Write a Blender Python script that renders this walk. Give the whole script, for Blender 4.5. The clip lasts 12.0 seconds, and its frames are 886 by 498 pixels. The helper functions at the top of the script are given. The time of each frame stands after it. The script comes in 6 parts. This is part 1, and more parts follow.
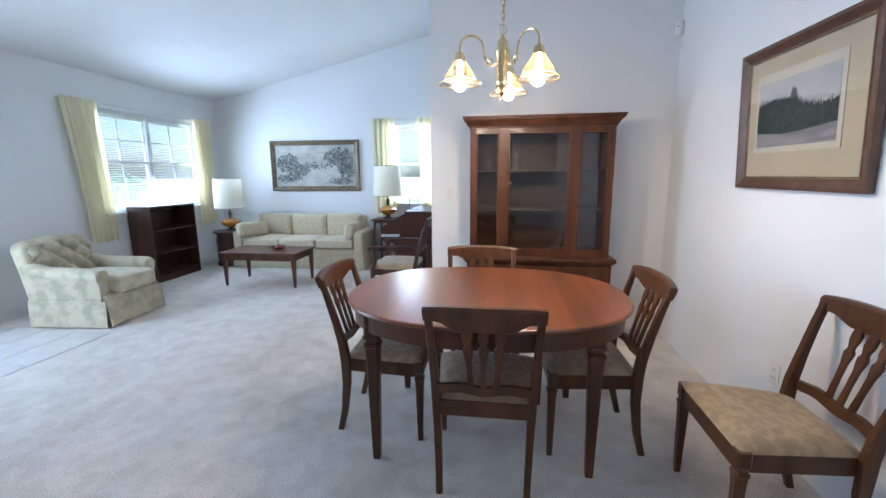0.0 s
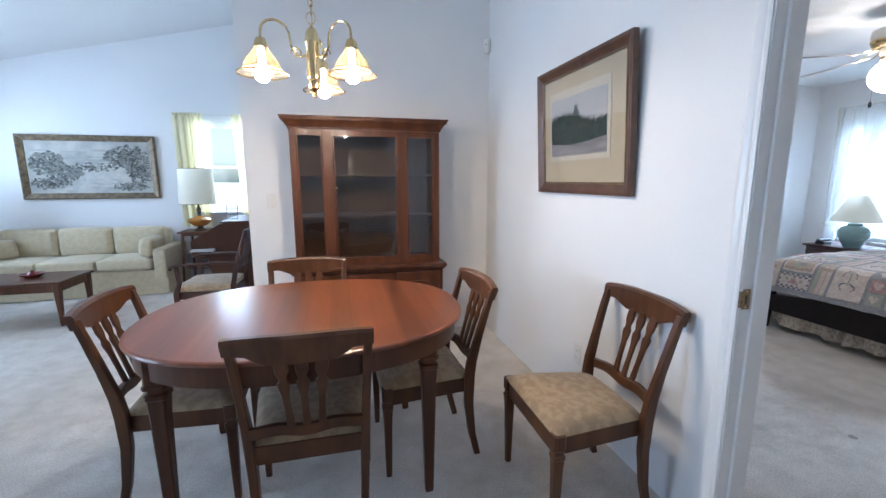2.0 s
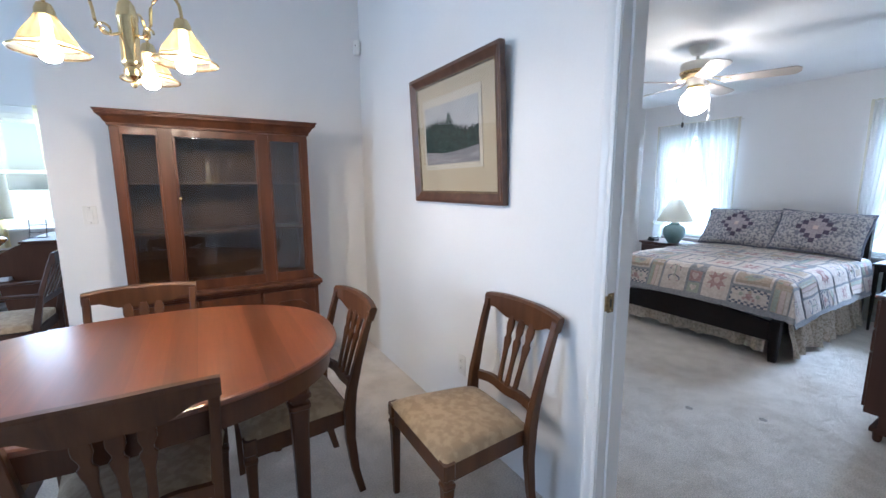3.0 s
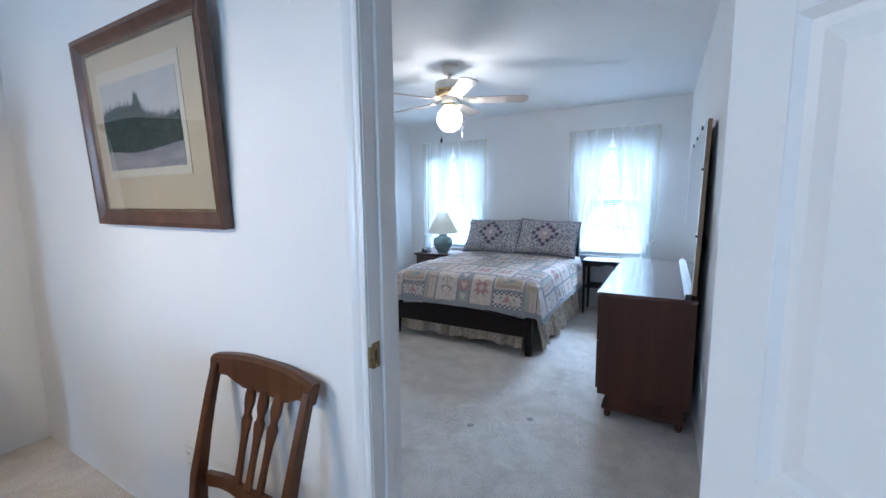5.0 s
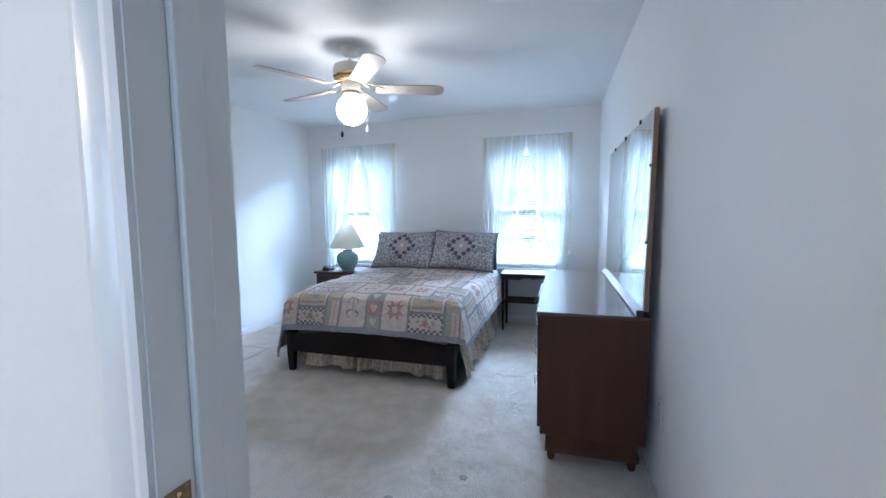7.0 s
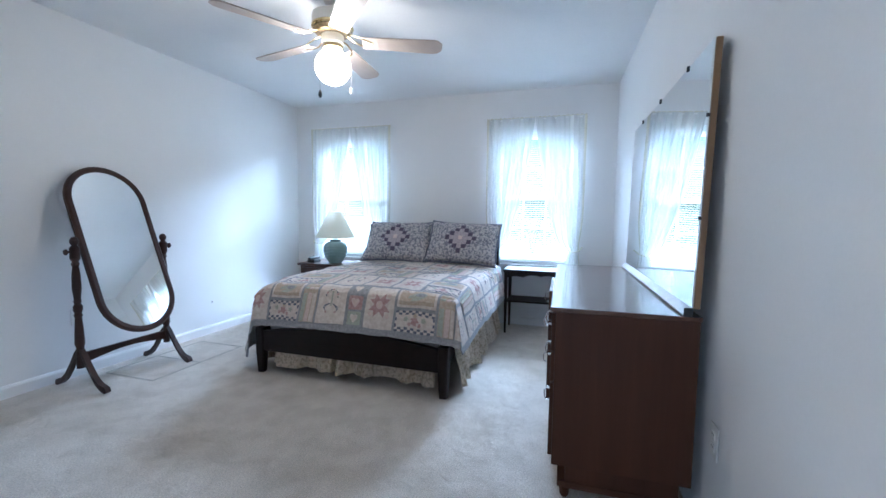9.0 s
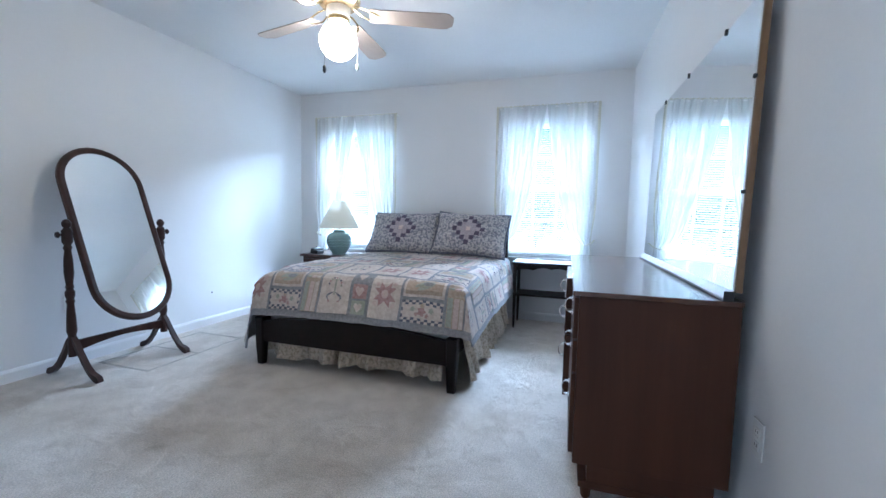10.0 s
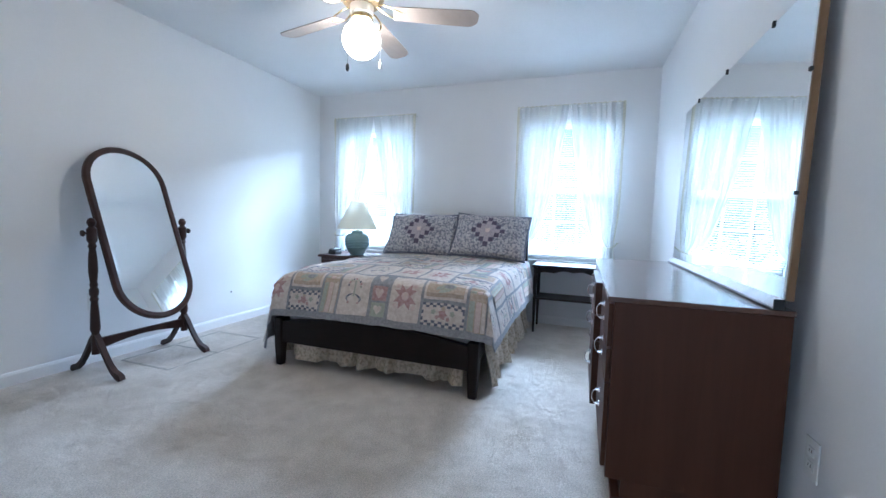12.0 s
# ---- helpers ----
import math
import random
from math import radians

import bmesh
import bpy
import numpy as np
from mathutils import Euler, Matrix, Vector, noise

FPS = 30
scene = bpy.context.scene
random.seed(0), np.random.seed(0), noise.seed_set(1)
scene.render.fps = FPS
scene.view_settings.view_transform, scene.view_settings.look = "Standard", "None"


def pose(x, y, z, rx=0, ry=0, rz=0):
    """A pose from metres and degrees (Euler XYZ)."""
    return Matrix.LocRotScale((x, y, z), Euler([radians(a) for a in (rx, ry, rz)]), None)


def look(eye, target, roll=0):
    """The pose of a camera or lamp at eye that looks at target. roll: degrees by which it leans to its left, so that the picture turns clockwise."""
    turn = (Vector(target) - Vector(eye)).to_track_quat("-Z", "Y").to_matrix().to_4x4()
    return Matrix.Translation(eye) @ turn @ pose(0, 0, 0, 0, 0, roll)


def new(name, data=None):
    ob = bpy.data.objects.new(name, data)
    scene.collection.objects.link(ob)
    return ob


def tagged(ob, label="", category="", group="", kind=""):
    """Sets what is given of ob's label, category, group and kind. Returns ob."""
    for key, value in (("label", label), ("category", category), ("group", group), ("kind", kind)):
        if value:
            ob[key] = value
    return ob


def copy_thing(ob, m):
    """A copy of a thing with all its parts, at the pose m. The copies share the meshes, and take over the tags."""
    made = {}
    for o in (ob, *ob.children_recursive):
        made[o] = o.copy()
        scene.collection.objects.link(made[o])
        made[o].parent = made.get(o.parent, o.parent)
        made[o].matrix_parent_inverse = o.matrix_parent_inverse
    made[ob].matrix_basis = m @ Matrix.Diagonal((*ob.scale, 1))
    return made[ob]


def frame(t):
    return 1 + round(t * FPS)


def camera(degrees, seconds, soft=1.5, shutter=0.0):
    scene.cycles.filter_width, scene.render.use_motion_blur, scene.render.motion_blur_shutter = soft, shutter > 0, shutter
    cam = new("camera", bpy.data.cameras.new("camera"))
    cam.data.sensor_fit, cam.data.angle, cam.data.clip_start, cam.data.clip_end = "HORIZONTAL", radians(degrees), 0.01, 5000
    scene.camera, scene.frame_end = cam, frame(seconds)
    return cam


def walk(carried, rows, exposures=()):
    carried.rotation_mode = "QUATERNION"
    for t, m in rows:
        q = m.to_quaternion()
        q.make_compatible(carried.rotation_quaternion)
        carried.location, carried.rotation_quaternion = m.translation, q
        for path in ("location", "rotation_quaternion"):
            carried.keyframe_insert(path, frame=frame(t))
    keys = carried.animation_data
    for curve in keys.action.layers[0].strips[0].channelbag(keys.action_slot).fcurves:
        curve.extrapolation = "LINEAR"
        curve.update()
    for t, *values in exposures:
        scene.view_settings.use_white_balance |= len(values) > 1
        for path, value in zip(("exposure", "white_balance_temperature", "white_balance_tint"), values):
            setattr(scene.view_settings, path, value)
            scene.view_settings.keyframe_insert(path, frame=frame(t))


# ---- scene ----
cam = camera(94.6, 12.0)
PATH = [
    (0, (0.197, 0.169, 1.35), (-0.074, 2.119, 0.995), -0.4),
    (0.5, (0.219, 0.181, 1.348), (0.081, 2.145, 0.997), -0.3),
    (1, (0.235, 0.204, 1.347), (0.273, 2.173, 0.999), -0.2),
    (1.5, (0.257, 0.251, 1.345), (0.503, 2.207, 1.005), -0.1),
    (2, (0.289, 0.319, 1.343), (0.769, 2.232, 1.012), -0.1),
    (2.5, (0.33, 0.394, 1.338), (1.066, 2.226, 1.023), -0.1),
    (3, (0.373, 0.448, 1.359), (1.376, 2.151, 1.055), -0.2),
    (3.5, (0.436, 0.5, 1.366), (1.679, 2.04, 1.078), -0.3),
    (3.7, (0.47, 0.515, 1.369), (1.782, 1.996, 1.082), -0.4),
    (5.3, (0.837, 0.716, 1.349), (2.617, 1.599, 1.123), -0.6),
    (5.5, (0.872, 0.742, 1.338), (2.682, 1.563, 1.122), -0.7),
    (6, (1.006, 0.808, 1.32), (2.868, 1.509, 1.122), -0.8),
    (6.5, (1.146, 0.883, 1.309), (3.04, 1.502, 1.133), -0.7),
    (7, (1.26, 0.935, 1.289), (3.166, 1.515, 1.12), -0.6),
    (7.2, (1.313, 0.938, 1.276), (3.22, 1.518, 1.114), -0.6),
    (9, (1.699, 1.013, 1.144), (3.603, 1.605, 0.987), 0.7),
    (9.5, (1.766, 1.05, 1.092), (3.667, 1.651, 0.935), 1.0),
    (10, (1.81, 1.083, 1.054), (3.709, 1.691, 0.894), 1.2),
    (10.5, (1.837, 1.099, 1.044), (3.731, 1.718, 0.879), 1.4),
    (11, (1.846, 1.121, 1.048), (3.737, 1.749, 0.882), 1.6),
    (11.5, (1.846, 1.139, 1.05), (3.731, 1.786, 0.888), 1.6),
    (12, (1.844, 1.147, 1.049), (3.722, 1.818, 0.896), 1.6),
]
walk(cam, [(t, look(eye, target, roll)) for t, eye, target, roll in PATH],
     exposures=[(0.0, 2.28, 5130, 12), (1.5, 2.28, 5060, 12), (3.0, 2.28, 5050, 12), (3.5, 2.26, 4970, 11), (5.5, 2.08, 4790, 10), (7.0, 2.08, 4870, 10), (9.0, 2.2, 4930, 10), (12.0, 2.26, 4930, 10)])


# world, sun, exposure and the daylight in the window openings
world = bpy.data.worlds.new("sky")
scene.world = world
world.use_nodes = True
wt = world.node_tree
sky = wt.nodes.new("ShaderNodeTexSky")
sky.sky_type, sky.sun_disc = "NISHITA", False
sky.sun_elevation, sky.sun_rotation = radians(48), radians(200)
sky.air_density, sky.dust_density = 1.2, 2.0
wt.links.new(sky.outputs[0], wt.nodes["Background"].inputs[0])
wt.nodes["Background"].inputs[1].default_value = 0.06
sun = new("sun", bpy.data.lights.new("sun", "SUN"))
sun.data.energy, sun.data.angle, sun.data.color = 4.5, radians(3), (1.0, 0.95, 0.88)
sun.matrix_basis = look((-1, -12, 14), (0, 0, 0))


def window_lamp(name, eye, target, w, h, watts, spread=180, colour=(0.80, 0.91, 1.0)):
    lamp = new(name, bpy.data.lights.new(name, "AREA"))
    lamp.data.shape, lamp.data.size, lamp.data.size_y = "RECTANGLE", w, h
    lamp.data.energy, lamp.data.color, lamp.data.spread = watts, colour, radians(spread)
    lamp.matrix_basis = look(eye, target)
    return lamp


# ---- own helpers ----
def box(bm, x0, x1, y0, y1, z0, z1, bev=0.0, seg=2):
    vs = [bm.verts.new(p) for p in ((x0, y0, z0), (x1, y0, z0), (x1, y1, z0), (x0, y1, z0), (x0, y0, z1), (x1, y0, z1), (x1, y1, z1), (x0, y1, z1))]
    fs = [bm.faces.new([vs[i] for i in q]) for q in ((3, 2, 1, 0), (4, 5, 6, 7), (0, 1, 5, 4), (1, 2, 6, 5), (2, 3, 7, 6), (3, 0, 4, 7))]
    if bev:
        es = list({e for f in fs for e in f.edges})
        bmesh.ops.bevel(bm, geom=es, offset=bev, segments=seg, affect="EDGES", profile=0.5)
    return bm


def loft(bm, rings, cap=True):
    rs = [[bm.verts.new(p) for p in ring] for ring in rings]
    n = len(rs[0])
    for a, b in zip(rs, rs[1:]):
        for i in range(n):
            bm.faces.new((a[i], a[(i + 1) % n], b[(i + 1) % n], b[i]))
    if cap:
        bm.faces.new(rs[0][::-1])
        bm.faces.new(rs[-1])
    return bm


def ring(cx, cy, z, hx, hy, cut=0.25):
    c = cut * min(hx, hy)
    return [(cx + x, cy + y, z) for x, y in ((hx - c, -hy), (hx, -hy + c), (hx, hy - c), (hx - c, hy), (-hx + c, hy), (-hx, hy - c), (-hx, -hy + c), (-hx + c, -hy))]


def lathe(bm, prof, seg=20, c=(0, 0, 0)):
    rings = []
    for r, z in prof:
        rings.append([(c[0] + max(r, 0.0004) * math.cos(6.28319 * i / seg), c[1] + max(r, 0.0004) * math.sin(6.28319 * i / seg), c[2] + z) for i in range(seg)])
    return loft(bm, rings)


def tube(bm, pts, r, seg=8, flat=1.0):
    pts = [Vector(p) for p in pts]
    rings = []
    for i, p in enumerate(pts):
        d = (pts[min(i + 1, len(pts) - 1)] - pts[max(i - 1, 0)]).normalized()
        a = d.cross(Vector((0, 0, 1)) if abs(d.z) < 0.9 else Vector((1, 0, 0))).normalized()
        b = a.cross(d)
        k = r(i / (len(pts) - 1)) if callable(r) else r
        rings.append([p + a * k * math.cos(6.28319 * j / seg) + b * k * flat * math.sin(6.28319 * j / seg) for j in range(seg)])
    return loft(bm, rings)


def sheet(bm, f, nu, nv, thick=0.0):
    g = [[bm.verts.new(f(i / nu, j / nv)) for j in range(nv + 1)] for i in range(nu + 1)]
    for i in range(nu):
        for j in range(nv):
            bm.faces.new((g[i][j], g[i + 1][j], g[i + 1][j + 1], g[i][j + 1]))
    if thick:
        bmesh.ops.recalc_face_normals(bm, faces=bm.faces)
        bmesh.ops.solidify(bm, geom=bm.faces[:], thickness=thick)
    return bm


def prism(bm, pts, y0, y1, axis="y"):
    """A flat outline given thickness along one axis: pts are (x, z), (y, z) or (x, y)."""
    put = {"y": lambda a, b, k: (a, k, b), "x": lambda a, b, k: (k, a, b), "z": lambda a, b, k: (a, b, k)}[axis]
    return loft(bm, [[put(a, b, y0) for a, b in pts], [put(a, b, y1) for a, b in pts]])


def part(name, bm, material, parent=None, label="", smooth=True, angle=21):
    bmesh.ops.recalc_face_normals(bm, faces=bm.faces)
    me = bpy.data.meshes.new(name)
    bm.to_mesh(me)
    bm.free()
    for m in material if isinstance(material, (list, tuple)) else [material]:
        me.materials.append(m)
    if smooth:
        me.polygons.foreach_set("use_smooth", [True] * len(me.polygons))
        me.set_sharp_from_angle(angle=radians(angle))
    ob = new(name, me)
    ob.parent = parent
    if label:
        tagged(ob, label)
    return ob


def thing(name, m, label, category, group="", kind=""):
    e = new(name)
    e.empty_display_size = 0.05
    e.matrix_basis = m
    return tagged(e, label, category, group, kind)


def B(*a, **k):
    return box(bmesh.new(), *a, **k)


def arc(cx, cz, r, a0, a1, n):
    return [(cx + r * math.cos(radians(a0 + (a1 - a0) * i / n)), cz + r * math.sin(radians(a0 + (a1 - a0) * i / n))) for i in range(n + 1)]


# ---- materials ----
def material(name, base, rough=0.5, metal=0.0, second=None, scale=6.0, fine=0.06, fine_scale=90.0, bump=0.0, bump_scale=200.0, coat=0.0, stretch=(1, 1, 1), contrast=(0.35, 0.65), sheen=0.0, randomise=0.0, spec=None):
    m = bpy.data.materials.new(name)
    m.use_nodes = True
    nt = m.node_tree
    p = nt.nodes["Principled BSDF"]
    p.inputs["Roughness"].default_value, p.inputs["Metallic"].default_value = rough, metal
    p.inputs["Coat Weight"].default_value, p.inputs["Coat Roughness"].default_value = coat, 0.12
    p.inputs["Sheen Weight"].default_value = sheen
    if spec is not None:
        p.inputs["Specular IOR Level"].default_value = spec
    tc, mp = nt.nodes.new("ShaderNodeTexCoord"), nt.nodes.new("ShaderNodeMapping")
    mp.inputs["Scale"].default_value = stretch
    nt.links.new(tc.outputs["Object"], mp.inputs[0])
    n1, n2 = nt.nodes.new("ShaderNodeTexNoise"), nt.nodes.new("ShaderNodeTexNoise")
    n1.inputs["Scale"].default_value, n1.inputs["Detail"].default_value = scale, 5
    n2.inputs["Scale"].default_value, n2.inputs["Detail"].default_value = fine_scale, 3
    nt.links.new(mp.outputs[0], n1.inputs[0])
    nt.links.new(mp.outputs[0], n2.inputs[0])
    ramp = nt.nodes.new("ShaderNodeValToRGB")
    e = ramp.color_ramp.elements
    e[0].position, e[1].position = contrast
    second = second or tuple(c * 0.9 for c in base)
    e[0].color, e[1].color = (*second, 1), (*base, 1)
    nt.links.new(n1.outputs[0], ramp.inputs[0])
    hsv = nt.nodes.new("ShaderNodeHueSaturation")
    mr = nt.nodes.new("ShaderNodeMapRange")
    mr.inputs["To Min"].default_value, mr.inputs["To Max"].default_value = 1 - fine * 2, 1 + fine * 2
    nt.links.new(n2.outputs[0], mr.inputs[0])
    value = mr.outputs[0]
    if randomise:
        oi, ma, mu = nt.nodes.new("ShaderNodeObjectInfo"), nt.nodes.new("ShaderNodeMapRange"), nt.nodes.new("ShaderNodeMath")
        ma.inputs["To Min"].default_value, ma.inputs["To Max"].default_value = 1 - randomise, 1 + randomise
        mu.operation = "MULTIPLY"
        nt.links.new(oi.outputs["Random"], ma.inputs[0])
        nt.links.new(ma.outputs[0], mu.inputs[0])
        nt.links.new(value, mu.inputs[1])
        value = mu.outputs[0]
    nt.links.new(value, hsv.inputs["Value"])
    nt.links.new(ramp.outputs[0], hsv.inputs["Color"])
    nt.links.new(hsv.outputs[0], p.inputs["Base Color"])
    if bump:
        bp, n3 = nt.nodes.new("ShaderNodeBump"), nt.nodes.new("ShaderNodeTexNoise")
        n3.inputs["Scale"].default_value, n3.inputs["Detail"].default_value = bump_scale, 2
        nt.links.new(mp.outputs[0], n3.inputs[0])
        nt.links.new(n3.outputs[0], bp.inputs["Height"])
        bp.inputs["Strength"].default_value, bp.inputs["Distance"].default_value = bump, 0.01
        nt.links.new(bp.outputs[0], p.inputs["Normal"])
    return m


def wood(name, light, dark, axis, rough=0.35, coat=0.2, scale=14.0, boards=0.0, bump=0.04, spec=None):
    st = [1.0, 1.0, 1.0]
    st["xyz".index(axis)] = 0.06
    m = material(name, light, rough, second=dark, scale=scale, fine=0.07, fine_scale=80, coat=coat, stretch=tuple(st), contrast=(0.3, 0.72), bump=bump, bump_scale=120, spec=spec)
    if boards:
        nt = m.node_tree
        tc, sep = nt.nodes.new("ShaderNodeTexCoord"), nt.nodes.new("ShaderNodeSeparateXYZ")
        fl, wn, mr, mx = nt.nodes.new("ShaderNodeMath"), nt.nodes.new("ShaderNodeTexWhiteNoise"), nt.nodes.new("ShaderNodeMapRange"), nt.nodes.new("ShaderNodeMixRGB")
        sn, dv = nt.nodes.new("ShaderNodeMath"), nt.nodes.new("ShaderNodeMath")
        dv.operation, dv.inputs[1].default_value = "DIVIDE", boards
        fl.operation = "FLOOR"
        wn.noise_dimensions = "1D"
        nt.links.new(tc.outputs["Object"], sep.inputs[0])
        nt.links.new(sep.outputs["X"], dv.inputs[0])
        nt.links.new(dv.outputs[0], fl.inputs[0])
        nt.links.new(fl.outputs[0], wn.inputs["W"])
        mr.inputs["To Min"].default_value, mr.inputs["To Max"].default_value = 0.80, 1.20
        nt.links.new(wn.outputs[0], mr.inputs[0])
        mx.blend_type, mx.inputs[0].default_value = "MULTIPLY", 1.0
        p = nt.nodes["Principled BSDF"]
        nt.links.new(p.inputs["Base Color"].links[0].from_socket, mx.inputs[1])
        nt.links.new(mr.outputs[0], mx.inputs[2])
        nt.links.new(mx.outputs[0], p.inputs["Base Color"])
    return m


def emitter(name, colour, strength):
    m = bpy.data.materials.new(name)
    m.use_nodes = True
    p = m.node_tree.nodes["Principled BSDF"]
    p.inputs["Base Color"].default_value = (*colour, 1)
    p.inputs["Emission Color"].default_value, p.inputs["Emission Strength"].default_value = (*colour, 1), strength
    return m


def clear_glass(name, tint=(0.95, 0.97, 0.97), gloss=1.0):
    m = bpy.data.materials.new(name)
    m.use_nodes = True
    nt = m.node_tree
    out = nt.nodes["Material Output"]
    tr, gl, fr, mx = nt.nodes.new("ShaderNodeBsdfTransparent"), nt.nodes.new("ShaderNodeBsdfGlossy"), nt.nodes.new("ShaderNodeMapRange"), nt.nodes.new("ShaderNodeMixShader")
    lw, pw = nt.nodes.new("ShaderNodeLayerWeight"), nt.nodes.new("ShaderNodeMath")
    pw.operation, pw.inputs[1].default_value = "POWER", 5.0
    lw.inputs["Blend"].default_value = 0.5
    nt.links.new(lw.outputs["Facing"], pw.inputs[0])
    nt.links.new(pw.outputs[0], fr.inputs[0])
    fr.inputs["To Min"].default_value, fr.inputs["To Max"].default_value = 0.045 * gloss, 0.85
    tr.inputs[0].default_value, gl.inputs["Roughness"].default_value = (*tint, 1), 0.01
    for a, b in ((fr.outputs[0], mx.inputs[0]), (tr.outputs[0], mx.inputs[1]), (gl.outputs[0], mx.inputs[2]), (mx.outputs[0], out.inputs[0])):
        nt.links.new(a, b)
    return m


def cloth_thin(name, colour, clear, glow=0.5):
    """A thin cloth: part see-through, part diffuse, part lit through from behind."""
    m = bpy.data.materials.new(name)
    m.use_nodes = True
    nt = m.node_tree
    out = nt.nodes["Material Output"]
    tr, df, tl = nt.nodes.new("ShaderNodeBsdfTransparent"), nt.nodes.new("ShaderNodeBsdfDiffuse"), nt.nodes.new("ShaderNodeBsdfTranslucent")
    m1, m2 = nt.nodes.new("ShaderNodeMixShader"), nt.nodes.new("ShaderNodeMixShader")
    tc, ns, mr = nt.nodes.new("ShaderNodeTexCoord"), nt.nodes.new("ShaderNodeTexNoise"), nt.nodes.new("ShaderNodeMapRange")
    ns.inputs["Scale"].default_value = 400
    nt.links.new(tc.outputs["Object"], ns.inputs[0])
    nt.links.new(ns.outputs[0], mr.inputs[0])
    mr.inputs["To Min"].default_value, mr.inputs["To Max"].default_value = clear * 0.8, clear * 1.2
    df.inputs[0].default_value = tl.inputs[0].default_value = (*colour, 1)
    m1.inputs[0].default_value = glow
    nt.links.new(mr.outputs[0], m2.inputs[0])
    for a, b in ((df.outputs[0], m1.inputs[1]), (tl.outputs[0], m1.inputs[2]), (m1.outputs[0], m2.inputs[1]), (tr.outputs[0], m2.inputs[2]), (m2.outputs[0], out.inputs[0])):
        nt.links.new(a, b)
    return m


PAINT = material("wall_paint", (0.80, 0.80, 0.80), 0.55, second=(0.77, 0.77, 0.775), scale=1.3, fine=0.01, bump=0.05, bump_scale=160)
CEIL = material("ceiling_paint", (0.80, 0.80, 0.80), 0.8, second=(0.77, 0.77, 0.77), scale=1.5, fine=0.02, bump=0.15, bump_scale=110)
TRIM = material("trim_paint", (0.82, 0.82, 0.82), 0.3, second=(0.80, 0.80, 0.80), scale=2.0, fine=0.01, coat=0.2)
CARPET = material("cut_pile_carpet", (0.765, 0.70, 0.625), 0.95, second=(0.685, 0.62, 0.545), scale=7.5, fine=0.28, fine_scale=150, bump=0.9, bump_scale=230, contrast=(0.41, 0.59), sheen=0.3)


def worn(m, scale, low, high, tint):
    """Lays broad, ragged traffic stains over a material's own colour."""
    nt = m.node_tree
    p = nt.nodes["Principled BSDF"]
    old = p.inputs["Base Color"].links[0].from_socket
    tc, ns, mr, mx = nt.nodes.new("ShaderNodeTexCoord"), nt.nodes.new("ShaderNodeTexNoise"), nt.nodes.new("ShaderNodeMapRange"), nt.nodes.new("ShaderNodeMix")
    ns.inputs["Scale"].default_value, ns.inputs["Detail"].default_value, ns.inputs["Distortion"].default_value = scale, 7, 0.5
    mr.inputs["From Min"].default_value, mr.inputs["From Max"].default_value = low, high
    mx.data_type, mx.blend_type = "RGBA", "MULTIPLY"
    mx.inputs[7].default_value = (*tint, 1)
    nt.links.new(tc.outputs["Object"], ns.inputs[0])
    nt.links.new(ns.outputs[0], mr.inputs[0])
    nt.links.new(mr.outputs[0], mx.inputs[0])
    nt.links.new(old, mx.inputs[6])
    nt.links.new(mx.outputs[2], p.inputs["Base Color"])


worn(CARPET, 1.15, 0.47, 0.58, (0.885, 0.865, 0.835))
worn(CARPET, 5.5, 0.50, 0.66, (0.90, 0.89, 0.875))


def trodden(m, scale, strength, distance):
    """Soft hollows of footsteps under the pile's own fine relief."""
    nt = m.node_tree
    fine = next(k for k in nt.nodes if k.bl_idname == "ShaderNodeBump")
    tc, ns, bp = nt.nodes.new("ShaderNodeTexCoord"), nt.nodes.new("ShaderNodeTexNoise"), nt.nodes.new("ShaderNodeBump")
    ns.inputs["Scale"].default_value, ns.inputs["Detail"].default_value, ns.inputs["Distortion"].default_value = scale, 4, 0.8
    bp.inputs["Strength"].default_value, bp.inputs["Distance"].default_value = strength, distance
    nt.links.new(tc.outputs["Object"], ns.inputs[0])
    nt.links.new(ns.outputs[0], bp.inputs["Height"])
    nt.links.new(bp.outputs[0], fine.inputs["Normal"])


trodden(CARPET, 11.0, 0.5, 0.03)
TILE = material("floor_tile", (0.60, 0.58, 0.55), 0.35, second=(0.52, 0.50, 0.47), scale=5, fine=0.03, randomise=0.05)
CHERRY = wood("cherry_top", (0.225, 0.074, 0.029), (0.125, 0.039, 0.016), "y", 0.30, 0.15, 11, boards=0.094, bump=0.0)
TABLEWOOD = wood("table_wood", (0.115, 0.044, 0.018), (0.055, 0.020, 0.009), "z", 0.34, 0.12, spec=0.3)
CHAIRWOOD = wood("chair_wood", (0.120, 0.050, 0.020), (0.056, 0.022, 0.010), "z", 0.34, 0.12, spec=0.3)
CABWOOD = wood("cabinet_wood", (0.112, 0.039, 0.016), (0.050, 0.017, 0.008), "z", 0.4, 0.06, spec=0.3)
CABBACK = wood("cabinet_back", (0.15, 0.092, 0.056), (0.105, 0.062, 0.038), "z", 0.5, 0.0)
WALNUT = wood("dark_walnut", (0.070, 0.031, 0.019), (0.034, 0.016, 0.011), "z", 0.45, 0.05, spec=0.3)
ESPRESSO = wood("espresso_wood", (0.012, 0.006, 0.005), (0.006, 0.0035, 0.003), "x", 0.5, 0.0, spec=0.25)
DRESSER = wood("dresser_wood", (0.074, 0.028, 0.013), (0.052, 0.019, 0.009), "z", 0.5, 0.0, 9, spec=0.22)
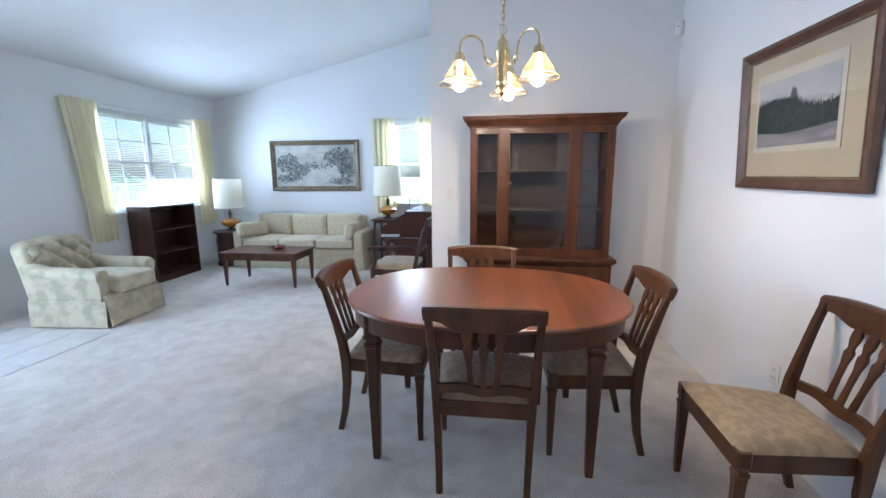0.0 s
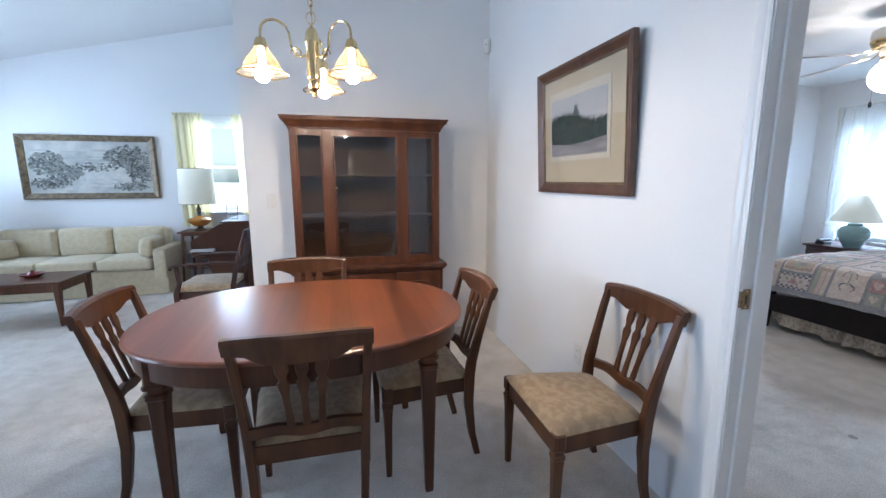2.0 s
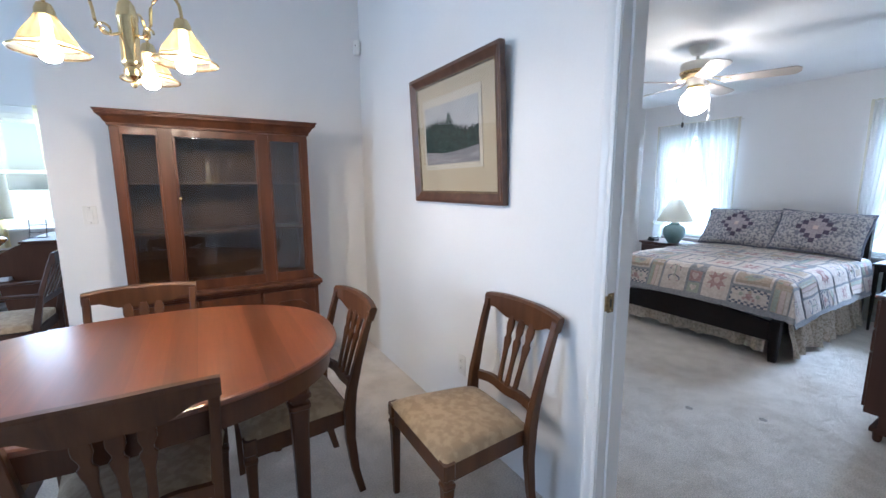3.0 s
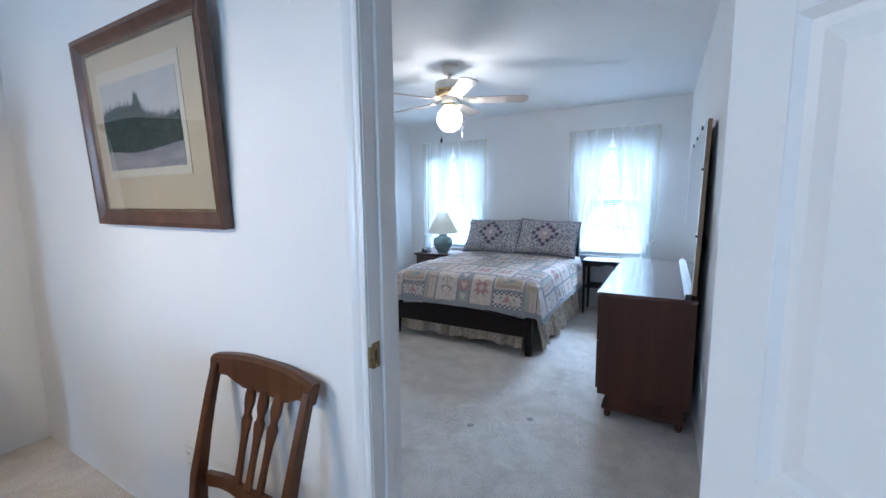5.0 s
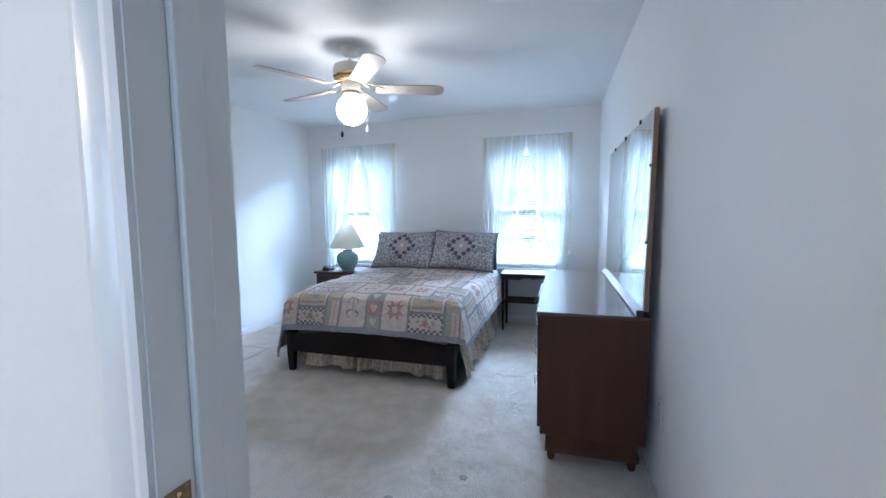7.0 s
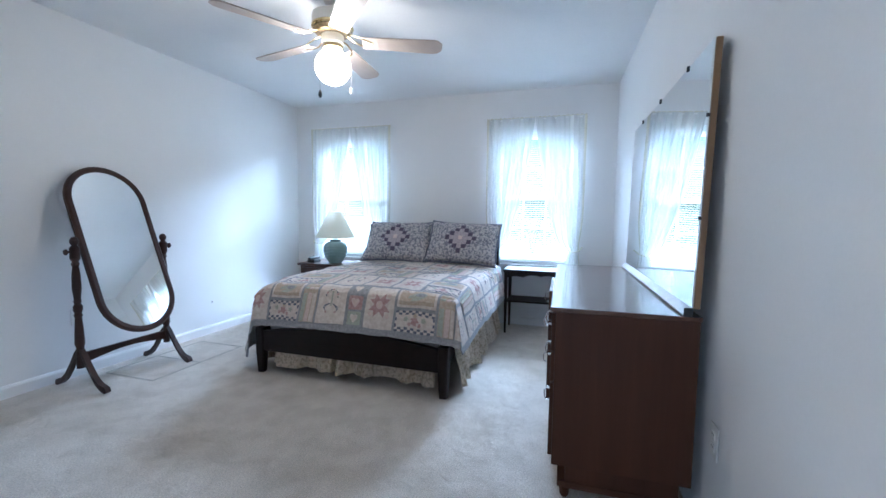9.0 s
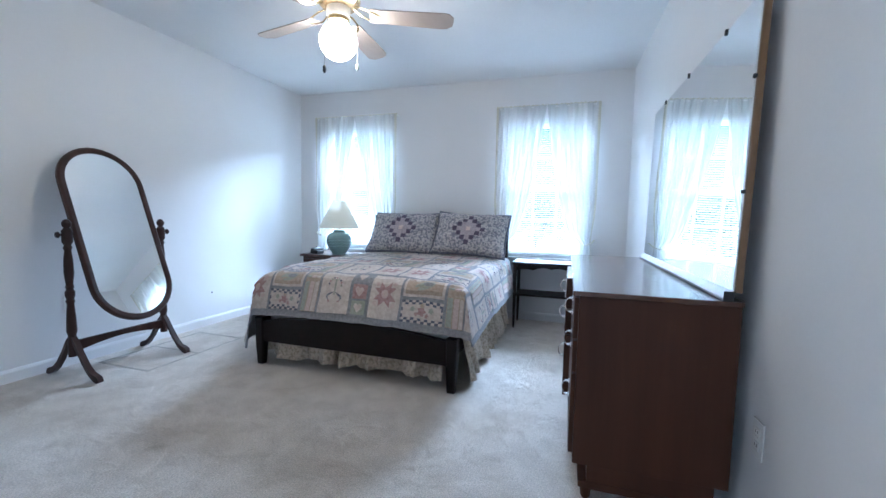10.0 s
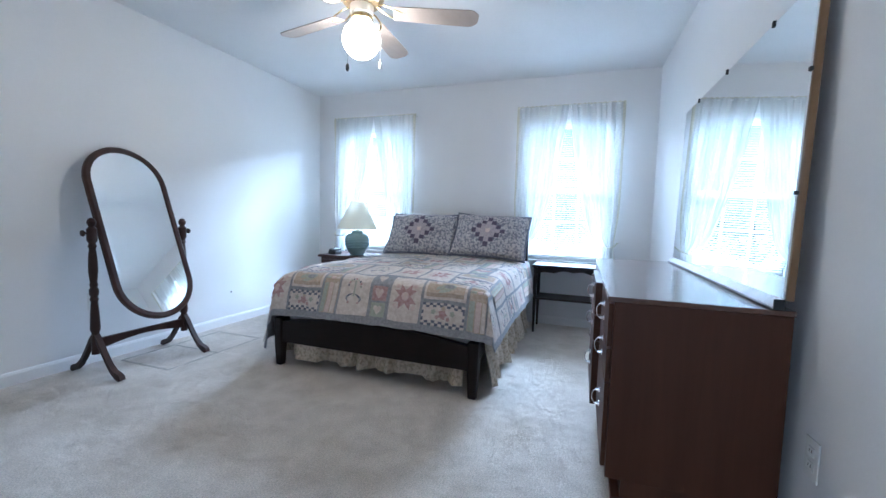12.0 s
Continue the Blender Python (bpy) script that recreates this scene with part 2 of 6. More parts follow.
DRESSTOP = wood("dresser_top_wood", (0.105, 0.046, 0.028), (0.068, 0.029, 0.018), "x", 0.22, 0.5, 10)
CHEVALWOOD = wood("cheval_wood", (0.060, 0.027, 0.020), (0.026, 0.012, 0.010), "z", 0.4, 0.08, spec=0.3)
MIRRORBACK = wood("mirror_edge_wood", (0.30, 0.17, 0.07), (0.18, 0.095, 0.04), "z", 0.4, 0.1)
FRAMEWOOD = wood("picture_frame_wood", (0.12, 0.058, 0.033), (0.065, 0.032, 0.02), "y", 0.35, 0.2)
GILT = material("aged_gilt", (0.22, 0.165, 0.095), 0.5, 0.3, second=(0.11, 0.08, 0.05), scale=25, fine=0.1)
BROCADE = material("seat_brocade", (0.42, 0.31, 0.185), 0.8, second=(0.33, 0.235, 0.135), scale=28, fine=0.08, fine_scale=300, bump=0.2, bump_scale=300, contrast=(0.44, 0.56), sheen=0.2)
SOFACLOTH = material("sofa_cloth", (0.58, 0.50, 0.335), 0.85, second=(0.51, 0.435, 0.285), scale=20, fine=0.06, fine_scale=250, bump=0.25, bump_scale=300, sheen=0.3)
FLORAL = material("armchair_floral", (0.56, 0.50, 0.35), 0.85, second=(0.40, 0.365, 0.235), scale=8, fine=0.09, fine_scale=200, bump=0.2, bump_scale=200, contrast=(0.40, 0.57), sheen=0.2)
BRASS = material("polished_brass", (0.82, 0.66, 0.36), 0.16, 1.0, second=(0.72, 0.56, 0.28), scale=8, fine=0.03)
OLDBRASS = material("tarnished_brass", (0.34, 0.25, 0.13), 0.38, 0.8, second=(0.20, 0.145, 0.08), scale=60, fine=0.08)
LATCHDARK = material("latch_hole_shade", (0.07, 0.06, 0.045), 0.6, second=(0.045, 0.04, 0.03), fine=0.05)
CHROME = material("chrome", (0.85, 0.85, 0.86), 0.12, 1.0, second=(0.8, 0.8, 0.82), fine=0.02)
MIRROR = material("mirror_glass", (0.94, 0.96, 0.96), 0.012, 1.0, second=(0.93, 0.95, 0.95), fine=0.0)
PLASTIC = material("white_plastic", (0.75, 0.75, 0.73), 0.4, second=(0.72, 0.72, 0.70), fine=0.01)
DARK = material("dark_slot", (0.02, 0.02, 0.02), 0.6, fine=0.02)
GLASS = clear_glass("window_glass")
CABGLASS = clear_glass("cabinet_glass", (0.84, 0.83, 0.81), 1.2)
SHEER = cloth_thin("white_sheer", (0.86, 0.88, 0.87), 0.33, 0.016)
SHEERHEM = cloth_thin("cream_sheer_edge", (0.80, 0.77, 0.64), 0.22, 0.06)
YELLOWCURTAIN = cloth_thin("pale_yellow_curtain", (0.95, 0.90, 0.67), 0.05, 0.35)
# Lit copy of the blind cloth; its higher translucency brightens the west window.
BRIGHTBLIND = cloth_thin("brightened_white_blind", (0.86, 0.88, 0.88), 0.04, 0.5)
BLIND = cloth_thin("white_blind", (0.86, 0.88, 0.88), 0.04, 0.10)
SHADE = cloth_thin("cream_lampshade", (0.82, 0.78, 0.66), 0.02, 0.35)
SHADEGLASS = cloth_thin("ribbed_shade_glass", (0.15, 0.118, 0.072), 0.04, 0.07)
FLAREGLASS = cloth_thin("clear_flared_glass", (0.10, 0.08, 0.05), 0.62, 0.05)
BULB = emitter("lit_bulb", (1.0, 0.73, 0.44), 96.0)
GLOBE = emitter("lit_globe", (1.0, 0.83, 0.62), 12.0)
AMBER = material("amber_glass", (0.50, 0.20, 0.02), 0.12, second=(0.34, 0.12, 0.01), scale=12, coat=0.6)
TEAL = material("teal_ceramic", (0.25, 0.37, 0.375), 0.25, second=(0.19, 0.30, 0.31), scale=6, fine=0.04, coat=0.4)
WHITEPAINT = material("fan_white", (0.78, 0.75, 0.70), 0.35, second=(0.74, 0.71, 0.66), fine=0.02)
BLADE = material("fan_blade", (0.44, 0.375, 0.33), 0.5, second=(0.37, 0.31, 0.265), scale=6, stretch=(0.3, 1, 1), fine=0.03)

# ---- plan (metres) ----
WEST, EAST, SOUTH, NORTH = -4.50, 1.57, -3.0, 6.62   # living and dining room
WALL = 0.12
PART_Y, PART_X = 3.80, -0.408                        # partition behind the dining table
BED_W, BED_E, BED_S, BED_N, BED_H = EAST + WALL, 6.08, 0.475, 4.285, 2.46
DOOR_A, DOOR_B, DOOR_H = 0.580, 1.352, 2.03          # doorway between dining room and bedroom


def vault(x):
    return 2.55 + (x - WEST) * 0.235


# daylight in the openings
window_lamp("daylight_west", (WEST - 0.004, 5.30, 1.54), (0, 5.30, 1.2), 1.6, 1.2, 12.5, 145)
window_lamp("daylight_north", (-1.12, NORTH + 0.004, 1.53), (-1.12, 0, 1.2), 0.9, 1.2, 6)
# Fill lamp in the added entry opening, which stays out of view.
window_lamp("daylight_entry", (WEST - 0.004, 1.75, 1.2), (0, 1.7, 0.9), 1.7, 1.75, 16.5)

# Unseen area lamps high outside stand in for sky light through the bedroom windows.
for name, x, y0, y1, w, watts in (("daylight_bed_a", 4.0, 3.95, 3.51, 2.0, 500), ("daylight_bed_b", 4.0, 1.05, 1.39, 2.8, 740)):
    window_lamp(name, (BED_E + x, y0, 4.0), (BED_E, y1, 1.36), w, 1.7, watts)


# ---- large structure ----
def wall(name, axis, a0, a1, t0, t1, z1, holes=(), top=None, label="smooth white painted wall", mat=PAINT):
    """A wall along one axis from a0 to a1, t0 to t1 thick, with holes (a, b, low, high) cut through."""
    bm = bmesh.new()
    cuts = sorted({a0, a1, *[h[0] for h in holes], *[h[1] for h in holes]})
    for a, b in zip(cuts, cuts[1:]):
        spans = [(0.0, z1)]
        for h in holes:
            if h[0] <= a and b <= h[1]:
                spans = [(0.0, h[2]), (h[3], z1)]
        for lo, hi in spans:
            if hi - lo > 1e-4:
                if axis == "x":
                    box(bm, a, b, t0, t1, lo, hi)
                else:
                    box(bm, t0, t1, a, b, lo, hi)
    if top:
        for v in bm.verts:
            if v.co.z > z1 - 1e-4:
                v.co.z = top(v.co.x)
    bmesh.ops.remove_doubles(bm, verts=bm.verts, dist=1e-5)
    return tagged(part(name, bm, mat, smooth=False), label, "wall", kind="structure")



def skew(ob):
    """The bedroom's south wall stands a little out of square."""
    for v in ob.data.vertices:
        v.co.y += (v.co.x - BED_W) * 0.030
    return ob


WIN_W = (4.42, 6.18, 0.92, 2.16)     # y, y, z, z in the west wall
WIN_N = (-1.60, -0.62, 0.92, 2.14)   # x, x, z, z in the north wall
WIN_B1 = (3.055, 3.965, 0.65, 2.05)    # y, y, z, z in the bedroom's end wall
WIN_B2 = (0.955, 1.815, 0.65, 2.05)
# Added opening out of view, so that daylight reaches the dining floor.
WIN_ADDED = (0.85, 2.65, 0.3, 2.1)
WIN_S2 = (0.42, 0.68, 1.28, 1.92)

wall("wall_west", "y", SOUTH - WALL, NORTH + WALL, WEST - WALL, WEST, 2.5, [WIN_W, WIN_ADDED], vault)
wall("wall_north", "x", WEST, EAST, NORTH, NORTH + WALL, 2.5, [WIN_N], vault)
wall("wall_south", "x", WEST, EAST, SOUTH - WALL, SOUTH, 2.5, [WIN_S2], vault)
wall("wall_east", "y", SOUTH - WALL, NORTH + WALL, EAST, EAST + WALL, 2.5, [(DOOR_A - 0.02, DOOR_B + 0.02, 0.0, DOOR_H + 0.02)], vault)
wall("wall_partition", "x", PART_X, EAST, PART_Y, PART_Y + WALL, 2.5, [], vault)
skew(wall("wall_bedroom_south", "x", BED_W, BED_E + WALL, BED_S - WALL, BED_S, BED_H + 0.1))
wall("wall_bedroom_north", "x", BED_W, BED_E + WALL, BED_N, BED_N + WALL, BED_H + 0.1)
wall("wall_bedroom_end", "y", BED_S, BED_N, BED_E, BED_E + WALL, BED_H + 0.1, [WIN_B1, WIN_B2])

tagged(part("floor", B(WEST - WALL, BED_E + WALL, SOUTH - WALL, NORTH + WALL, -0.10, 0.0), CARPET, smooth=False), "off-white cut-pile carpet with soft footprints and dents", "floor", kind="structure")
bm = box(bmesh.new(), WEST - WALL, EAST + WALL, SOUTH - WALL, NORTH + WALL, 2.5, 2.6)
for v in bm.verts:
    v.co.z = vault(v.co.x) + (0.1 if v.co.z > 2.55 else -0.002)
tagged(part("ceiling", bm, CEIL, smooth=False), "white sloping vaulted ceiling", "ceiling", kind="structure")
tagged(part("ceiling_bedroom", B(BED_W, BED_E, BED_S, BED_N, BED_H, BED_H + 0.1), CEIL, smooth=False), "flat white lightly textured bedroom ceiling", "ceiling", kind="structure")


def baseboard(name, axis, a0, a1, t, out):
    """A low white skirting that stands out from the wall face t by 12 mm."""
    bm = bmesh.new()
    prof = [(0, 0), (0.012 * out, 0), (0.012 * out, 0.062), (0.006 * out, 0.076), (0, 0.08)]
    pts = [(t + d, z) for d, z in prof]
    if axis == "x":
        loft(bm, [[(a0, d, z) for d, z in pts], [(a1, d, z) for d, z in pts]])
    else:
        loft(bm, [[(d, a0, z) for d, z in pts], [(d, a1, z) for d, z in pts]])
    return tagged(part(name, bm, TRIM, smooth=False), "low white painted baseboard", "baseboard", kind="structure")


baseboard("baseboard", "y", SOUTH, 6.6, WEST, 1)
baseboard("baseboard", "x", WEST + 0.013, EAST, NORTH, -1)
baseboard("baseboard", "y", BED_S + 0.013, BED_N - 0.013, BED_E, -1)
baseboard("baseboard", "x", BED_W, BED_E, BED_N, -1)
baseboard("baseboard", "y", DOOR_B + 0.075, BED_N - 0.013, BED_W, 1)


# doorway: jamb lining, stop, casing on both sides, strike plate
def doorway():
    d = thing("door_frame", pose(EAST, 0, 0), "white painted door frame with moulded casing", "door frame", kind="structure")
    for y0, y1 in ((DOOR_A - 0.02, DOOR_A), (DOOR_B, DOOR_B + 0.02)):
        part("jamb", B(-0.002, WALL + 0.002, y0, y1, 0.001, DOOR_H), TRIM, d, smooth=False)
    part("head_jamb", B(-0.002, WALL + 0.002, DOOR_A - 0.02, DOOR_B + 0.02, DOOR_H, DOOR_H + 0.02), TRIM, d, smooth=False)
    for y0, y1 in ((DOOR_A, DOOR_A + 0.011), (DOOR_B - 0.011, DOOR_B)):
        part("stop", B(0.042, 0.078, y0, y1, 0.001, DOOR_H, bev=0.003), TRIM, d)
    part("head_stop", B(0.042, 0.078, DOOR_A + 0.011, DOOR_B - 0.011, DOOR_H - 0.011, DOOR_H), TRIM, d)
    prof = [(0.003, 0.0), (0.003, 0.009), (0.011, 0.012), (0.020, 0.0105), (0.028, 0.015), (0.044, 0.018), (0.054, 0.016), (0.058, 0.011), (0.058, 0.0)]
    for face, out in ((0.0, -1), (WALL, 1)):
        for y, s in ((DOOR_A, -1), (DOOR_B, 1)):
            if out > 0 and s < 0:
                continue
            pts = [(face + out * (h + 0.0005), y + s * a) for a, h in prof]
            part("casing", prism(bmesh.new(), pts, 0.001, DOOR_H + 0.058, "z"), TRIM, d, angle=20)
        pts = [(face + out * (h + 0.0005), DOOR_H + a) for a, h in prof]
        bm = bmesh.new()
        loft(bm, [[(x, DOOR_A, z) for x, z in pts], [(x, DOOR_B, z) for x, z in pts]])
        part("head_casing", bm, TRIM, d, angle=20)
    plate = B(0.004, 0.036, DOOR_B - 0.0022, DOOR_B - 0.0002, 0.915, 0.985, bev=0.0008)
    sp = part("strike_plate", plate, OLDBRASS, d, "worn brass strike plate")
    lip = [(0.012, DOOR_B - 0.0024), (0.002, DOOR_B - 0.0026), (-0.003, DOOR_B - 0.0010), (-0.006, DOOR_B + 0.0025), (-0.007, DOOR_B + 0.0025), (-0.0045, DOOR_B - 0.0022), (0.002, DOOR_B - 0.0042), (0.012, DOOR_B - 0.0040)]
    part("lip", prism(bmesh.new(), lip, 0.922, 0.978, "z"), OLDBRASS, sp)
    # Raised dark block, coloured as the shade inside the latch hole.
    part("latch_hole", B(0.0125, 0.024, DOOR_B - 0.0028, DOOR_B - 0.0021, 0.934, 0.964), LATCHDARK, sp)
    for z in (0.922, 0.977):
        bm = bmesh.new()
        lathe(bm, [(0.0035, 0.0), (0.003, 0.001), (0.0, 0.0012)], 10)
        bmesh.ops.transform(bm, matrix=pose(0.020, DOOR_B - 0.0022, z, 90), verts=bm.verts)
        part("screw", bm, BRASS, sp)


doorway()


def panel_door():
    """A six-panel leaf; local x runs from the hinge to the latch edge, y is its thickness."""
    w, t, h = 0.75, 0.035, 2.01
    d = thing("door_1", pose(EAST - 0.024, DOOR_A + 0.040, 0.012, 0, 0, 228), "white six-panel interior door standing wide open", "door", kind="structure")
    stile, rails = 0.085, [(0.0, 0.22), (0.80, 0.93), (1.58, 1.68), (1.90, 2.01)]
    gaps = [(0.22, 0.80), (0.93, 1.58), (1.68, 1.90)]
    for x0, x1 in ((0, stile), (w - stile, w)):
        part("stile", B(x0, x1, 0, t, 0, h, bev=0.002), TRIM, d)
    for z0, z1 in rails:
        part("rail", B(stile, w - stile, 0.0003, t - 0.0003, z0, z1), TRIM, d)
    for z0, z1 in gaps:
        part("mullion", B(w / 2 - 0.05, w / 2 + 0.05, 0.0003, t - 0.0003, z0, z1), TRIM, d)
        for x0, x1 in ((stile, w / 2 - 0.05), (w / 2 + 0.05, w - stile)):
            bm = bmesh.new()
            for s in (0, 1):
                y = [0.001, 0.011, 0.012, 0.004]
                y = [t - k if s else k for k in y]
                ins = [0.0, 0.012, 0.026, 0.055]
                loft(bm, [[(x0 + i, k, z0 + i), (x1 - i, k, z0 + i), (x1 - i, k, z1 - i), (x0 + i, k, z1 - i)] for i, k in zip(ins, y)], cap=False)
                i, k = ins[-1], y[-1]
                bm.faces.new([bm.verts.new(p) for p in ((x0 + i, k, z0 + i), (x1 - i, k, z0 + i), (x1 - i, k, z1 - i), (x0 + i, k, z1 - i))])
            bmesh.ops.remove_doubles(bm, verts=bm.verts, dist=1e-5)
            part("panel", bm, TRIM, d, angle=12)
    for z in (0.2, 1.0, 1.8):
        bm = bmesh.new()
        lathe(bm, [(0.006, -0.045), (0.006, 0.045)], 10, (-0.004, t + 0.003, z))
        part("hinge", bm, BRASS, d, "brass butt hinge")
    for s in (-1, 1):
        bm = bmesh.new()
        lathe(bm, [(0.032, 0), (0.032, 0.004), (0.012, 0.010), (0.011, 0.03), (0.026, 0.04), (0.028, 0.055), (0.018, 0.066), (0, 0.068)], 18)
        bmesh.ops.transform(bm, matrix=Matrix.Translation((w - 0.06, t if s > 0 else 0, 0.93)) @ pose(0, 0, 0, -90 * s), verts=bm.verts)
        part("knob", bm, BRASS, d, "round brass door knob")


panel_door()


# windows
def window(name, axis, a0, a1, z0, z1, face, out, label, cols=1, sill=0.05, lights=(1, 1)):
    """A white double-hung window set in the opening. face: the room face of the wall; out: +1 or -1, the way to the outdoors."""
    d = thing(name, Matrix(), label, "window", kind="structure")

    def bx(u0, u1, d0, d1, lo, hi, bev=0.003):
        p, q = sorted((face + out * d0, face + out * d1))
        return B(u0, u1, p, q, lo, hi, bev=bev) if axis == "x" else B(p, q, u0, u1, lo, hi, bev=bev)

    part("window_sill", bx(a0 - 0.03, a1 + 0.03, -sill, 0.10, z0 - 0.025, z0 + 0.001), TRIM, d, "white painted sill")
    f = 0.045
    for u0, u1 in ((a0 + 0.001, a0 + f), (a1 - f, a1 - 0.001)):
        part("window_frame", bx(u0, u1, 0.045, 0.115, z0 + 0.001, z1 - 0.001), TRIM, d)
    part("window_frame", bx(a0 + f, a1 - f, 0.045, 0.115, z1 - f, z1 - 0.001), TRIM, d)
    part("window_frame", bx(a0 + f, a1 - f, 0.045, 0.115, z0 + 0.001, z0 + f), TRIM, d)
    w, mid = (a1 - a0 - 2 * f) / cols, (z0 + z1) / 2
    for c in range(cols):
        u0, u1 = a0 + f + c * w, a0 + f + (c + 1) * w
        if c:
            part("mullion", bx(u0 - 0.03, u0 + 0.03, 0.045, 0.115, z0 + f, z1 - f), TRIM, d)
        for k, (lo, hi) in enumerate(((z0 + f, mid + 0.02), (mid - 0.02, z1 - f))):
            e0 = 0.056 + 0.026 * k
            s = thing_part("sash", d)
            for p, q in ((u0 + 0.001, u0 + 0.038), (u1 - 0.038, u1 - 0.001)):
                part("stile", bx(p, q, e0, e0 + 0.024, lo, hi), TRIM, s)
            for p, q in ((lo, lo + 0.04), (hi - 0.04, hi)):
                part("rail", bx(u0 + 0.038, u1 - 0.038, e0, e0 + 0.024, p, q), TRIM, s)
            for q in range(1, lights[0]):
                c0 = u0 + 0.038 + (u1 - u0 - 0.076) * q / lights[0]
                part("muntin", bx(c0 - 0.008, c0 + 0.008, e0 + 0.004, e0 + 0.020, lo + 0.04, hi - 0.04, bev=0), TRIM, s)
            for q in range(1, lights[1]):
                c0 = lo + 0.04 + (hi - lo - 0.08) * q / lights[1]
                part("muntin", bx(u0 + 0.038, u1 - 0.038, e0 + 0.005, e0 + 0.019, c0 - 0.008, c0 + 0.008, bev=0), TRIM, s)
            g = part("pane", bx(u0 + 0.038, u1 - 0.038, e0 + 0.010, e0 + 0.014, lo + 0.04, hi - 0.04, bev=0), GLASS, s)
            g.visible_shadow = False
    return d


def thing_part(name, parent):
    e = new(name)
    e.empty_display_size = 0.03
    e.parent = parent
    return e


window("window_1", "y", *WIN_W, WEST, -1, "wide white double-hung window over the bookcase", cols=2, lights=(2, 2))
window("window_2", "x", *WIN_N, NORTH, 1, "white double-hung living room window")
window("window_3", "y", *WIN_B1, BED_E, 1, "white double-hung bedroom window behind the lamp", lights=(3, 2))
window("window_4", "y", *WIN_B2, BED_E, 1, "white double-hung bedroom window beside the bed", lights=(3, 2))
window("window_5", "y", *WIN_ADDED, WEST, -1, "wide white entry window", cols=2)
window("window_6", "x", *WIN_S2, SOUTH, -1, "narrow white window")


# ---- dining room ----
def chair_parts(d):
    """Dining chair: it faces +y, its origin on the floor under the seat."""
    for s in (-1, 1):
        bm = bmesh.new()
        x = 0.224 * s
        loft(bm, [ring(x, 0.20, z, a, a) for z, a in ((0.0, 0.0125), (0.30, 0.019), (0.335, 0.0215), (0.34, 0.024), (0.35, 0.024), (0.355, 0.0185), (0.37, 0.0185), (0.375, 0.023), (0.43, 0.023))])
        part("front_leg", bm, CHAIRWOOD, d)
        bm = bmesh.new()
        path = [(0.0, -0.245, 0.0135, 0.015), (0.12, -0.215, 0.0145, 0.017), (0.28, -0.195, 0.016, 0.021), (0.42, -0.195, 0.017, 0.024), (0.50, -0.205, 0.016, 0.022), (0.62, -0.235, 0.015, 0.017), (0.74, -0.268, 0.015, 0.015), (0.835, -0.297, 0.015, 0.013)]
        loft(bm, [ring((0.185 + 0.033 * min(1, z / 0.8)) * s, y, z, hx, hy) for z, y, hx, hy in path])
        part("rear_leg", bm, CHAIRWOOD, d)

    bm = bmesh.new()
    n = 14
    rings = []
    for i in range(n + 1):
        a = i / n * 2 - 1
        x = 0.236 * a
        y = -0.297 - 0.030 * (1 - a * a)
        lo = 0.798 - 0.032 / (1 + math.exp((abs(a) - 0.58) * 26))
        hi = 0.868 - 0.012 * abs(a) ** 3
        rings.append([(x, y - 0.006, lo), (x, y + 0.016, lo), (x, y + 0.012, hi - 0.012), (x, y + 0.002, hi), (x, y - 0.020, hi), (x, y - 0.024, hi - 0.012)])
    loft(bm, rings)
    part("crest_rail", bm, CHAIRWOOD, d)
    bm = bmesh.new()
    rings = []
    for i in range(n + 1):
        a = i / n * 2 - 1
        x, y = 0.195 * a, -0.222 - 0.012 * (1 - a * a)
        lo, hi = 0.462 - 0.006 * math.cos(a * 6.2), 0.502 - 0.006 * math.cos(a * 6.2)
        rings.append([(x, y - 0.009, lo), (x, y + 0.011, lo), (x, y + 0.009, hi), (x, y - 0.012, hi)])
    loft(bm, rings)
    part("lower_rail", bm, CHAIRWOOD, d)
    for x0, x1 in ((-0.052, -0.066), (0.0, 0.0), (0.052, 0.066)):
        bm = bmesh.new()
        rings = []
        for k, hw in ((0.0, 0.014), (0.10, 0.013), (0.3, 0.011), (0.5, 0.013), (0.60, 0.019), (0.66, 0.021), (0.70, 0.013), (0.74, 0.013), (0.82, 0.021), (0.90, 0.021), (1.0, 0.015)):
            z = 0.490 + k * 0.290
            y = -0.234 - k * 0.082
            rings.append(ring(x0 + (x1 - x0) * k, y, z, hw, 0.007, 0.4))
        loft(bm, rings)
        part("spindle", bm, CHAIRWOOD, d)
    part("front_apron", B(-0.205, 0.205, 0.186, 0.212, 0.345, 0.426, bev=0.003), CHAIRWOOD, d)
    part("rear_apron", B(-0.187, 0.187, -0.206, -0.184, 0.340, 0.412, bev=0.003), CHAIRWOOD, d)
    for s in (-1, 1):
        bm = bmesh.new()
        loft(bm, [[(0.223 * s, 0.18, 0.345), (0.223 * s, 0.18, 0.424), (0.201 * s, 0.18, 0.424), (0.201 * s, 0.18, 0.345)], [(0.186 * s, -0.178, 0.340), (0.186 * s, -0.178, 0.410), (0.166 * s, -0.178, 0.410), (0.166 * s, -0.178, 0.340)]])
        part("side_apron", bm, CHAIRWOOD, d)

    def seat(u, v):
        a, b = u * 2 - 1, v * 2 - 1
        hw = 0.243 + (0.188 - 0.243) * (1 - v)
        k = (1 - abs(a) ** 5) * (1 - abs(b) ** 5)
        return (a * hw, -0.200 + v * 0.420, 0.412 + 0.014 * v + 0.036 * k ** 0.5 + 0.012 * k)

    bm = sheet(bmesh.new(), seat, 26, 26)
